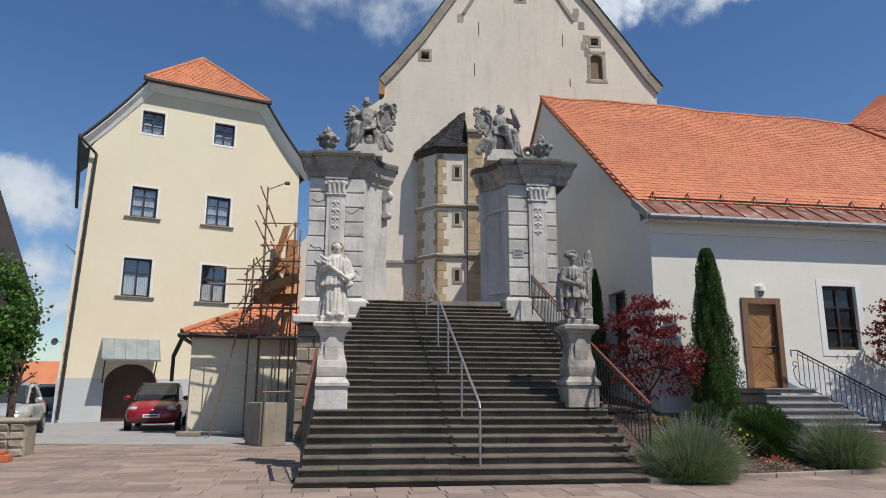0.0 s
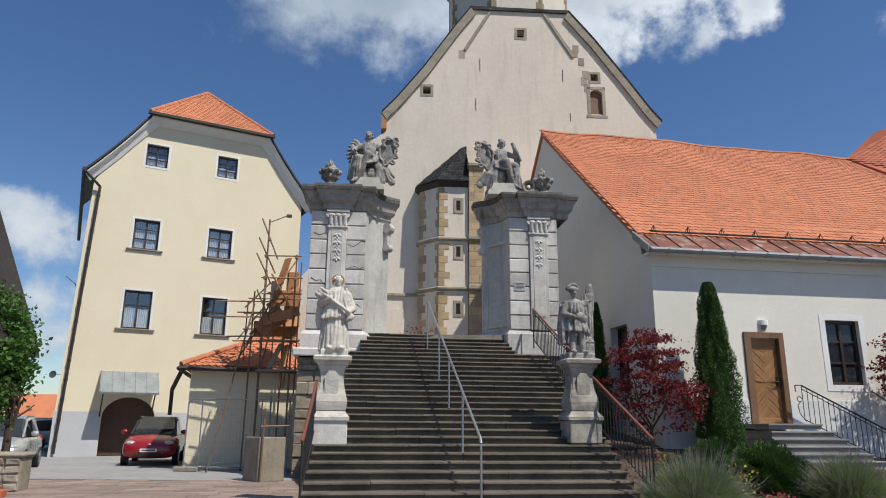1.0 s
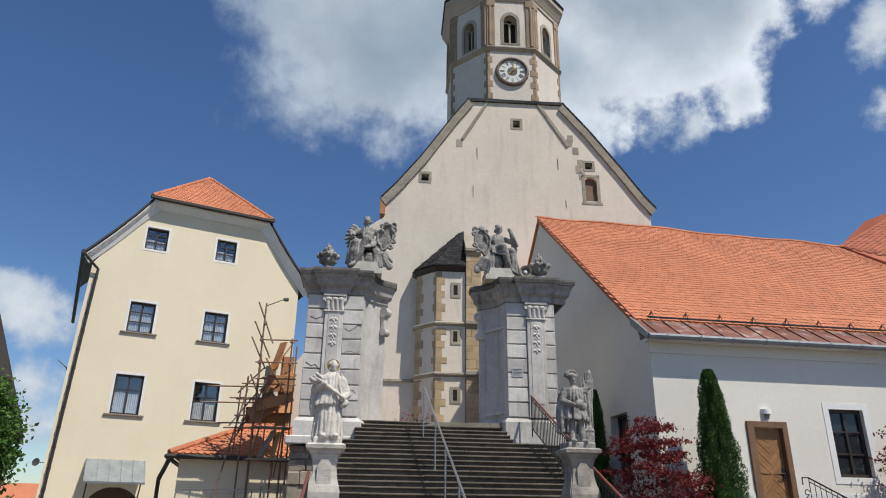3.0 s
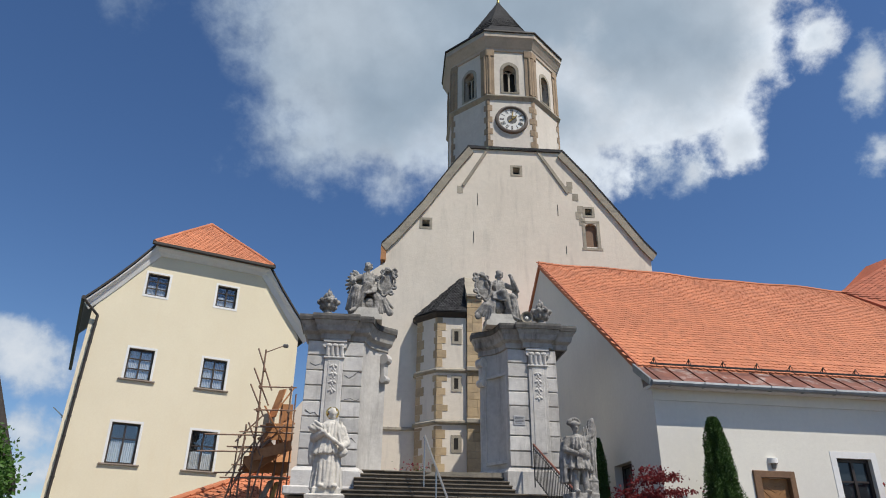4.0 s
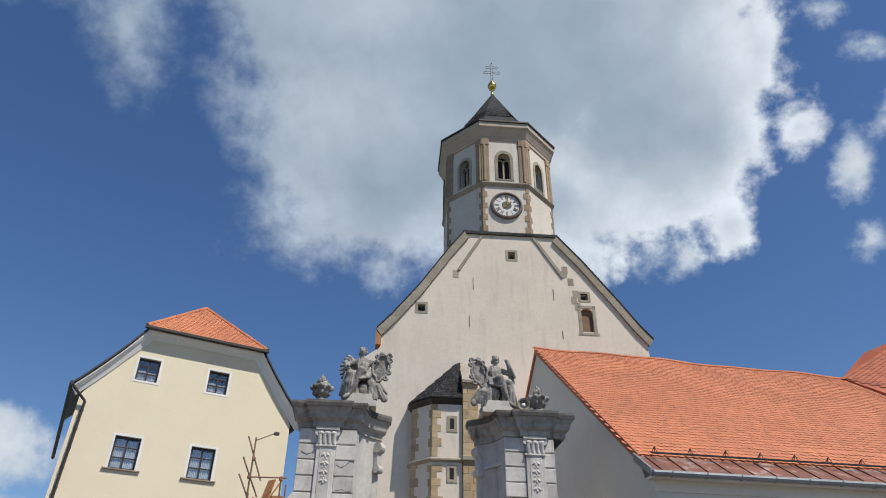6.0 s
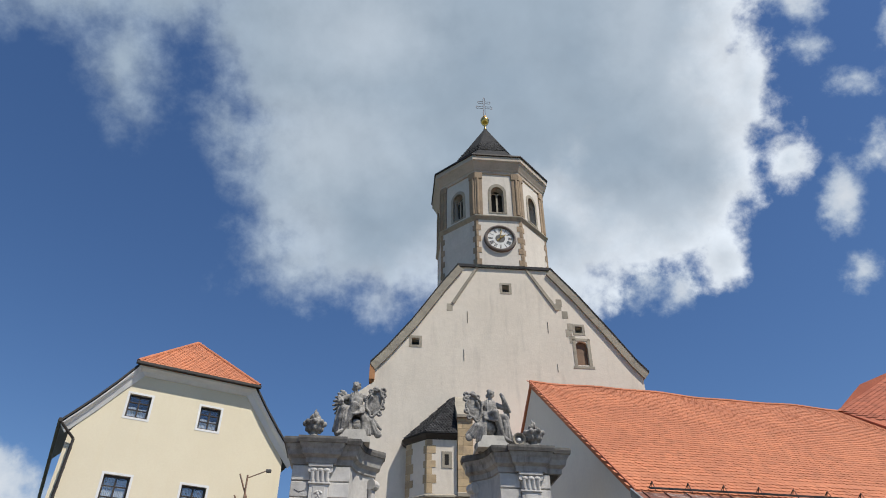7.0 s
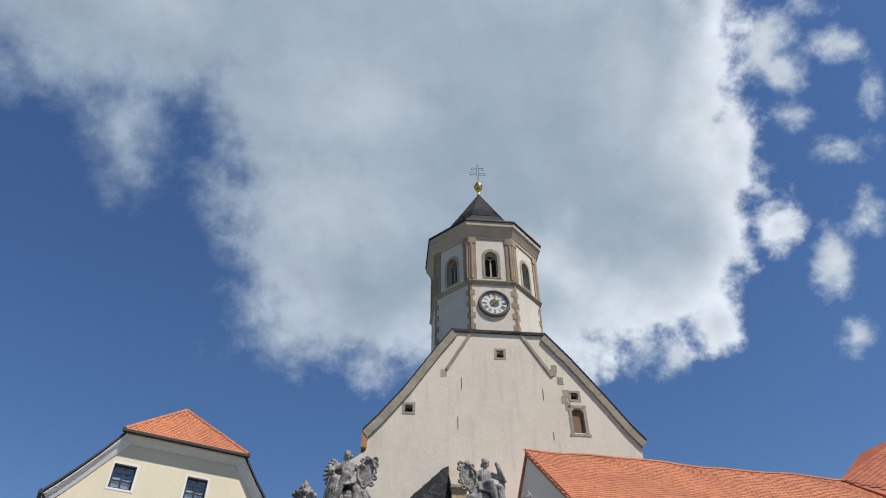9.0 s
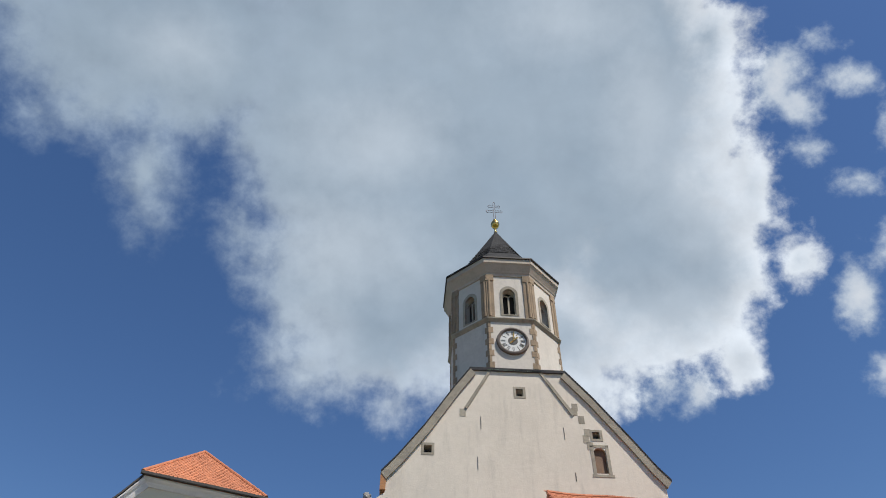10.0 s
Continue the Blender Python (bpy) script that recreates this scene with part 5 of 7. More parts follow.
def robe(bm, rings, folds=9, depth=0.16, seg=54, twist=0.0, seed=0):
    """Draped cloth: rings of (x, y, z, rx, ry) with folds that deepen downwards."""
    rr = random.Random(seed)
    ph = [rr.uniform(0, 6.3) for _ in range(3)]
    loops = []
    n = len(rings)
    for i, (x, y, z, rx, ry) in enumerate(rings):
        d = depth * 1.35 * (0.45 + 0.55 * (1 - i / (n - 1)))
        loop = []
        for k in range(seg):
            a = 2 * math.pi * k / seg
            w = (abs(math.sin(folds * 0.5 * a + ph[0] + twist * i)) * 2 - 1.2) * 0.8 + math.sin((folds * 0.5 + 1.5) * a + ph[1]) * 0.3 + math.sin(folds * 2.3 * a + ph[2]) * 0.2
            f = 1 + d * w
            loop.append(bm.verts.new((x + rx * f * math.cos(a), y + ry * f * math.sin(a), z)))
        loops.append(loop)
    for a, b in zip(loops, loops[1:]):
        for k in range(seg):
            bm.faces.new((a[k], a[(k + 1) % seg], b[(k + 1) % seg], b[k]))
    bm.faces.new(loops[0][::-1])
    bm.faces.new(loops[-1])


def carved(name, bm, m, material, label, category, group, voxel=0.011):
    """A figure: the pieces run together into one skin."""
    bmesh.ops.recalc_face_normals(bm, faces=bm.faces)
    me = bpy.data.meshes.new(name)
    bm.to_mesh(me)
    bm.free()
    me.materials.append(material)
    ob = new(name, me)
    ob.matrix_world = m
    r = ob.modifiers.new("skin", "REMESH")
    r.mode, r.voxel_size, r.use_smooth_shade = "VOXEL", voxel, True
    s = ob.modifiers.new("soft", "SMOOTH")
    s.factor, s.iterations = 0.5, 1
    d = ob.modifiers.new("chisel", "DISPLACE")
    d.texture, d.strength, d.mid_level, d.texture_coords = fig_tex, 0.011, 0.5, "LOCAL"
    return tagged(ob, label, category, group)


def pleats(bm, n, a0, a1, c, top, foot, r=0.022, seed=0):
    """Long ridges of cloth from a waist ring to a hem ring. top and foot: (rx, ry, z)."""
    rr = random.Random(seed)
    for k in range(n):
        a = radians(a0 + (a1 - a0) * (k + rr.uniform(-0.25, 0.25)) / max(1, n - 1))
        b = a + rr.uniform(-0.22, 0.22)
        p = Vector((c[0] + top[0] * math.cos(a), c[1] + top[1] * math.sin(a), top[2] + rr.uniform(-0.05, 0.05)))
        q = Vector((c[0] + foot[0] * math.cos(b), c[1] + foot[1] * math.sin(b), foot[2] + rr.uniform(-0.01, 0.03)))
        m_ = p.lerp(q, 0.5) + Vector((rr.uniform(-0.02, 0.02), rr.uniform(-0.02, 0.0), 0))
        w = r * rr.uniform(0.7, 1.3)
        limb(bm, [p, m_, q], [w * 0.6, w, w * 1.25])


def head(bm, x, y, z, r=0.085, turn=0.0, curls=True, seed=0):
    rr = random.Random(seed)
    ell(bm, (x, y, z), (r * 0.82, r * 0.92, r * 1.15))
    ell(bm, (x + 0.012 * turn, y - r * 0.9, z - r * 0.15), (r * 0.16, r * 0.28, r * 0.3))
    ell(bm, (x, y - r * 0.35, z - r * 0.75), (r * 0.5, r * 0.5, r * 0.4))
    tube(bm, (x, y + 0.01, z - r * 2.0), (x, y, z - r * 0.6), r * 0.55, 10)
    if curls:
        for _ in range(26):
            a, e = rr.uniform(0.2, math.pi - 0.2) if rr.random() < 0.75 else rr.uniform(-0.5, 3.6), rr.uniform(-0.7, 1.4)
            ell(bm, (x + r * math.cos(a) * math.cos(e), y + r * 0.95 * math.sin(a) * math.cos(e) + 0.01, z + r * 1.15 * math.sin(e)), (r * 0.3,) * 3, level=2)


STAIR_M = pose(0.54, 10.85, 0, 0, 0, 8)
GATE_M = pose(0, 19.0, 0, 0, 0, 6)


def pedestal(u, v, z, worn, label):
    t = thing("pedestal", STAIR_M @ pose(u, v, z), label, "pedestal", "statue pedestals")
    t_mat = M["statue_pale"] if worn else M["pedestal_dark"]
    part("base_block", cube(-0.31, 0.31, -0.31, 0.31, -0.06, 0.36, 0.015), M["stone"] if worn else t_mat, t)
    part("base_moulding", sweep(bmesh.new(), [(-0.27, 0.27), (-0.27, -0.27), (0.27, -0.27), (0.27, 0.27)], [(-0.2, 0.36), (0.07, 0.36), (0.07, 0.42), (0.03, 0.47), (-0.02, 0.54), (-0.2, 0.54)][::1], closed=True), t_mat, t)
    bm = bmesh.new()
    prof = [(0.27, 0.54), (0.285, 0.62), (0.29, 0.70), (0.27, 0.80), (0.235, 0.92), (0.215, 1.05), (0.215, 1.20), (0.235, 1.30), (0.25, 1.36)]
    loops = [[bm.verts.new((sx * r, sy * r, h)) for sx, sy in ((-1, -1), (1, -1), (1, 1), (-1, 1))] for r, h in prof]
    for a, b in zip(loops, loops[1:]):
        for k in range(4):
            bm.faces.new((a[k], a[(k + 1) % 4], b[(k + 1) % 4], b[k]))
    bm.faces.new(loops[0][::-1])
    bm.faces.new(loops[-1])
    bmesh.ops.bevel(bm, geom=[e for e in bm.edges if abs((e.verts[0].co - e.verts[1].co).z) > 0.02 and abs(e.verts[0].co.x) == abs(e.verts[0].co.y)], offset=0.02, segments=2, affect="EDGES")
    die = part("die", bm, t_mat, t, "bulging worn stone die")
    bm = bmesh.new()
    prism(bm, [(-0.13, 0.75), (0.13, 0.75), (0.12, 1.15), (0.06, 1.24), (-0.06, 1.24), (-0.12, 1.15)], -0.262, -0.2)
    part("panel", bm, t_mat, die)
    part("cap", sweep(bmesh.new(), [(-0.25, 0.25), (-0.25, -0.25), (0.25, -0.25), (0.25, 0.25)], [(-0.2, 1.34), (0.02, 1.34), (0.04, 1.40), (0.09, 1.43), (0.10, 1.49), (0.05, 1.52), (-0.2, 1.52)], closed=True), t_mat, t, "moulded stone cap")
    part("cap_core", cube(-0.24, 0.24, -0.24, 0.24, 1.30, 1.515), t_mat, t)
    return t


pedestal(-2.31, 2.30, 1.08, 1, "pale bulging stone pedestal carrying a priest statue")
pedestal(2.44, 2.36, 1.12, 0, "worn grey stone pedestal carrying a soldier statue")

# the robed figure with a cross in its arms
bm = bmesh.new()
box(bm, -0.24, 0.24, -0.2, 0.2, 0.0, 0.12, 0.01)
robe(bm, [(0, 0, 0.1, 0.235, 0.19), (0, 0, 0.35, 0.215, 0.175), (0, 0, 0.62, 0.2, 0.16), (0.0, 0, 0.85, 0.19, 0.15)], 10, 0.16, seed=2)
robe(bm, [(-0.02, -0.02, 0.66, 0.26, 0.20), (0, -0.01, 0.85, 0.23, 0.18), (0, 0, 1.02, 0.2, 0.15), (0, 0, 1.12, 0.19, 0.13)], 12, 0.13, seed=3)
robe(bm, [(0.07, 0.02, 0.80, 0.24, 0.18), (0.05, 0.01, 1.0, 0.23, 0.17), (0.02, 0, 1.15, 0.19, 0.14), (0.01, 0, 1.23, 0.09, 0.09)], 7, 0.08, seed=4)
pleats(bm, 13, 185, 355, (0, 0), (0.19, 0.15, 0.80), (0.25, 0.21, 0.11), 0.026, 1)
pleats(bm, 15, 180, 360, (0, 0), (0.19, 0.15, 1.02), (0.27, 0.21, 0.66), 0.018, 2)
pleats(bm, 8, 250, 370, (0.04, 0), (0.16, 0.13, 1.2), (0.26, 0.2, 0.82), 0.02, 3)
head(bm, 0.03, -0.03, 1.35, 0.082, curls=True, seed=2)
limb(bm, [(-0.17, 0, 1.12), (-0.27, -0.08, 0.92), (-0.12, -0.22, 1.0)], [0.075, 0.07, 0.05])
limb(bm, [(0.2, 0, 1.10), (0.29, -0.05, 0.86), (0.2, -0.2, 0.76)], [0.08, 0.075, 0.05])
limb(bm, [(-0.3, -0.2, 1.12), (0.2, -0.24, 0.78)], [0.032, 0.032])
ell(bm, (-0.3, -0.16, 1.06), (0.09, 0.07, 0.06), (0, 30, 0))
ell(bm, (-0.22, -0.2, 1.13), (0.1, 0.05, 0.035), (0, 35, 0))
ell(bm, (-0.28, -0.02, 0.72), (0.06, 0.06, 0.26))
ell(bm, (0.24, -0.16, 0.68), (0.09, 0.05, 0.06), (0, -40, 0))
for x in (-0.1, 0.12):
    ell(bm, (x, -0.2, 0.14), (0.05, 0.09, 0.04))
priest = carved("statue", bm, STAIR_M @ pose(-2.31, 2.30, 2.58, 0, 0, 6) @ Matrix.Scale(1.07, 4), M["statue_pale"], "pale stone statue of a robed standing figure holding a cross", "statue", "stair statues")
# halo
halo = tagged(part("halo", lathe(bmesh.new(), [(0.115, -0.005), (0.125, -0.005), (0.125, 0.005), (0.115, 0.005)], 28), M["gold"]), "thin gilded ring behind the statue's head", "halo")
halo.matrix_world = STAIR_M @ pose(-2.285, 2.36, 2.58 + 1.475, 80, 0, 6)

# the armoured figure
bm = bmesh.new()
box(bm, -0.26, 0.3, -0.2, 0.2, 0.0, 0.12, 0.01)
limb(bm, [(-0.13, -0.1, 0.14), (-0.11, -0.05, 0.42), (-0.08, 0, 0.72)], [0.055, 0.065, 0.09])
limb(bm, [(0.1, -0.08, 0.14), (0.09, -0.08, 0.42), (0.07, 0, 0.72)], [0.055, 0.068, 0.09])
for x in (-0.14, 0.1):
    ell(bm, (x, -0.16, 0.14), (0.05, 0.11, 0.04))
robe(bm, [(-0.02, 0, 0.55, 0.25, 0.19), (-0.01, 0, 0.7, 0.22, 0.17), (0, 0, 0.86, 0.17, 0.13)], 14, 0.14, seed=7)
robe(bm, [(0, 0, 0.82, 0.165, 0.13), (0, -0.01, 1.0, 0.19, 0.15), (0, 0, 1.14, 0.2, 0.13), (0, 0, 1.2, 0.08, 0.08)], 5, 0.04, seed=8)
robe(bm, [(-0.16, 0.06, 0.3, 0.13, 0.10), (-0.2, 0.06, 0.6, 0.14, 0.10), (-0.2, 0.05, 0.95, 0.11, 0.10), (-0.14, 0.04, 1.16, 0.10, 0.08)], 6, 0.22, seed=9)
robe(bm, [(0.16, 0.08, 0.3, 0.09, 0.08), (0.22, 0.06, 0.6, 0.11, 0.09), (0.30, 0.02, 1.0, 0.11, 0.09), (0.34, 0, 1.32, 0.09, 0.07), (0.33, 0, 1.5, 0.06, 0.05)], 6, 0.22, seed=10)
limb(bm, [(0.19, 0, 1.1), (0.3, -0.04, 1.2), (0.34, -0.03, 1.5)], [0.075, 0.06, 0.045])
limb(bm, [(-0.19, 0, 1.1), (-0.28, -0.05, 0.9), (-0.12, -0.18, 0.82)], [0.075, 0.06, 0.05])
ell(bm, (0.06, -0.16, 0.82), (0.13, 0.05, 0.09), (0, 20, 0))
pleats(bm, 16, 180, 360, (-0.01, 0), (0.18, 0.14, 0.84), (0.27, 0.21, 0.54), 0.02, 4)
pleats(bm, 7, 150, 300, (-0.2, 0.05), (0.10, 0.09, 1.1), (0.16, 0.12, 0.3), 0.024, 5)
pleats(bm, 6, 200, 380, (0.26, 0.04), (0.10, 0.08, 1.35), (0.11, 0.10, 0.35), 0.024, 6)
pleats(bm, 7, 210, 330, (0, -0.01), (0.17, 0.13, 1.12), (0.17, 0.14, 0.9), 0.015, 7)
head(bm, -0.03, -0.03, 1.33, 0.085, curls=False)
ell(bm, (-0.03, -0.01, 1.39), (0.095, 0.11, 0.075))
for k in range(9):
    ell(bm, (-0.03 + 0.11 * math.cos(k * 0.4 - 0.1), 0.02, 1.42 + 0.085 * math.sin(k * 0.4)), (0.035, 0.06, 0.04))
box(bm, 0.16, 0.34, -0.12, 0.06, 0.1, 0.34, 0.01)
prism(bm, [(0.14, 0.34), (0.36, 0.34), (0.25, 0.44)], -0.13, 0.07)
soldier = carved("statue", bm, STAIR_M @ pose(2.42, 2.36, 2.63, 0, 0, 8), M["statue"], "grey weathered stone statue of a helmeted soldier beside a small house", "statue", "stair statues")


def angel(side, m, label, winged):
    """A seated draped figure with a scrolled oval shield at one side."""
    bm = bmesh.new()
    s = side
    rr = random.Random(5 + s)
    # rock seat
    for _ in range(16):
        a, h = rr.uniform(0, 6.28), rr.uniform(0.0, 0.55)
        ell(bm, (0.27 * math.cos(a) * (1 - 0.5 * h), 0.2 * math.sin(a) + 0.03, h), (rr.uniform(0.10, 0.17), rr.uniform(0.10, 0.15), rr.uniform(0.10, 0.2)), level=2)
    # body
    robe(bm, [(0.02 * s, 0, 0.62, 0.24, 0.2), (0.02 * s, 0, 0.80, 0.20, 0.16), (0.02 * s, -0.02, 0.95, 0.155, 0.125), (0, -0.02, 1.10, 0.185, 0.14), (0, 0, 1.24, 0.19, 0.115), (0, 0, 1.33, 0.065, 0.065)], 5, 0.05, seed=13)
    pleats(bm, 7, 215, 330, (0, 0), (0.16, 0.115, 1.26), (0.19, 0.15, 0.86), 0.016, 11)
    head(bm, -0.02 * s, -0.05, 1.47, 0.105, seed=4)
    # bent bare leg with foot, and a draped one
    limb(bm, [(0.1 * s, -0.05, 0.82), (-0.02 * s, -0.38, 0.84), (-0.16 * s, -0.36, 0.42), (-0.25 * s, -0.36, 0.20), (-0.40 * s, -0.46, 0.08)], [0.125, 0.10, 0.072, 0.045, 0.035])
    limb(bm, [(-0.08 * s, -0.05, 0.80), (-0.27 * s, -0.34, 0.74), (-0.34 * s, -0.26, 0.40), (-0.36 * s, -0.24, 0.16)], [0.125, 0.11, 0.10, 0.11])
    for k in range(9):
        t = k / 8
        p = Vector((-0.40 + 0.30 * t, -0.28 - 0.12 * math.sin(3.1 * t), 0.80 - 0.04 * t))
        q = Vector((-0.50 + 0.42 * t + rr.uniform(-0.03, 0.03), -0.24 - 0.12 * math.sin(3.1 * t), 0.10 + rr.uniform(0, 0.12)))
        b_ = p.lerp(q, 0.5) + Vector((rr.uniform(-0.04, 0.04), -0.03, 0))
        limb(bm, [Vector((v.x * s, v.y, v.z)) for v in (p, b_, q)], [0.022, 0.032, 0.036])
    # cloth over the lap and blown out at the shield side
    for k in range(6):
        z_ = 0.90 - 0.045 * k
        limb(bm, [(-0.30 * s, -0.20 - 0.02 * k, z_ - 0.06), (-0.05 * s, -0.32 - 0.02 * k, z_ - 0.10 + 0.02 * (k % 2)), (0.22 * s, -0.14 - 0.02 * k, z_ + 0.03)], [0.03, 0.034, 0.026])
    for k in range(8):
        t = k / 7
        p = Vector((0.12 + 0.10 * t, -0.16 + 0.08 * t, 0.84 - 0.05 * t))
        q = Vector((0.22 + 0.44 * t, -0.22 + 0.16 * t + rr.uniform(-0.03, 0.03), 0.12 + 0.22 * t * t + rr.uniform(-0.04, 0.04)))
        b_ = p.lerp(q, 0.55) + Vector((0.05 * (1 - t), -0.05, 0.02))
        limb(bm, [Vector((v.x * s, v.y, v.z)) for v in (p, b_, q)], [0.04, 0.052, 0.034])
    ell(bm, (0.60 * s, -0.08, 0.22), (0.10, 0.05, 0.10), (0, 30 * s, 0), 2)
    if winged:
        for k in range(9):
            t = k / 8
            a = 2.30 + 1.75 * t
            ln = 0.40 - 0.10 * abs(t - 0.45)
            root = Vector((-0.15, 0.08, 1.13 - 0.03 * k))
            tip = root + Vector((math.cos(a) * ln * 1.05, 0.02, math.sin(a) * ln))
            b_ = root.lerp(tip, 0.6) + Vector((-0.03, -0.02, 0.05 * (1 - t)))
            limb(bm, [Vector((v.x * s, v.y, v.z)) for v in (root, b_, tip)], [0.055, 0.06, 0.032])
        limb(bm, [(-0.2 * s, 0, 1.2), (-0.38 * s, -0.1, 1.06), (-0.34 * s, -0.26, 0.98)], [0.08, 0.066, 0.045])
        limb(bm, [(-0.42 * s, -0.18, 1.12), (-0.40 * s, -0.22, 0.96), (-0.30 * s, -0.24, 0.9)], [0.05, 0.06, 0.03])
    else:
        limb(bm, [(-0.2 * s, 0, 1.2), (-0.40 * s, -0.12, 1.08), (-0.30 * s, -0.22, 1.34)], [0.08, 0.062, 0.04])
        limb(bm, [(-0.50 * s, -0.16, 1.00), (-0.28 * s, -0.20, 1.42)], [0.045, 0.055])
        for k in range(5):
            limb(bm, [(-0.36 * s - 0.03 * k * s, -0.10, 1.12), (-0.42 * s - 0.02 * k * s, -0.08, 0.86), (-0.44 * s, -0.05, 0.62 + 0.03 * k)], [0.03, 0.034, 0.02])
    limb(bm, [(0.2 * s, 0, 1.2), (0.34 * s, -0.1, 1.02), (0.40 * s, -0.18, 1.16)], [0.08, 0.06, 0.04])
    # shield: dished oval, raised rim, curled ends
    tilt = radians(10) * s
    for k in range(44):
        a = 2 * math.pi * k / 44
        g_ = 1 + 0.09 * math.sin(a * 4 + 1) + 0.05 * math.sin(a * 7)
        px_, pz_ = 0.20 * g_ * math.cos(a), 0.35 * g_ * math.sin(a)
        ell(bm, (0.47 * s + px_ * math.cos(tilt) + pz_ * math.sin(tilt), -0.15, 1.02 + pz_ * math.cos(tilt) - px_ * math.sin(tilt)), (0.034, 0.05, 0.034), level=2)
    ell(bm, (0.47 * s, -0.11, 1.02), (0.18, 0.035, 0.33), (0, math.degrees(tilt), 0))
    for ox, oz, r_ in ((0.24, 0.36, 0.07), (0.27, 0.22, 0.055), (0.02, 0.40, 0.06), (0.24, -0.14, 0.06), (0.16, -0.32, 0.06), (-0.12, 0.32, 0.05)):
        for j in range(9):
            a = j * 0.75
            ell(bm, ((0.47 + 0.86 * ox + 0.8 * r_ * math.cos(a)) * s, -0.15, 1.02 + 0.9 * oz + 0.8 * r_ * math.sin(a)), (0.03, 0.045, 0.03), level=2)
        ell(bm, ((0.47 + 0.86 * ox) * s, -0.13, 1.02 + 0.9 * oz), (0.8 * r_, 0.03, 0.8 * r_), level=2)
    return carved("statue", bm, m, M["statue"], label, "statue", "gate angels", 0.012)


angel(1, GATE_M @ pose(-2.27, 0.32, 8.05) @ Matrix.Scale(1.16, 4), "dark weathered stone statue of a seated winged angel with shield", True)
angel(-1, GATE_M @ pose(1.72, 0.32, 8.05, 0, 0, 8) @ Matrix.Scale(1.14, 4), "dark weathered stone statue of a seated angel with oval shield", False)
for x, y, z in ((-2.25, 0.3, 0), (1.72, 0.3, 0)):
    tagged(part("statue_plinth", prism(bmesh.new(), [(-0.46, -0.05), (0.46, -0.05), (0.45, 0.08), (0.36, 0.13), (0.30, 0.30), (-0.30, 0.30), (-0.36, 0.13), (-0.45, 0.08)], -0.42, 0.4), M["statue_pale"]), "pale stone plinth under the gate statue", "plinth", "gate statue plinths").matrix_world = GATE_M @ pose(x, y, 8.01)


def urn(m, tall):
    bm = bmesh.new()
    lathe(bm, [(0.18, 0.0), (0.19, 0.05), (0.12, 0.10), (0.10, 0.16), (0.2, 0.24), (0.27, 0.36), (0.28, 0.44), (0.21, 0.47), (0.2, 0.5), (0.14, 0.52)], 18)
    for k in range(8):
        a = 2 * math.pi * k / 8
        ell(bm, (0.27 * math.cos(a), 0.27 * math.sin(a), 0.42), (0.07, 0.07, 0.08))
        ell(bm, (0.2 * math.cos(a), 0.2 * math.sin(a), 0.27), (0.06, 0.06, 0.09))
    rr = random.Random(3)
    for k in range(14):
        h = rr.uniform(0, 1)
        a = rr.uniform(0, 6.28)
        r = 0.14 * (1 - h)
        ell(bm, (r * math.cos(a), r * math.sin(a), 0.5 + tall * h), (0.07 * (1.2 - h), 0.07 * (1.2 - h), 0.09))
    return carved("urn", bm, m, M["statue"], "dark weathered stone flame urn on the gate cornice", "urn", "gate urns", 0.013)


urn(GATE_M @ pose(-3.36, -0.02, 8.02), 0.30)
urn(GATE_M @ pose(2.92, -0.02, 8.02, 0, 0, 20), 0.30)
# loudspeaker on the right pier
spk = thing("loudspeaker", GATE_M @ pose(2.47, 0.0, 8.02), "grey round horn loudspeaker on the gate cornice", "loudspeaker")
bm = lathe(bmesh.new(), [(0.05, 0.0), (0.06, 0.02), (0.15, 0.12), (0.19, 0.14), (0.19, 0.17), (0.16, 0.16), (0.09, 0.08), (0.085, 0.075)], 22)
bmesh.ops.transform(bm, matrix=pose(0, 0, 0.2, 90, 0, 0), verts=bm.verts)
part("horn", bm, M["concrete"], spk)
bm = lathe(bmesh.new(), [(0.135, 0.10), (0.135, 0.112), (0.05, 0.115)], 20)
bmesh.ops.transform(bm, matrix=pose(0, 0, 0.2, 90, 0, 0), verts=bm.verts)
part("throat", bm, M["black_soft"], spk)
bm = lathe(bmesh.new(), [(0.055, 0.10), (0.05, 0.125), (0.02, 0.135)], 16)
bmesh.ops.transform(bm, matrix=pose(0, 0, 0.2, 90, 0, 0), verts=bm.verts)
part("driver_cone", bm, M["white"], spk)
part("driver_box", cube(-0.24, 0.0, 0.04, 0.3, 0.0, 0.22, 0.01), M["black"], spk)
plaque = tagged(part("plaque", cube(-0.16, 0.16, -0.012, 0.0, -0.13, 0.13, 0.004), M["plaque"]), "small grey information plaque on the gate pier", "sign")
plaque.matrix_world = GATE_M @ pose(2.15, -0.062, 5.22)
for k in range(5):
    part("text_bar", cube(-0.12, 0.12 - 0.05 * (k == 4), -0.016, -0.011, 0.08 - 0.04 * k, 0.092 - 0.04 * k), M["black_soft"], plaque)

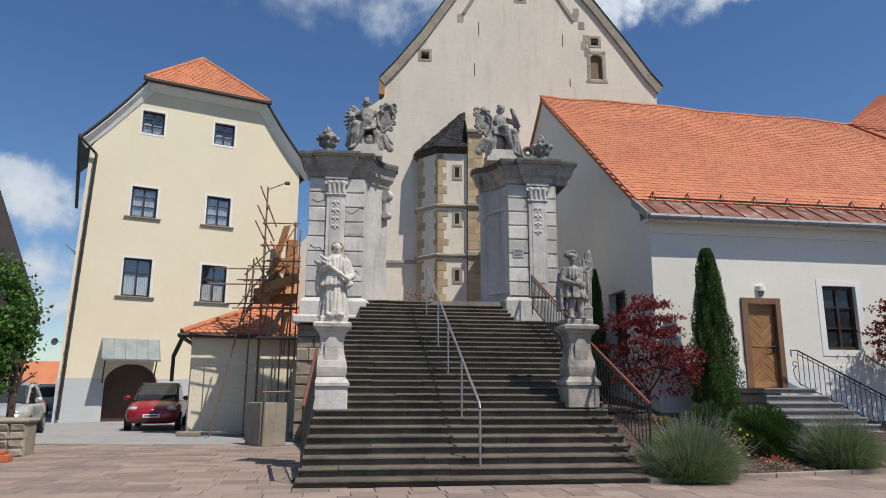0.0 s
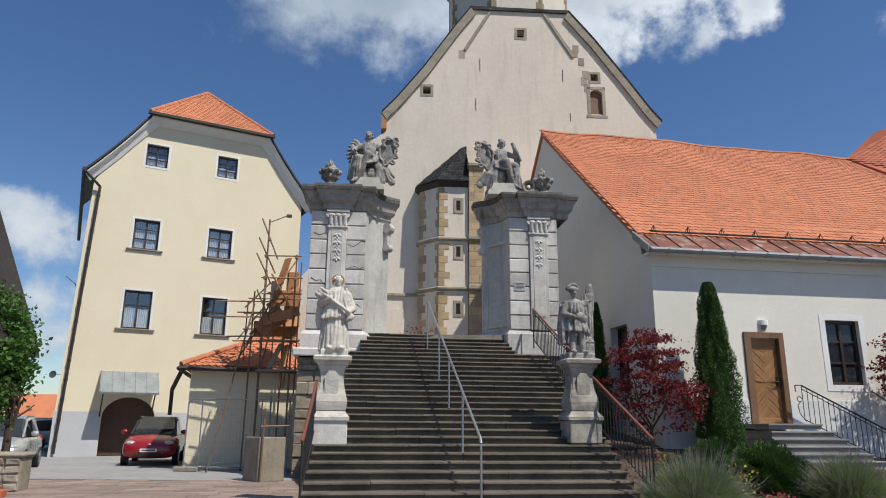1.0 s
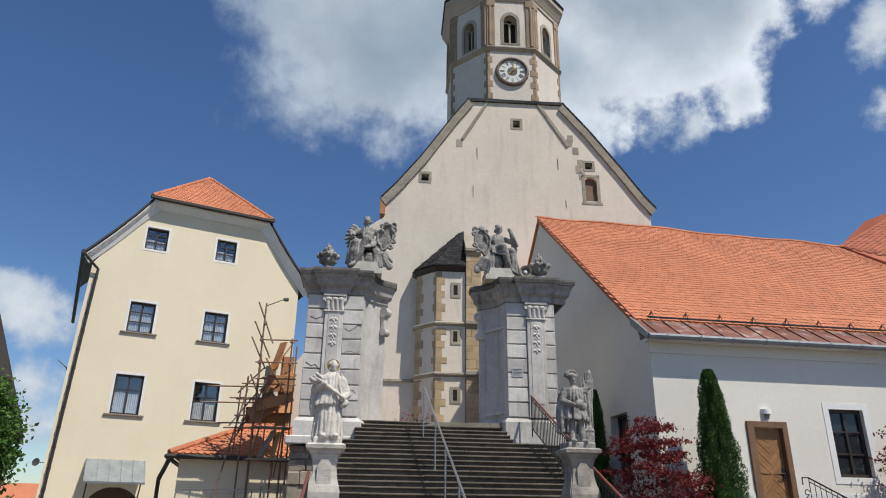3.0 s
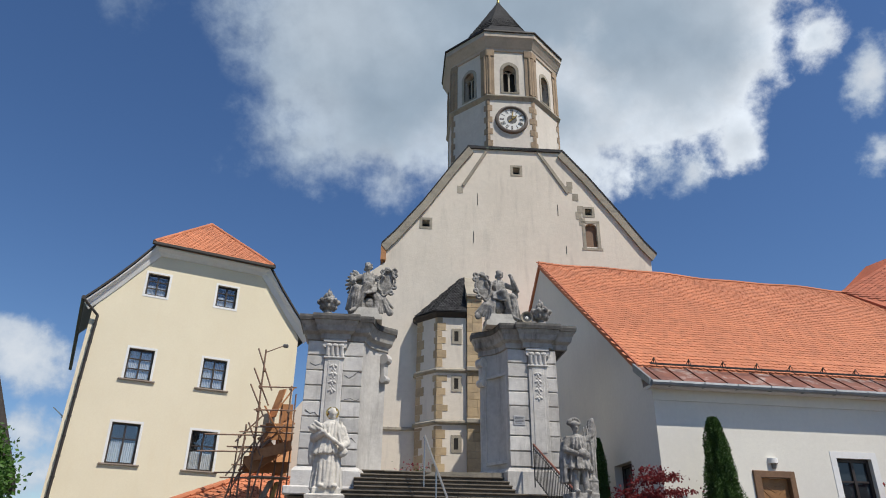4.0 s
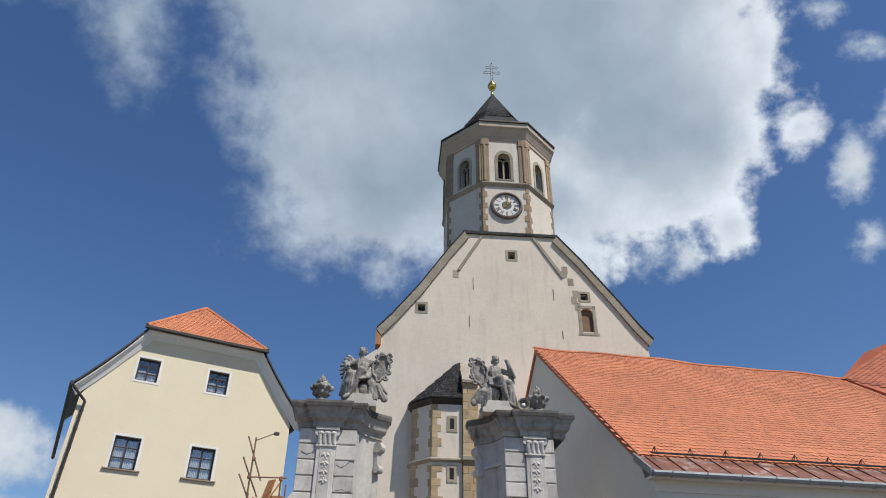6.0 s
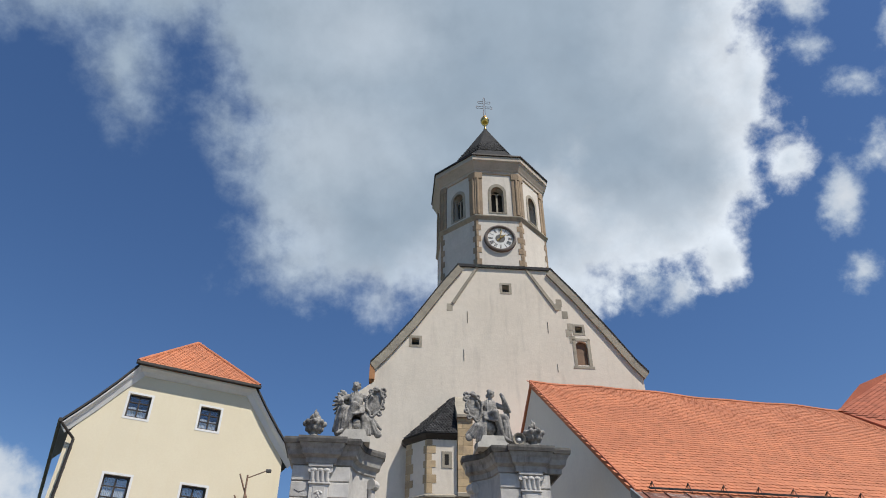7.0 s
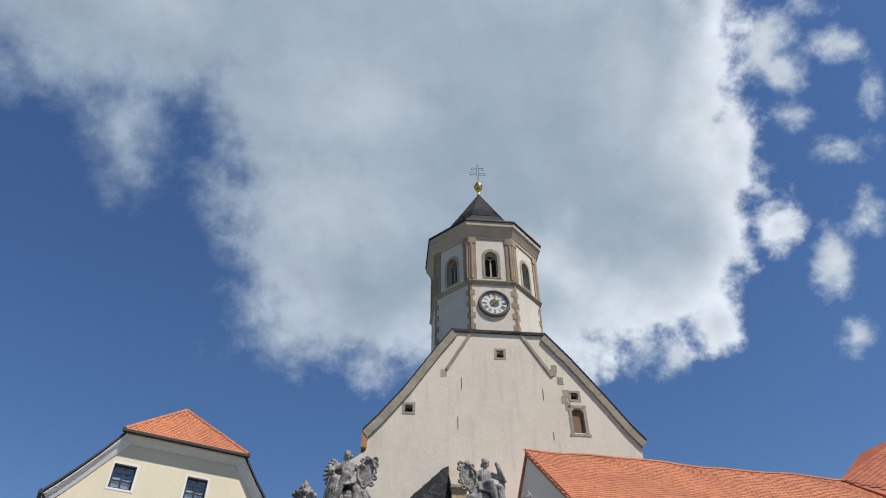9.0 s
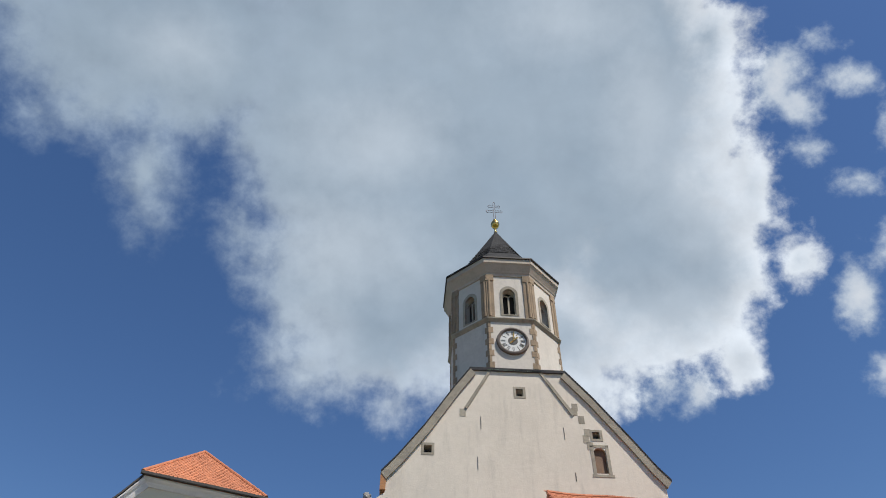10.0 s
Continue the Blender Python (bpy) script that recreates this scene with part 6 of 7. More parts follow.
# ---- stair rails ----
rail = thing("handrail", STAIR_M, "galvanised steel tube handrail up the middle of the stairs", "handrail")
path = [(0.14, 1.10), (0.22, 1.20), (7.55, 4.62), (7.8, 4.62)]
bm = bmesh.new()
for a, b in zip(path, path[1:]):
    tube(bm, (0.06, a[0], a[1]), (0.06, b[0], b[1]), 0.024, 10)
part("rail_tube", bm, M["steel"], rail, smooth=False)
for v in (0.14, 1.86, 3.55, 5.15, 7.55):
    i = int((v + 0.25) / RUN)
    z0 = FIRST + RISE * i
    z1 = 1.10 if v < 0.2 else 1.2 + (v - 0.22) * (4.62 - 1.2) / 7.33
    part("post", tube(bmesh.new(), (0.06, v, z0), (0.06, v, z1), 0.02, 8), M["steel"], rail)
    part("foot_plate", tube(bmesh.new(), (0.06, v, z0 - 0.004), (0.06, v, z0 + 0.012), 0.05, 12), M["steel"], rail)


def iron_rail(name, u0, v0, z0, u1, v1, z1, drop, n, label, top="red_rail"):
    t = thing("railing", STAIR_M, label, "railing", "stair railings")
    a, b = Vector((u0, v0, z0)), Vector((u1, v1, z1))
    bm = tube(bmesh.new(), a - (b - a).normalized() * 0.06, b, 0.026, 8)
    part("handrail", bm, M[top], t, "red-brown painted handrail")
    for k, d in (("top_bar", 0.10), ("bottom_bar", drop - 0.12)):
        part(k, tube(bmesh.new(), a - Vector((0, 0, d)), b - Vector((0, 0, d)), 0.013, 6), M["iron"], t)
    for i in range(n + 1):
        p = a.lerp(b, i / n)
        end = i in (0, n)
        part("post" if end else "baluster", tube(bmesh.new(), p - Vector((0, 0, drop + (0.12 if end else -0.08))), p, 0.017 if end else 0.009, 6), M["iron"], t)
    return t


iron_rail("railing", 2.80, 0.02, 1.20, 2.80, 2.60, 2.33, 0.95, 18, "black iron railing with red-brown handrail by the soldier statue")
iron_rail("railing", 3.02, 4.30, 2.95, 3.02, 7.65, 4.52, 0.98, 26, "black iron railing with red-brown handrail at the upper stairs")
iron_rail("railing", -2.66, 0.10, 1.15, -2.58, 2.02, 2.10, 0.95, 14, "black iron railing with red-brown handrail by the priest statue")

# ---- porch steps, lamp and details of the white wing ----
BARN_M = pose(5.14, 16.5, 0, 0, 0, 9)
porch = thing("porch_steps", BARN_M, "grey granite porch steps before the timber door", "steps")
for k in range(8):
    part("step", cube(2.15 + 0.05 * k, 3.47 + 0.31 * k, WALL_Y - 1.25, WALL_Y - 0.03, 1.28 - 0.165 * k, 1.45 - 0.165 * k, 0.006) if k else cube(2.15, 3.47, WALL_Y - 1.25, WALL_Y - 0.03, 1.33, 1.45, 0.006), M["granite"], porch)
    part("slab", cube(2.13 + 0.05 * k, 3.50 + 0.31 * k, WALL_Y - 1.29, WALL_Y - 0.03, 1.415 - 0.165 * k, 1.455 - 0.165 * k, 0.006), M["granite"], porch)
prail = thing("porch_railing", BARN_M, "thin black wrought iron railing on the porch steps", "railing")
a, b = Vector((3.75, 0.1, 2.38)), Vector((6.9, 0.1, 0.87))
for d, r in ((0, 0.02), (0.09, 0.011), (0.82, 0.013)):
    part("bar", tube(bmesh.new(), a - Vector((0, 0, d)), b - Vector((0, 0, d)), r, 7), M["iron"], prail)
for i in range(24):
    p = a.lerp(b, i / 23)
    part("baluster", tube(bmesh.new(), p - Vector((0, 0, 0.84)), p - Vector((0, 0, 0.02)), 0.009, 6), M["iron"], prail)
bm = bmesh.new()
pts = [(3.75, 0.1, 2.38), (3.58, 0.1, 2.38), (3.58, 0.1, 2.22)]
wire(bm, pts, 0.014)
pts = [(3.66 + 0.06 * math.cos(t * 0.5), 0.1, 2.05 + 0.06 * math.sin(t * 0.5)) for t in range(12)] + [(3.6, 0.1, 1.9), (3.64, 0.1, 1.7), (3.78, 0.1, 1.52)]
wire(bm, pts, 0.011)
part("scroll", bm, M["iron"], prail, "curled iron scroll")
# diagonal boards of the door
x0, x1, z0, z1 = door_rect
bm = bmesh.new()
xc, zc = (x0 + x1) / 2, (z0 + z1) / 2 - 0.05
for sx in (-1, 1):
    for sz in (-1, 1):
        k = 0
        while k * 0.13 < 1.6:
            d0 = 0.04 + 0.13 * k
            half = (x1 - x0) / 2 - 0.08
            hgt = (z1 - z0) / 2 - 0.12
            # boards form diamonds round the middle of the door
            poly = [(t, min(max(d0 - t, 0.0), hgt)) for t in (0, half)] + [(t, min(max(d0 + 0.122 - t, 0.0), hgt)) for t in (half, 0)]
            area = abs(sum(poly[i - 1][0] * poly[i][1] - poly[i][0] * poly[i - 1][1] for i in range(4))) / 2
            if area > 0.003:
                q = [(xc + sx * (half - t), zc + sz * h) for t, h in poly]
                q2 = []
                for p in q:
                    if not q2 or (abs(p[0] - q2[-1][0]) + abs(p[1] - q2[-1][1])) > 1e-4:
                        q2.append(p)
                if len(q2) > 2 and (abs(q2[0][0] - q2[-1][0]) + abs(q2[0][1] - q2[-1][1])) < 1e-4:
                    q2.pop()
                if len(q2) > 2:
                    b2 = prism(bmesh.new(), q2, WALL_Y + 0.078 + 0.006 * (k % 2), WALL_Y + 0.11)
                    part("board", b2, M["wood"], door)
            k += 1
part("bottom_rail", cube(x0 + 0.03, x1 - 0.03, WALL_Y + 0.06, WALL_Y + 0.11, z0 + 0.01, z0 + 0.13, 0.006), M["wood"], door)
bm = bmesh.new()
tube(bm, (x1 - 0.1, WALL_Y + 0.08, z0 + 1.02), (x1 - 0.1, WALL_Y - 0.0, z0 + 1.02), 0.02)
tube(bm, (x1 - 0.1, WALL_Y + 0.0, z0 + 1.02), (x1 - 0.22, WALL_Y + 0.0, z0 + 1.02), 0.014)
box(bm, x1 - 0.13, x1 - 0.07, WALL_Y + 0.05, WALL_Y + 0.085, z0 + 0.9, z0 + 1.16, 0.005)
part("door_handle", bm, M["iron"], door)
lamp = thing("wall_lamp", BARN_M @ pose(3.13, WALL_Y, 3.88), "small white half-round lamp over the door", "wall lamp")
bm = bmesh.new()
prism(bm, [(0.13 * math.cos(math.pi * k / 12), -0.12 * math.sin(math.pi * k / 12)) for k in range(13)], 0.02, 0.14, "z")
part("shade", bm, M["white"], lamp)
part("bracket", cube(-0.05, 0.05, -0.05, 0.0, -0.1, 0.03, 0.005), M["concrete"], lamp)
# snow hooks and rods above the eave
for k in range(16):
    bm = bmesh.new()
    x = 0.55 + 0.98 * k
    wire(bm, [(x - 0.04, 1.0, 6.42), (x, 0.86, 6.56), (x + 0.04, 1.0, 6.42)], 0.012)
    wire(bm, [(x, 0.86, 6.56), (x, 0.72, 6.28)], 0.010)
    part("snow_guard", bm, M["iron"], barn)
for d in (0.0, 0.09):
    part("snow_rod", tube(bmesh.new(), (0.4, 0.84 - d, 6.40 - d * 0.6), (18, 0.84 - d, 6.40 - d * 0.6), 0.014, 6), M["iron"], barn)
for k in range(24):
    bm = bmesh.new()
    prism(bm, [(0.14, 5.755), (1.0, 6.325), (1.0, 6.362), (0.14, 5.785)], 0.6 * k + 0.3, 0.6 * k + 0.32, "x")
    part("sheet_seam", bm, M["rust"], barn)
for k in range(14):
    bm = bmesh.new()
    wire(bm, [(0.5 + 0.9 * k, 0.0, 5.72), (0.5 + 0.9 * k, 0.07, 5.60), (0.5 + 0.9 * k, 0.20, 5.62)], 0.012)
    part("gutter_bracket", bm, M["zinc"], barn)

# the lowest rows of roof tiles, piece by piece
probe = tile_field("tile", (0, 0, 0), (1, 0, 0), upb, lambda a, b: True, M["tile_piece"], barn, b1=0.1, a1=0.1)
tile_me = probe.data
bpy.data.objects.remove(probe)
vb = upb.normalized()
rt = random.Random(17)
for row in range(5):
    a = -0.095 if row % 2 else 0.0
    while a + 0.095 < 9.0:
        ob = new("tile", tile_me)
        ob.parent = barn
        ob.location = Vector((0.12 + a, 1.0, 6.35)) + vb * (0.21 * row + rt.uniform(-0.006, 0.006)) + Vector((0, 0, rt.uniform(0, 0.008)))
        a += 0.19

# ---- annex between house and gate ----
ANNEX_M = pose(-7.9, 21.6, 0, 0, 0, 15)
annex = thing("annex", ANNEX_M, "low cream annex with a red hipped tile roof", "annex")
part("wall", cube(0.0, 3.9, 0.0, 4.5, -0.2, 2.98), M["house"], annex)
ridge_p = Vector((2.45, 1.75, 4.35))
bm = bmesh.new()
e = [Vector((-0.28, -0.32, 3.06)), Vector((4.0, -0.32, 3.06)), Vector((4.0, 1.75, 4.35)), ridge_p, Vector((-0.28, 4.6, 3.06)), Vector((4.0, 4.6, 3.06))]
q = [bm.verts.new(p) for p in e]
bm.faces.new((q[0], q[1], q[2], q[3]))
bm.faces.new((q[0], q[3], q[4]))
bm.faces.new((q[3], q[2], q[5], q[4]))
bm.faces.new((q[0], q[4], q[5], q[1]))
part("roof", bm, M["tile"], annex, "red clay tile hipped roof")
upv = Vector((0, 2.07, 1.29))
Lf = upv.length
tile_field("roof_tiles", e[0] + Vector((0, -0.02, 0.02)), (1, 0, 0), upv, lambda a, b: a > 2.73 * b / Lf - 0.05, M["tile"], annex, b1=Lf, a1=4.2, w=0.2, gap=0.2, tail=0.09)
bm = bmesh.new()
for k in range(9):
    tube(bm, e[0].lerp(ridge_p, k / 9) + Vector((0, 0, 0.04)), e[0].lerp(ridge_p, (k + 1.02) / 9) + Vector((0, 0, 0.07)), 0.11, 8, 0.09)
part("hip_tiles", bm, M["tile"], annex)
bm = bmesh.new()
tube(bm, (-0.34, -0.4, 3.0), (4.0, -0.4, 2.98), 0.07)
tube(bm, (-0.34, -0.4, 2.99), (-0.34, 4.5, 2.99), 0.07)
gut = part("gutter", bm, M["dark_metal"], annex)
bm = bmesh.new()
tube(bm, (-0.36, 0.6, 2.95), (-0.62, 1.0, 2.4), 0.07)
tube(bm, (-0.62, 1.0, 2.4), (-0.62, 1.0, 1.6), 0.06)
part("downpipe", bm, M["dark_metal"], annex)
court = tagged(part("courtyard_wall", prism(bmesh.new(), [(-2.2, 0.0), (0.4, 0.0), (0.4, 7.6), (-0.4, 7.3), (-1.0, 6.5), (-2.2, 5.2)], 0.0, 0.5), M["church"]), "pale old rendered courtyard wall with sloping top", "wall", kind="structure")
court.matrix_world = pose(-4.1, 24.0, 0, 0, 0, 6)

# ---- scaffold ----
SC_M = pose(-6.2, 20.5, 0, 0, 0, 10)
scaf = thing("scaffold", SC_M, "rusty steel tube scaffold with loose boards on the annex", "scaffold")


def pole(a, b, r=0.026, mat="scaffold"):
    part("pole", tube(bmesh.new(), a, b, r, 8), M[mat], scaf)


for u, y, z in ((0.66, 0.0, 7.6), (1.56, 0.0, 6.5), (0.58, 1.1, 6.2), (1.5, 1.1, 5.9), (0.30, 0.6, 5.4), (1.22, 1.3, 5.4)):
    pole((u, y, 0.0), (u + 0.03, y, z))
for z, a, b, y in ((6.42, 0.6, 1.75, -0.03), (5.72, 0.55, 1.8, -0.03), (5.22, 0.6, 1.8, -0.03), (4.96, -0.76, 0.85, 0.03), (4.48, -0.9, 0.75, 0.03), (3.76, -0.15, 1.8, -0.03), (4.2, 0.05, 0.9, 0.6), (4.75, 0.0, 1.5, 1.0), (3.95, -0.4, 0.6, 0.5), (2.86, 0.5, 1.7, -0.03), (5.45, 0.7, 1.7, 1.0)):
    pole((a, y, z), (b, y, z + 0.03), 0.022)
for a, b in (((0.46, 0.0, 7.62), (1.0, 0.1, 6.35)), ((0.40, 0.0, 7.0), (0.95, 0.15, 5.9)), ((0.36, 0.0, 6.5), (0.85, 0.1, 5.55)), ((0.45, 0.0, 5.35), (0.95, 0.1, 4.3)), ((-0.54, -0.25, 0.02), (0.42, -0.03, 4.9)), ((0.05, 0.8, 4.9), (0.75, 0.8, 5.7)), ((0.2, 0.4, 3.7), (0.95, 0.4, 5.2)), ((0.72, -0.06, 2.9), (0.98, -0.06, 4.4)), ((1.4, 0.1, 2.4), (1.62, 0.05, 4.6))):
    pole(a, b, 0.024)
for u, y, z in ((0.66, 0.0, 6.42), (0.66, 0.0, 5.72), (0.66, 0.0, 4.96), (0.66, 0.0, 3.76), (1.57, 0.0, 5.72), (1.57, 0.0, 3.76), (1.57, 0.0, 6.42), (0.66, 0.0, 2.86), (0.72, 0.0, 6.95)):
    part("coupler", cube(u - 0.045, u + 0.045, y - 0.06, y + 0.05, z - 0.05, z + 0.05, 0.012), M["scaffold"], scaf)
pole((0.68, 0.0, 7.5), (1.22, -0.05, 7.74), 0.016)
part("camera_head", cube(1.2, 1.36, -0.12, -0.02, 7.68, 7.78, 0.02), M["black_soft"], scaf, "small dark camera on the pole arm")


def board(p, q, w, mat, tilt=0.0):
    p, q = Vector(p), Vector(q)
    d = q - p
    bm = cube(-w / 2, w / 2, -0.02, 0.02, 0, d.length, 0.004)
    m = Matrix.Translation(p) @ d.to_track_quat("Z", "Y").to_matrix().to_4x4() @ Matrix.Rotation(radians(tilt), 4, "Z")
    bmesh.ops.transform(bm, matrix=m, verts=bm.verts)
    part("plank", bm, M[mat], scaf)


for p, q, w, mt, tl in (((1.10, 0.15, 5.55), (1.32, 0.35, 6.45), 0.32, "plank", 0), ((0.85, 0.1, 5.88), (1.5, 0.3, 4.85), 0.34, "plank", 20), ((0.7, 0.1, 4.4), (1.75, 0.1, 4.75), 0.3, "plank", 80), ((0.55, 0.2, 4.1), (1.3, 0.5, 4.7), 0.5, "plank", 70), ((0.7, 0.0, 3.80), (1.7, 0.0, 3.79), 0.4, "plank_grey", 0), ((0.6, -0.1, 2.89), (1.75, -0.1, 2.9), 0.35, "plank_grey", 0), ((0.95, 0.1, 2.95), (1.28, 0.25, 3.75), 0.4, "plank_grey", 0), ((1.3, 0.1, 2.95), (1.45, 0.2, 3.7), 0.2, "board_yellow", 0), ((-0.1, 0.8, 3.9), (0.6, 0.8, 4.9), 0.4, "plank_grey", 10)):
    board(p, q, w, mt, tl)

for p, q, w, mt, tl in (((1.15, 0.5, 5.75), (1.62, 0.6, 6.55), 0.42, "plank", 0), ((0.9, 0.7, 5.22), (1.75, 0.7, 5.24), 0.5, "plank", 90), ((0.75, 0.8, 4.95), (1.7, 0.9, 5.6), 0.45, "plank", 30),
                        ((0.5, 0.9, 4.55), (1.75, 0.9, 4.60), 0.6, "plank", 60), ((0.35, 0.9, 4.25), (1.7, 0.9, 4.30), 0.5, "plank", 90), ((0.9, 1.2, 4.3), (0.95, 1.25, 5.9), 0.5, "plank_grey", 0), ((1.45, 1.2, 4.0), (1.45, 1.25, 6.2), 0.4, "plank", 0)):
    board(p, q, w, mt, tl)
for a, b in (((1.72, 0.2, 2.2), (1.74, 0.2, 6.3)), ((1.30, 0.7, 2.4), (1.33, 0.7, 6.1)), ((0.95, 0.9, 3.0), (0.98, 0.9, 5.9)), ((0.1, 0.9, 3.2), (0.12, 0.9, 5.1)), ((-0.15, 0.6, 4.72), (1.2, 0.6, 4.75)), ((0.2, 0.2, 5.1), (1.8, 0.2, 5.12)), ((0.3, 0.3, 4.0), (1.5, 0.4, 5.4)), ((0.0, 0.5, 3.3), (0.9, 0.6, 4.9))):
    pole(a, b, 0.022)

# ---- fence, concrete bin ----
fence = thing("site_fence", pose(-7.62, 20.9, 0, 0, 0, -1), "galvanised wire mesh site fence panel standing on blocks", "fence")
W_, H_ = 3.5, 2.06
bm = bmesh.new()
wire(bm, [(0, 0, 0.12), (0, 0, H_ - 0.12), (0.12, 0, H_), (W_ - 0.12, 0, H_), (W_, 0, H_ - 0.12), (W_, 0, 0.12), (0, 0, 0.12)], 0.021)
part("frame", bm, M["steel"], fence)
for x in (0.42, 2.2):
    part("upright", tube(bmesh.new(), (x, 0, 0.1), (x, 0, H_), 0.018, 8), M["steel"], fence)
bm = bmesh.new()
for k in range(33):
    tube(bm, (0.1 * k + 0.1, 0, 0.12), (0.1 * k + 0.1, 0, H_), 0.0022, 3)
for k in range(10):
    tube(bm, (0, 0, 0.25 + 0.19 * k), (W_, 0, 0.25 + 0.19 * k), 0.0022, 3)
part("mesh_wire", bm, M["steel"], fence)
for x in (0.1, 3.4):
    part("foot_block", cube(x - 0.35, x + 0.35, -0.13, 0.13, 0.0, 0.13, 0.02), M["concrete"], fence)
for x in (2.62, 3.18):
    part("tube_post", tube(bmesh.new(), (x, -0.6, 0.0), (x, -0.6, 2.15), 0.022, 8), M["steel"], fence)
binn = thing("concrete_trough", pose(-4.42, 17.85, 0, 0, 0, 42), "stained hollow concrete trough standing on end", "trough")
for x0_, x1_, y0_, y1_ in ((-0.42, 0.30, -0.36, -0.27), (-0.42, 0.30, 0.33, 0.42), (-0.42, -0.33, -0.27, 0.33), (0.21, 0.30, -0.27, 0.33)):
    bm = cube(x0_, x1_, y0_, y1_, -0.01, 1.04, 0.015)
    bmesh.ops.subdivide_edges(bm, edges=bm.edges[:], cuts=2)
    for v in bm.verts:
        if v.co.z > 0.98:
            v.co.z += 0.02 * noise.noise(v.co * 5)
    part("side_wall", bm, M["concrete"], binn)
for a_, b_ in (((-0.45, -0.42, 1.30), (0.35, -0.42, 1.32)), ((-0.38, -0.42, 0.0), (-0.36, -0.42, 1.5))):
    part("leaning_tube", tube(bmesh.new(), a_, b_, 0.022, 8), M["scaffold"], binn)

# ---- cars ----


def loft(bm, sections):
    loops = [[bm.verts.new(p) for p in s] for s in sections]
    n = len(loops[0])
    for a, b in zip(loops, loops[1:]):
        for k in range(n):
            bm.faces.new((a[k], a[(k + 1) % n], b[(k + 1) % n], b[k]))
    bm.faces.new(loops[0][::-1])
    bm.faces.new(loops[-1])
    return bm


def body_ring(y, hw, z0, z1, crown=0.04):
    pts = []
    for k in range(20):
        a = 2 * math.pi * k / 20
        c, s = math.cos(a), math.sin(a)
        x = hw * math.copysign(abs(c) ** 0.45, c)
        z = (z0 + z1) / 2 + (z1 - z0) / 2 * math.copysign(abs(s) ** 0.55, s)
        pts.append((x, y, z))
    return pts


def car(m, paint, label, roof=None, tall=1.55):
    t = thing("car", m, label, "car", "parked cars")
    k = tall / 1.55
    secs = [body_ring(0.0, 0.62, 0.34, 0.62), body_ring(0.08, 0.76, 0.26, 0.74), body_ring(0.3, 0.83, 0.22, 0.84 * k), body_ring(0.9, 0.86, 0.22, 0.96 * k), body_ring(1.3, 0.87, 0.22, 1.0 * k), body_ring(2.6, 0.87, 0.22, 1.0 * k), body_ring(3.6, 0.85, 0.24, 1.0 * k), body_ring(3.95, 0.8, 0.28, 0.95 * k), body_ring(4.08, 0.7, 0.36, 0.8)]
    part("body", loft(bmesh.new(), secs), paint, t, smooth=True)
    gh = [(0.95, 0.70, 0.68, 0.94, 0.98), (1.2, 0.74, 0.70, 0.94, 1.14), (1.75, 0.76, 0.62, 0.94, 1.46), (2.3, 0.77, 0.63, 0.94, 1.54), (3.3, 0.76, 0.60, 0.94, 1.50), (3.85, 0.72, 0.55, 0.94, 1.30), (4.0, 0.68, 0.55, 0.94, 1.05)]
    rings = []
    for y, a, b, z0, z1 in gh:
        z0, z1 = z0 * k, z1 * k
        rings.append([(-a, y, z0), (-b - 0.02, y, z1 - 0.09), (-b + 0.10, y, z1), (b - 0.10, y, z1), (b + 0.02, y, z1 - 0.09), (a, y, z0)])
    part("glasshouse", loft(bmesh.new(), rings), M["glass"], t, "dark tinted windows", smooth=False)
    rr = [[(x * 1.01, y, z + 0.008) for x, y, z in (r[1], r[2], r[3], r[4])] + [(r[4][0], r[4][1], r[4][2] - 0.03), (r[1][0], r[1][1], r[1][2] - 0.03)] for r in rings[2:6]]
    part("roof", loft(bmesh.new(), rr), roof or paint, t, smooth=False)
    for s in (-1, 1):
        bm = bmesh.new()
        for (y0, a0, b0, z0, z1), (y1, a1, b1, w0, w1) in (((gh[0], gh[2])),):
            tube(bm, (s * a0, y0, z0 * k), (s * (b1 + 0.0), y1, (w1 - 0.05) * k), 0.035, 6)
        part("pillar", bm, roof or paint, t)
        bm = bmesh.new()
        ell(bm, (s * 0.58, 0.20, 0.70 * k), (0.17, 0.16, 0.085), (0, 0, s * 22))
        part("headlight", bm, M["lamp_glass"], t, "clear glass headlight", smooth=True)
        bm = bmesh.new()
        ell(bm, (s * 0.95, 1.25, 1.04 * k), (0.11, 0.07, 0.08))
        part("wing_mirror", bm, paint, t, smooth=True)
        bm = bmesh.new()
        ell(bm, (s * 0.60, 0.10, 0.46), (0.07, 0.06, 0.05))
        part("fog_lamp", bm, M["lamp_glass"], t)
        bm = bmesh.new()
        ell(bm, (s * 0.70, 3.97, 0.82 * k), (0.10, 0.10, 0.15))
        part("tail_light", bm, M["tail_red"], t, "red tail light")
        for y in (0.78, 3.25):
            wheel = part("wheel", tube(bmesh.new(), (s * 0.70, y, 0.31), (s * 0.88, y, 0.31), 0.31, 22), M["black"], t)
            part("rim", tube(bmesh.new(), (s * 0.86, y, 0.31), (s * 0.89, y, 0.31), 0.2, 14), M["steel"], wheel)
    part("grille", cube(-0.42, 0.42, -0.01, 0.12, 0.30, 0.42, 0.02), M["black"], t)
    part("upper_grille", cube(-0.40, 0.40, 0.02, 0.14, 0.55, 0.63, 0.02), M["black_soft"], t)
    plate = part("number_plate", cube(-0.26, 0.26, -0.03, 0.02, 0.44, 0.55, 0.004), M["white"], t, "white number plate")
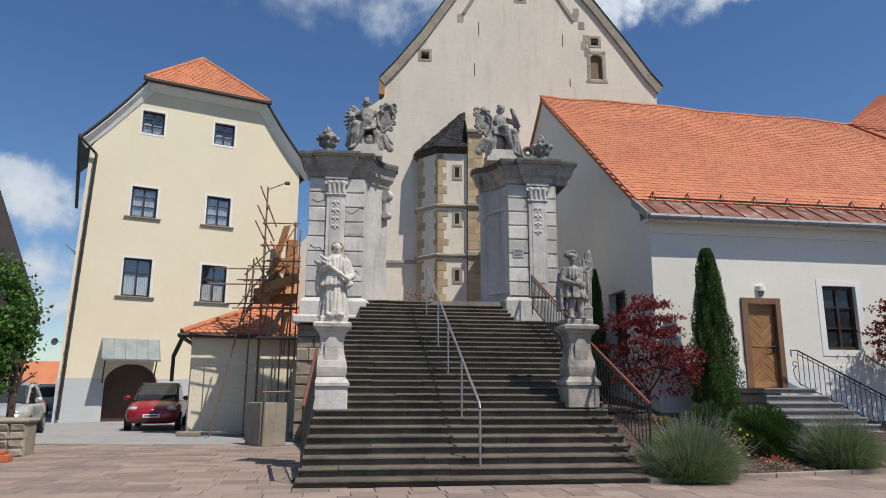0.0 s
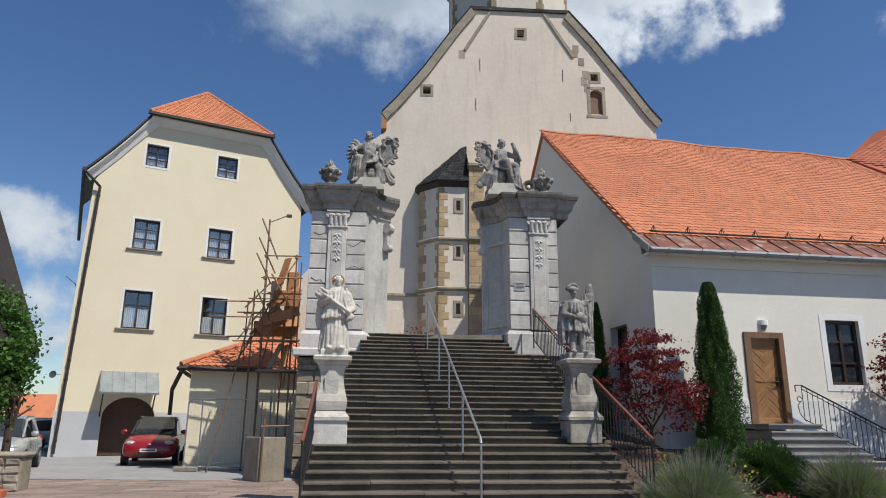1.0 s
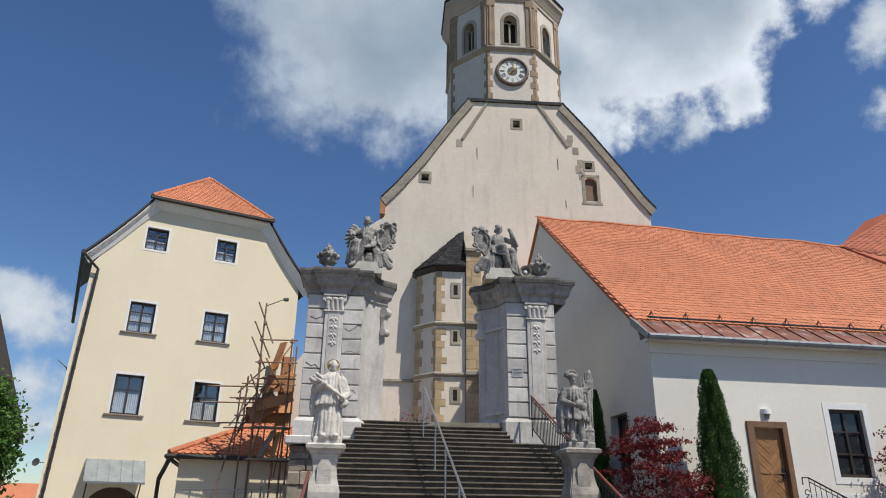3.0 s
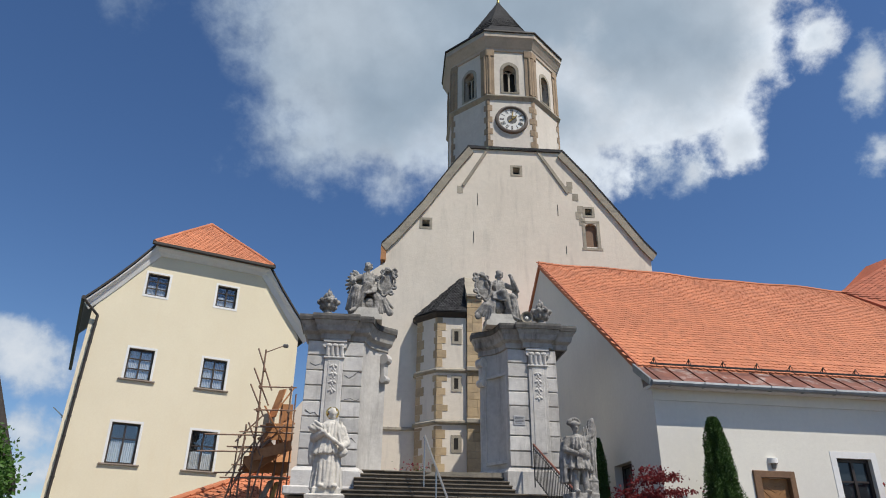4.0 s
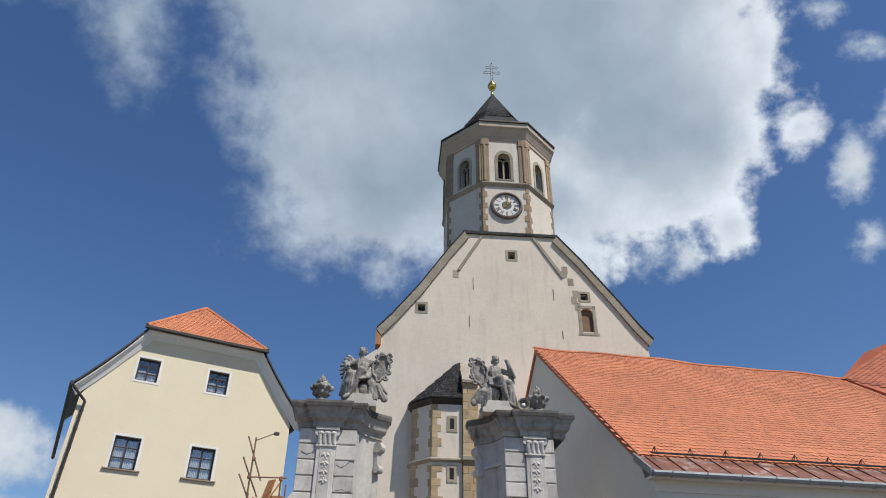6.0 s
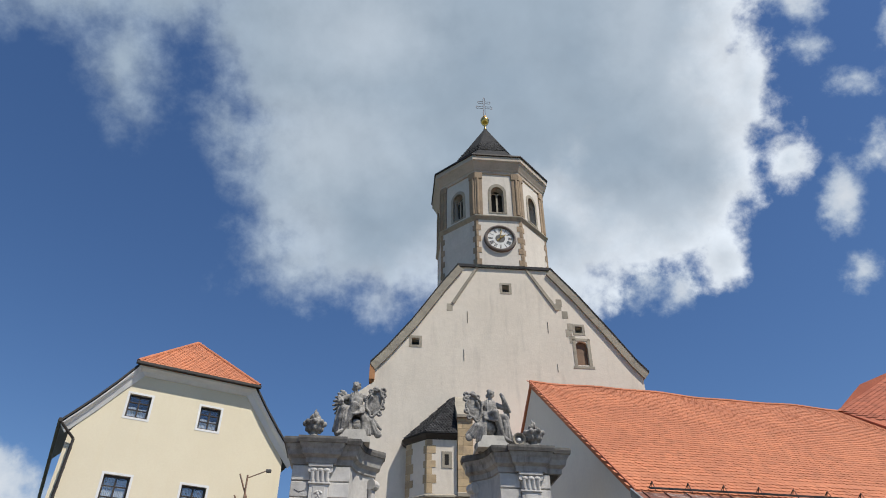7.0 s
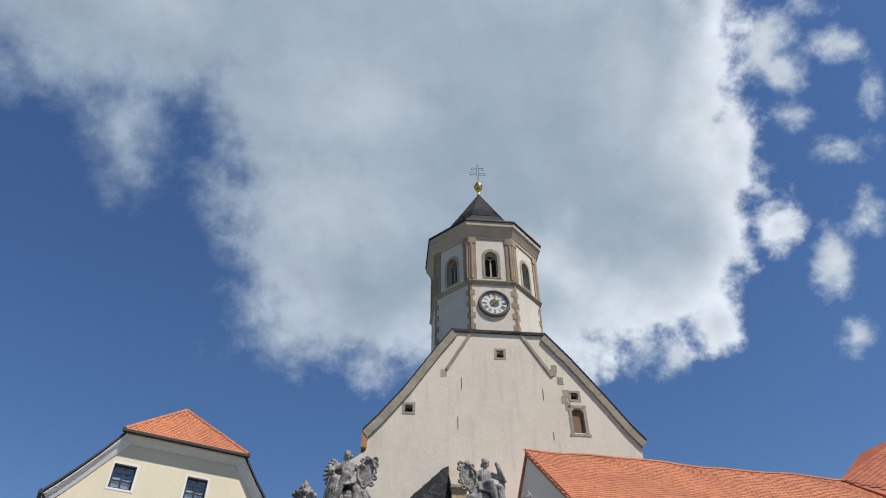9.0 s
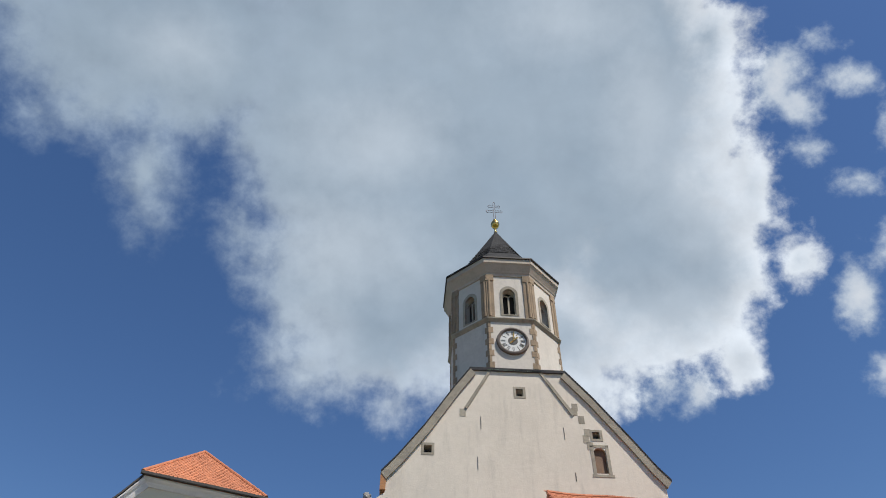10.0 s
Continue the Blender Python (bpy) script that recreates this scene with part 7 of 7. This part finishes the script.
    part("plate_bar", cube(-0.20, 0.20, -0.034, -0.029, 0.475, 0.52), M["black_soft"], plate)
    bm = bmesh.new()
    ell(bm, (0, 0.06, 0.67), (0.07, 0.03, 0.035))
    part("badge", bm, M["steel"], t)
    for s in (-1, 1):
        part("roof_rail", tube(bmesh.new(), (s * 0.58, 1.9, 1.535 * k), (s * 0.56, 3.4, 1.53 * k), 0.018, 6), M["steel"], t)
    return t


car(pose(-9.60, 23.1, -0.004, 0, 0, 16), M["car_red"], "glossy red compact car with a black roof in the yard", M["black"], 1.58)
car(pose(-12.25, 18.95, -0.004, 0, 0, 22), M["car_silver"], "silver estate car parked behind the stone post")
car(pose(-20.1, 37.5, -0.004, 0, 0, 176), M["car_white"], "white car seen from behind beside the house")

# ---- far left: eave of a dark roof, tree, stone post, far roofs ----
lh = thing("barn_left", pose(-11, 17, 0), "dark timber roofed building behind the tree", "building")
bm = prism(bmesh.new(), [(-10, 2.95), (0.84, 2.95), (0.75, 3.3), (-0.44, 6.0), (-2.5, 10.6), (-10, 10.6)], 0.0, 0.25)
part("gable_boarding", bm, M["dark_wood"], lh)
bm = prism(bmesh.new(), [(0.86, 2.98), (0.92, 3.12), (-2.4, 10.6), (-2.55, 10.6)], -6.0, 0.0)
part("roof", bm, M["dark_metal"], lh, "dark roof with black verge board")
part("wall", cube(-10, -1.2, -6.0, -0.05, -0.2, 3.2), M["plinth_grey"], lh)


def leaf_cloud(name, pts, size, material, parent, seed=1, aspect=0.7, up=0.0, fold=0.25, out=None, label="", shape="leaf"):
    """Many small folded leaves at the given places, one mesh."""
    rng = np.random.default_rng(seed)
    pts = np.asarray(pts, float)
    n = len(pts)
    d = rng.normal(size=(n, 3))
    if out is not None:
        d = d * 0.6 + np.asarray(out)
    d[:, 2] += up
    d /= np.linalg.norm(d, axis=1, keepdims=True)
    s = np.cross(d, rng.normal(size=(n, 3)))
    s /= np.linalg.norm(s, axis=1, keepdims=True) + 1e-9
    nn = np.cross(d, s)
    L = size * rng.uniform(0.6, 1.3, (n, 1))
    w = L * aspect / 2
    base, tip = pts - d * L / 2, pts + d * L / 2
    left, right = pts - s * w + nn * w * fold - d * L * 0.08, pts + s * w + nn * w * fold - d * L * 0.08
    v = np.stack([base, right, tip, left], 1).reshape(-1, 3)
    me = bpy.data.meshes.new(name)
    i = np.arange(n) * 4
    faces = np.concatenate([np.stack([i, i + 1, i + 2], 1), np.stack([i, i + 2, i + 3], 1)])
    me.from_pydata(v.tolist(), [], faces.tolist())
    me.materials.append(material)
    ob = new(name, me)
    ob["kind"] = "stuff"
    if parent is not None:
        ob.parent = parent
    if label:
        ob["label"] = label
    return ob


def blades(name, roots, tips, width, material, parent, seed=1, sag=0.1, label=""):
    """Thin curved stalks from roots to tips."""
    rng = np.random.default_rng(seed)
    a, b = np.asarray(roots, float), np.asarray(tips, float)
    n = len(a)
    mid = (a + b) / 2
    mid[:, 2] += sag * rng.uniform(0.3, 1.4, n)
    s = np.cross(b - a, rng.normal(size=(n, 3)))
    s /= np.linalg.norm(s, axis=1, keepdims=True) + 1e-9
    s *= width / 2
    v = np.stack([a - s, a + s, mid + s, mid - s, b], 1).reshape(-1, 3)
    i = (np.arange(n) * 5)
    me = bpy.data.meshes.new(name)
    faces = [tuple(q) for q in np.stack([i, i + 1, i + 2, i + 3], 1).tolist()] + [tuple(q) for q in np.stack([i + 3, i + 2, i + 4], 1).tolist()]
    me.from_pydata(v.tolist(), [], faces)
    me.materials.append(material)
    ob = new(name, me)
    ob["kind"] = "stuff"
    ob.parent = parent
    if label:
        ob["label"] = label
    return ob


def branchy(bm, p, d, length, r, depth, rng, spread, tips):
    q = p + d * length
    tube(bm, p, q, r, 7 if depth > 1 else 5, r * 0.68)
    if depth == 0:
        tips.append(q)
        return
    for _ in range(3 if depth > 1 else 2):
        e = Vector((rng.gauss(0, 1), rng.gauss(0, 1), rng.gauss(0, 0.6))).normalized()
        branchy(bm, q - d * length * rng.uniform(0, 0.25), (d + e * spread).normalized(), length * rng.uniform(0.6, 0.85), r * 0.62, depth - 1, rng, spread, tips)


def tree(name, m, label, height, trunk_h, trunk_r, crown_c, crown_r, n_clump, per_clump, leaf, material, bark, seed, clump=0.35, flat=0.5, group="", spread=0.8, taper=0.0):
    t = thing(name, m, label, "tree", group)
    rng = random.Random(seed)
    bm = bmesh.new()
    tips = []
    base = Vector((0, 0, -0.1))
    top = Vector((rng.uniform(-0.05, 0.05), rng.uniform(-0.05, 0.05), trunk_h))
    tube(bm, base, top, trunk_r * 1.2, 10, trunk_r * 0.8)
    for k in range(5):
        a = 2 * math.pi * k / 5 + rng.uniform(-0.4, 0.4)
        branchy(bm, top - Vector((0, 0, rng.uniform(0, trunk_h * 0.3))), Vector((math.cos(a) * spread, math.sin(a) * spread, 1)).normalized(), (height - trunk_h) * 0.34, trunk_r * 0.5, 2, rng, 0.7, tips)
    part("trunk", bm, bark, t)
    r = np.random.default_rng(seed)
    c = r.normal(size=(n_clump, 3))
    c /= np.linalg.norm(c, axis=1, keepdims=True)
    c[:, :2] *= 1 - taper * c[:, 2:3]
    c = c * (r.uniform(0.35, 1.0, (n_clump, 1)) ** 0.6) * np.array(crown_r) + np.array(crown_c)
    pts = (c[:, None, :] + r.normal(size=(n_clump, per_clump, 3)) * clump * np.array((1, 1, flat)) * r.uniform(0.5, 1.1, (n_clump, 1, 1))).reshape(-1, 3)
    leaf_cloud("crown", pts, leaf, material, t, seed)
    return t


tree("tree", pose(-9.85, 16.0, 0), "leafy green street tree with a dark trunk behind a stone post", 3.0, 1.4, 0.09, (-1.22, 0, 2.72), (1.36, 1.2, 1.80), 230, 120, 0.115, M["leaf_green"], M["bark"], 3, 0.20, 0.8, "", 0.3, 0.25)
post = thing("stone_post", pose(-9.0, 14.85, 0, 0, 0, 12), "crumbling rubble stone gate post with worn top", "post")
rp = random.Random(4)
part("core", cube(-0.62, 0.30, -0.28, 0.32, -0.05, 0.66, 0.03), M["rubble"], post)
for zc in range(4):
    for xc in range(3):
        bm = cube(-0.64 + 0.31 * xc, -0.64 + 0.31 * xc + 0.29, -0.32, 0.34, 0.0 + 0.17 * zc, 0.16 + 0.17 * zc, 0.03)
        for v in bm.verts:
            v.co += Vector((rp.uniform(-0.02, 0.02), rp.uniform(-0.02, 0.02), rp.uniform(-0.015, 0.015)))
        part("stone", bm, M["rubble"], post)
part("cap_stone", cube(-0.68, 0.34, -0.34, 0.36, 0.66, 0.76, 0.04), M["rubble"], post)
edge = thing("brick_edging", pose(-8.25, 13.55, 0, 0, 0, 14), "orange brick edging along the planting bed", "edging")
for k in range(8):
    part("brick", cube(-0.26 * k - 0.25, -0.26 * k, -0.13, 0.13, 0.0, 0.13, 0.008), M["brick"], edge)
for k in range(8):
    part("brick", cube(-0.26 * k - 0.38, -0.26 * k - 0.13, -0.0, 0.26, 0.135, 0.2, 0.008), M["brick"], edge)
far = thing("far_house", pose(-64.5, 110, 0, 0, 0, 10), "distant house with an orange tile roof", "house")
part("wall", cube(-4, 3.6, 0, 8, 0, 1.3), M["white"], far)
part("roof", prism(bmesh.new(), [(-0.5, 1.1), (8.5, 1.1), (4, 5.6)], -4.5, 4.0, "x"), M["tile"], far)
shed = thing("shed", pose(-17.3, 31.5, 0, 0, 0, 30), "dark grey lean-to shed beside the house", "shed")
part("wall", prism(bmesh.new(), [(-0.2, -0.1), (1.5, -0.1), (1.5, 4.3), (1.2, 4.2), (-0.2, 0.9)], 0.0, 3.0), M["dark_wood"], shed)
dish = thing("satellite_dish", pose(-15.48, 28.59, 0, 0, 0, 28.4) @ pose(-0.4, 0.3, 3.25) @ Matrix.Scale(0.55, 4), "small round grey satellite dish on the house corner", "dish")
bm = lathe(bmesh.new(), [(0.02, 0.0), (0.15, 0.02), (0.27, 0.07), (0.28, 0.08), (0.2, 0.05), (0.02, 0.02)], 20)
bmesh.ops.transform(bm, matrix=pose(-0.35, 0, 0, 80, 0, -30), verts=bm.verts)
part("bowl", bm, M["black_soft"], dish)
part("arm", tube(bmesh.new(), (-0.35, 0, 0), (0.15, 0.0, 0), 0.02, 6), M["iron"], dish)
pv = thing("awning_bracket", pose(-15.48, 28.59, 0, 0, 0, 30) @ pose(-0.05, 0.4, 6.95), "thin pale panel on a bracket at the house corner", "bracket")
bm = cube(-0.75, -0.08, -0.03, 0.03, -0.02, 0.02)
bmesh.ops.transform(bm, matrix=pose(0, 0, 0, 0, 38, 0), verts=bm.verts)
part("panel", bm, M["zinc"], pv)
part("arm", tube(bmesh.new(), (-0.2, 0, 0.1), (0.1, 0.2, -0.1), 0.025, 6), M["iron"], pv)
# wooded rise on the horizon
bm = bmesh.new()
rh = random.Random(8)
prev = None
for k in range(90):
    x = -420 + 840 * k / 89
    h = 9 + 5 * math.sin(k * 0.21) + 3 * math.sin(k * 0.53 + 1) + rh.uniform(-0.8, 0.8)
    a = [bm.verts.new((x, 330, -1)), bm.verts.new((x, 345, h * 0.7)), bm.verts.new((x, 370, h)), bm.verts.new((x, 460, -1))]
    if prev:
        for i in range(3):
            bm.faces.new((prev[i], a[i], a[i + 1], prev[i + 1]))
    prev = a
tagged(part("backdrop_hill", bm, M["grass"]), "low wooded hill on the far horizon", "hill", kind="structure")

# ---- garden bed ----
BED_A, BED_D = Vector((3.15, 10.95, 0)), Vector((math.cos(radians(18)), math.sin(radians(18)), 0))


def bed_height(s, t):
    return 0.03 + 0.84 * (t ** 1.3) * (1.0 if s < 4 else 1 - 0.25 * min(1, (s - 4) / 3))


bm = bmesh.new()
NS, NT = 46, 26
grid = []
for i in range(NS + 1):
    s = 9.5 * i / NS
    fr_ = BED_A + BED_D * s
    bk = (BARN_M @ Vector((-1.75 + 10.6 * i / NS, WALL_Y + 0.05, 0)))
    row = []
    for j in range(NT + 1):
        t = j / NT
        p = fr_.lerp(bk, t)
        p.z = bed_height(s, t) + 0.025 * noise.noise(Vector((p.x * 3, p.y * 3, 0)))
        row.append(bm.verts.new(p))
    grid.append(row)
for i in range(NS):
    for j in range(NT):
        bm.faces.new((grid[i][j], grid[i + 1][j], grid[i + 1][j + 1], grid[i][j + 1]))
tagged(part("garden_bed", bm, M["soil"], smooth=True), "bark mulched planting bed rising to the wall", "bed", kind="structure")
bm = bmesh.new()
q = [bm.verts.new(p) for p in ((3.2, 16.4, 0.86), (5.2, 16.95, 0.9), (4.4, 22.5, 1.6), (2.6, 21.5, 1.6))]
bm.faces.new(q)
tagged(part("upper_bed", bm, M["soil"]), "narrow soil strip beside the stairs", "bed", kind="structure")
kerb = thing("bed_edging", Matrix.Translation(BED_A) @ Matrix.Rotation(radians(18), 4, "Z"), "low stone edging along the planting bed", "edging")
for k in range(12):
    part("edging_stone", cube(0.8 * k + 0.006, 0.8 * k + 0.794, -0.05, 0.05, -0.02, 0.075, 0.008), M["sill"], kerb)
r = np.random.default_rng(6)
n = 3800
verts, faces = [], []
for k in range(n):
    s, t = r.uniform(0.4, 8.6), r.uniform(0.01, 0.7)
    fr_ = BED_A + BED_D * s
    p = fr_.lerp(BARN_M @ Vector((-1.75 + 10.6 * s / 9.5, WALL_Y, 0)), t)
    p.z = bed_height(s, t) + 0.015
    a = r.uniform(0, 6.28)
    l, w, h = r.uniform(0.025, 0.07), r.uniform(0.012, 0.03), 0.012
    rot = Euler((r.normal() * 0.3, r.normal() * 0.3, a)).to_matrix()
    b0 = len(verts)
    for sx, sy, sz in ((-1, -1, 0), (1, -1, 0), (1, 1, 0), (-1, 1, 0), (-1, -1, 1), (1, -1, 1), (1, 1, 1), (-1, 1, 1)):
        verts.append(tuple(p + rot @ Vector((sx * l / 2, sy * w / 2, sz * h))))
    for f_ in ((4, 5, 6, 7), (0, 1, 5, 4), (1, 2, 6, 5), (2, 3, 7, 6), (3, 0, 4, 7)):
        faces.append(tuple(b0 + i for i in f_))
me = bpy.data.meshes.new("bark_chips")
me.from_pydata(verts, [], faces)
me.materials.append(M["chips"])
tagged(new("bark_chips", me), "loose brown bark chips on the bed", "mulch", kind="stuff")


def cypress(m, h, rad, label, n=15000, seed=1):
    t = thing("cypress", m, label, "tree", "columnar cypresses")
    part("trunk", tube(bmesh.new(), (0, 0, -0.1), (0, 0, h * 0.8), 0.06, 8, 0.02), M["bark"], t)
    g_ = np.random.default_rng(seed)
    z = g_.uniform(0.0, 1.0, n)
    prof = np.minimum(1, (z + 0.05) * 6) ** 0.5 * np.clip(1.02 - z, 0, 1) ** 0.50
    a = g_.uniform(0, 2 * np.pi, n)
    lump = 1 + 0.13 * np.sin(a * 4 + z * 9) + 0.13 * np.sin(a * 7 - z * 14) + 0.10 * np.sin(a * 11 + z * 22) + 0.05 * np.sin(z * 40 + a * 2)
    rr = rad * prof * lump * (0.55 + 0.45 * np.sqrt(g_.uniform(0, 1, n)))
    pts = np.stack([rr * np.cos(a), rr * np.sin(a), z * h], 1)
    outw = np.stack([np.cos(a) * 0.7, np.sin(a) * 0.7, np.full(n, 0.9)], 1)
    core_ = [(rad * 0.62 * min(1, (q + 0.05) * 6) ** 0.5 * max(0.02, 1.02 - q) ** 0.62, h * q) for q in [k / 14 for k in range(14)]]
    part("inner_growth", lathe(bmesh.new(), core_, 14), M["cypress"], t)
    leaf_cloud("crown", pts, 0.06, M["cypress"], t, seed, aspect=0.34, out=outw)
    return t


p = BARN_M @ Vector((1.20, WALL_Y - 0.85, 0.82))
cypress(pose(*p), 3.95, 0.58, "tall narrow dark green cypress against the white wall", 42000, 2)
cypress(pose(4.32, 19.4, 1.2), 3.6, 0.38, "slim dark green cypress behind the soldier statue", 20000, 5)
p = BARN_M @ Vector((-0.55, -0.55, 0.8))
tree("japanese_maple", pose(*p), "red-leaved japanese maple with spreading layers", 2.9, 0.6, 0.045, (0.06, 0, 1.62), (1.0, 0.85, 1.30), 74, 85, 0.072, M["leaf_red"], M["bark"], 11, 0.19, 0.30, "japanese maples", 0.9, 0.42)
p = BARN_M @ Vector((6.55, -0.75, 0.6))
tree("japanese_maple", pose(*p), "red-leaved japanese maple beside the dark window", 3.2, 0.9, 0.05, (0.0, 0, 2.15), (1.10, 0.9, 1.05), 80, 90, 0.080, M["leaf_red"], M["bark"], 13, 0.2, 0.32, "japanese maples", 1.2)


def dome_shrub(m, rx, ry, rz, label, n, seed, material):
    t = thing("shrub", m, label, "shrub", "clipped evergreen shrubs")
    g_ = np.random.default_rng(seed)
    d = g_.normal(size=(n, 3))
    d[:, 2] = np.abs(d[:, 2])
    d /= np.linalg.norm(d, axis=1, keepdims=True)
    lump = 1 + 0.10 * np.sin(d[:, 0] * 9 + seed) * np.sin(d[:, 1] * 8) + 0.08 * np.sin(d[:, 2] * 13 + d[:, 0] * 11)
    rad_ = (0.55 + 0.45 * np.sqrt(g_.uniform(0, 1, n))) * lump
    pts = d * rad_[:, None] * np.array((rx, ry, rz))
    leaf_cloud("foliage", pts, 0.11, material, t, seed, aspect=0.16, out=d * 0.9 + np.array((0, 0, 0.5)))
    bm = bmesh.new()
    for k in range(7):
        a = k * 0.9
        tube(bm, (0, 0, -0.05), (rx * 0.5 * math.cos(a), ry * 0.5 * math.sin(a), rz * 0.6), 0.02, 6, 0.008)
    part("stem", bm, M["bark"], t)
    return t


dome_shrub(pose(6.15, 13.75, 0.12), 0.98, 0.85, 0.92, "rounded dark green dwarf pine shrub", 26000, 21, M["pine"])
dome_shrub(pose(5.55, 14.75, 0.4), 0.6, 0.6, 0.7, "low green evergreen shrub at the cypress foot", 9000, 22, M["pine"])
dome_shrub(pose(4.35, 12.9, 0.2), 0.72, 0.6, 0.68, "low green evergreen shrub beside the railing", 14000, 23, M["pine"])


def lavender(m, rad_, h, n, seed, label):
    t = thing("lavender", m, label, "lavender", "lavender bushes")
    g_ = np.random.default_rng(seed)
    a = g_.uniform(0, 2 * np.pi, n)
    u = np.sqrt(g_.uniform(0, 1, n))
    roots = np.stack([np.cos(a) * u * rad_ * 0.45, np.sin(a) * u * rad_ * 0.45, np.zeros(n)], 1)
    reach = g_.uniform(0.55, 1.0, n)
    el = (1 - u * 0.92) * np.pi / 2
    tips = np.stack([np.cos(a) * np.cos(el) * rad_ * reach, np.sin(a) * np.cos(el) * rad_ * reach, 0.08 + np.sin(el) * h * reach * g_.uniform(0.75, 1.05, n)], 1)
    tips += g_.normal(size=(n, 3)) * 0.11
    blades("stem_mass", roots, tips, 0.006, M["lavender"], t, seed, 0.14)
    k = n // 6
    pts = tips[:k]
    d = (tips[:k] - roots[:k])
    d /= np.linalg.norm(d, axis=1, keepdims=True)
    blades("spike_mass", pts - d * 0.1, pts + d * g_.uniform(0.05, 0.26, (k, 1)), 0.005, M["lavender_tip"], t, seed + 1, 0.01, "grey-mauve flower spikes")
    fill = np.stack([np.cos(a) * u * rad_ * 0.8, np.sin(a) * u * rad_ * 0.8, g_.uniform(0.02, 1, n) * h * 0.75 * np.sqrt(np.clip(1 - (u * 0.85) ** 2, 0, 1))], 1)
    leaf_cloud("leaves", fill, 0.07, M["lavender"], t, seed + 2, aspect=0.10, up=0.8)
    return t


lavender(pose(3.95, 11.35, 0.03), 0.88, 0.86, 20000, 31, "large grey-green lavender bush spilling over the paving")
lavender(pose(7.15, 12.75, 0.08), 0.76, 0.80, 16000, 32, "grey-green lavender bush at the bed edge")


def flowers(name, m, label, material, n, spread_, h, seed, leafmat=None):
    t = thing(name, m, label, "flowers")
    g_ = np.random.default_rng(seed)
    pts = g_.normal(size=(n, 3)) * np.array((spread_, spread_, h * 0.3)) + np.array((0, 0, h))
    leaf_cloud("petals", pts, 0.05, material, t, seed, aspect=0.9)
    pts = g_.normal(size=(n, 3)) * np.array((spread_, spread_, h * 0.3)) + np.array((0, 0, h * 0.6))
    leaf_cloud("leaves", pts, 0.06, leafmat or M["lavender"], t, seed + 1, aspect=0.5)
    return t


flowers("flower_clump", pose(3.75, 12.1, 0.15), "orange day-lily blooms behind the lavender", M["petal_orange"], 60, 0.10, 0.55, 41)
flowers("flower_clump", pose(4.85, 11.75, 0.1), "yellow blooms beside the lavender", M["petal_yellow"], 70, 0.12, 0.45, 42)
flowers("flower_clump", pose(5.75, 12.35, 0.1), "small pink-red bedding flowers", M["petal_pink"], 60, 0.12, 0.12, 43)
rose = GATE_M @ Vector((-0.55, 2.2, 3.85))
flowers("rose_bush", pose(*rose), "red roses with green leaves on the terrace", M["petal_red"], 90, 0.28, 0.35, 44, M["leaf_green"])

# ---- paving slabs ----
rs = random.Random(12)
shapes = {}


def slab_mesh(w, d):
    key = (round(w, 2), round(d, 2))
    if key not in shapes:
        bm = cube(0.006, w - 0.006, 0.006, d - 0.006, -0.04, 0.0, 0.005)
        me = bpy.data.meshes.new("slab")
        bm.to_mesh(me)
        bm.free()
        me.materials.append(M["paver_piece"])
        shapes[key] = me
    return shapes[key]


PAVE = Matrix.Rotation(radians(9), 4, "Z")
verts, faces = [], []
count = 0
yy = 6.4
while yy < 18.6:
    depth = rs.choice((0.3, 0.36, 0.42))
    xx = -15 + rs.uniform(0, 0.5)
    while xx < 14:
        w = rs.choice((0.4, 0.52, 0.64, 0.8))
        c = PAVE @ Vector((xx + w / 2, yy + depth / 2, 0))
        keep = c.y < 17.75
        loc = STAIR_M.inverted() @ c
        if -2.5 < loc.x < 2.6 and loc.y > -0.1:
            keep = False
        side = c - BED_A
        if side.dot(Vector((-BED_D.y, BED_D.x, 0))) > 0.15 and c.x > 2.9:
            keep = False
        if keep:
            near = 8.9 < c.y < 13.2 and -7.5 < c.x < 8.5
            dz = rs.uniform(-0.004, 0.003)
            if near and count < 300:
                ob = new("slab", slab_mesh(w, depth))
                ob.parent = paving
                ob.matrix_world = PAVE @ Matrix.Translation((xx, yy, dz))
                count += 1
            else:
                k = len(verts)
                for px, py, pz in ((0.008, 0.008, 0), (w - 0.008, 0.008, 0), (w - 0.008, depth - 0.008, 0), (0.008, depth - 0.008, 0), (0.002, 0.002, -0.03), (w - 0.002, 0.002, -0.03), (w - 0.002, depth - 0.002, -0.03), (0.002, depth - 0.002, -0.03)):
                    verts.append(tuple(PAVE @ Vector((xx + px, yy + py, pz + dz))))
                for f_ in ((0, 1, 2, 3), (0, 4, 5, 1), (1, 5, 6, 2), (2, 6, 7, 3), (3, 7, 4, 0)):
                    faces.append(tuple(k + i for i in f_))
        xx += w
    yy += depth
me = bpy.data.meshes.new("far_slabs")
me.from_pydata(verts, [], faces)
me.materials.append(M["paver"])
ob = new("far_slabs", me)
ob.parent = paving
ob["kind"] = "stuff"
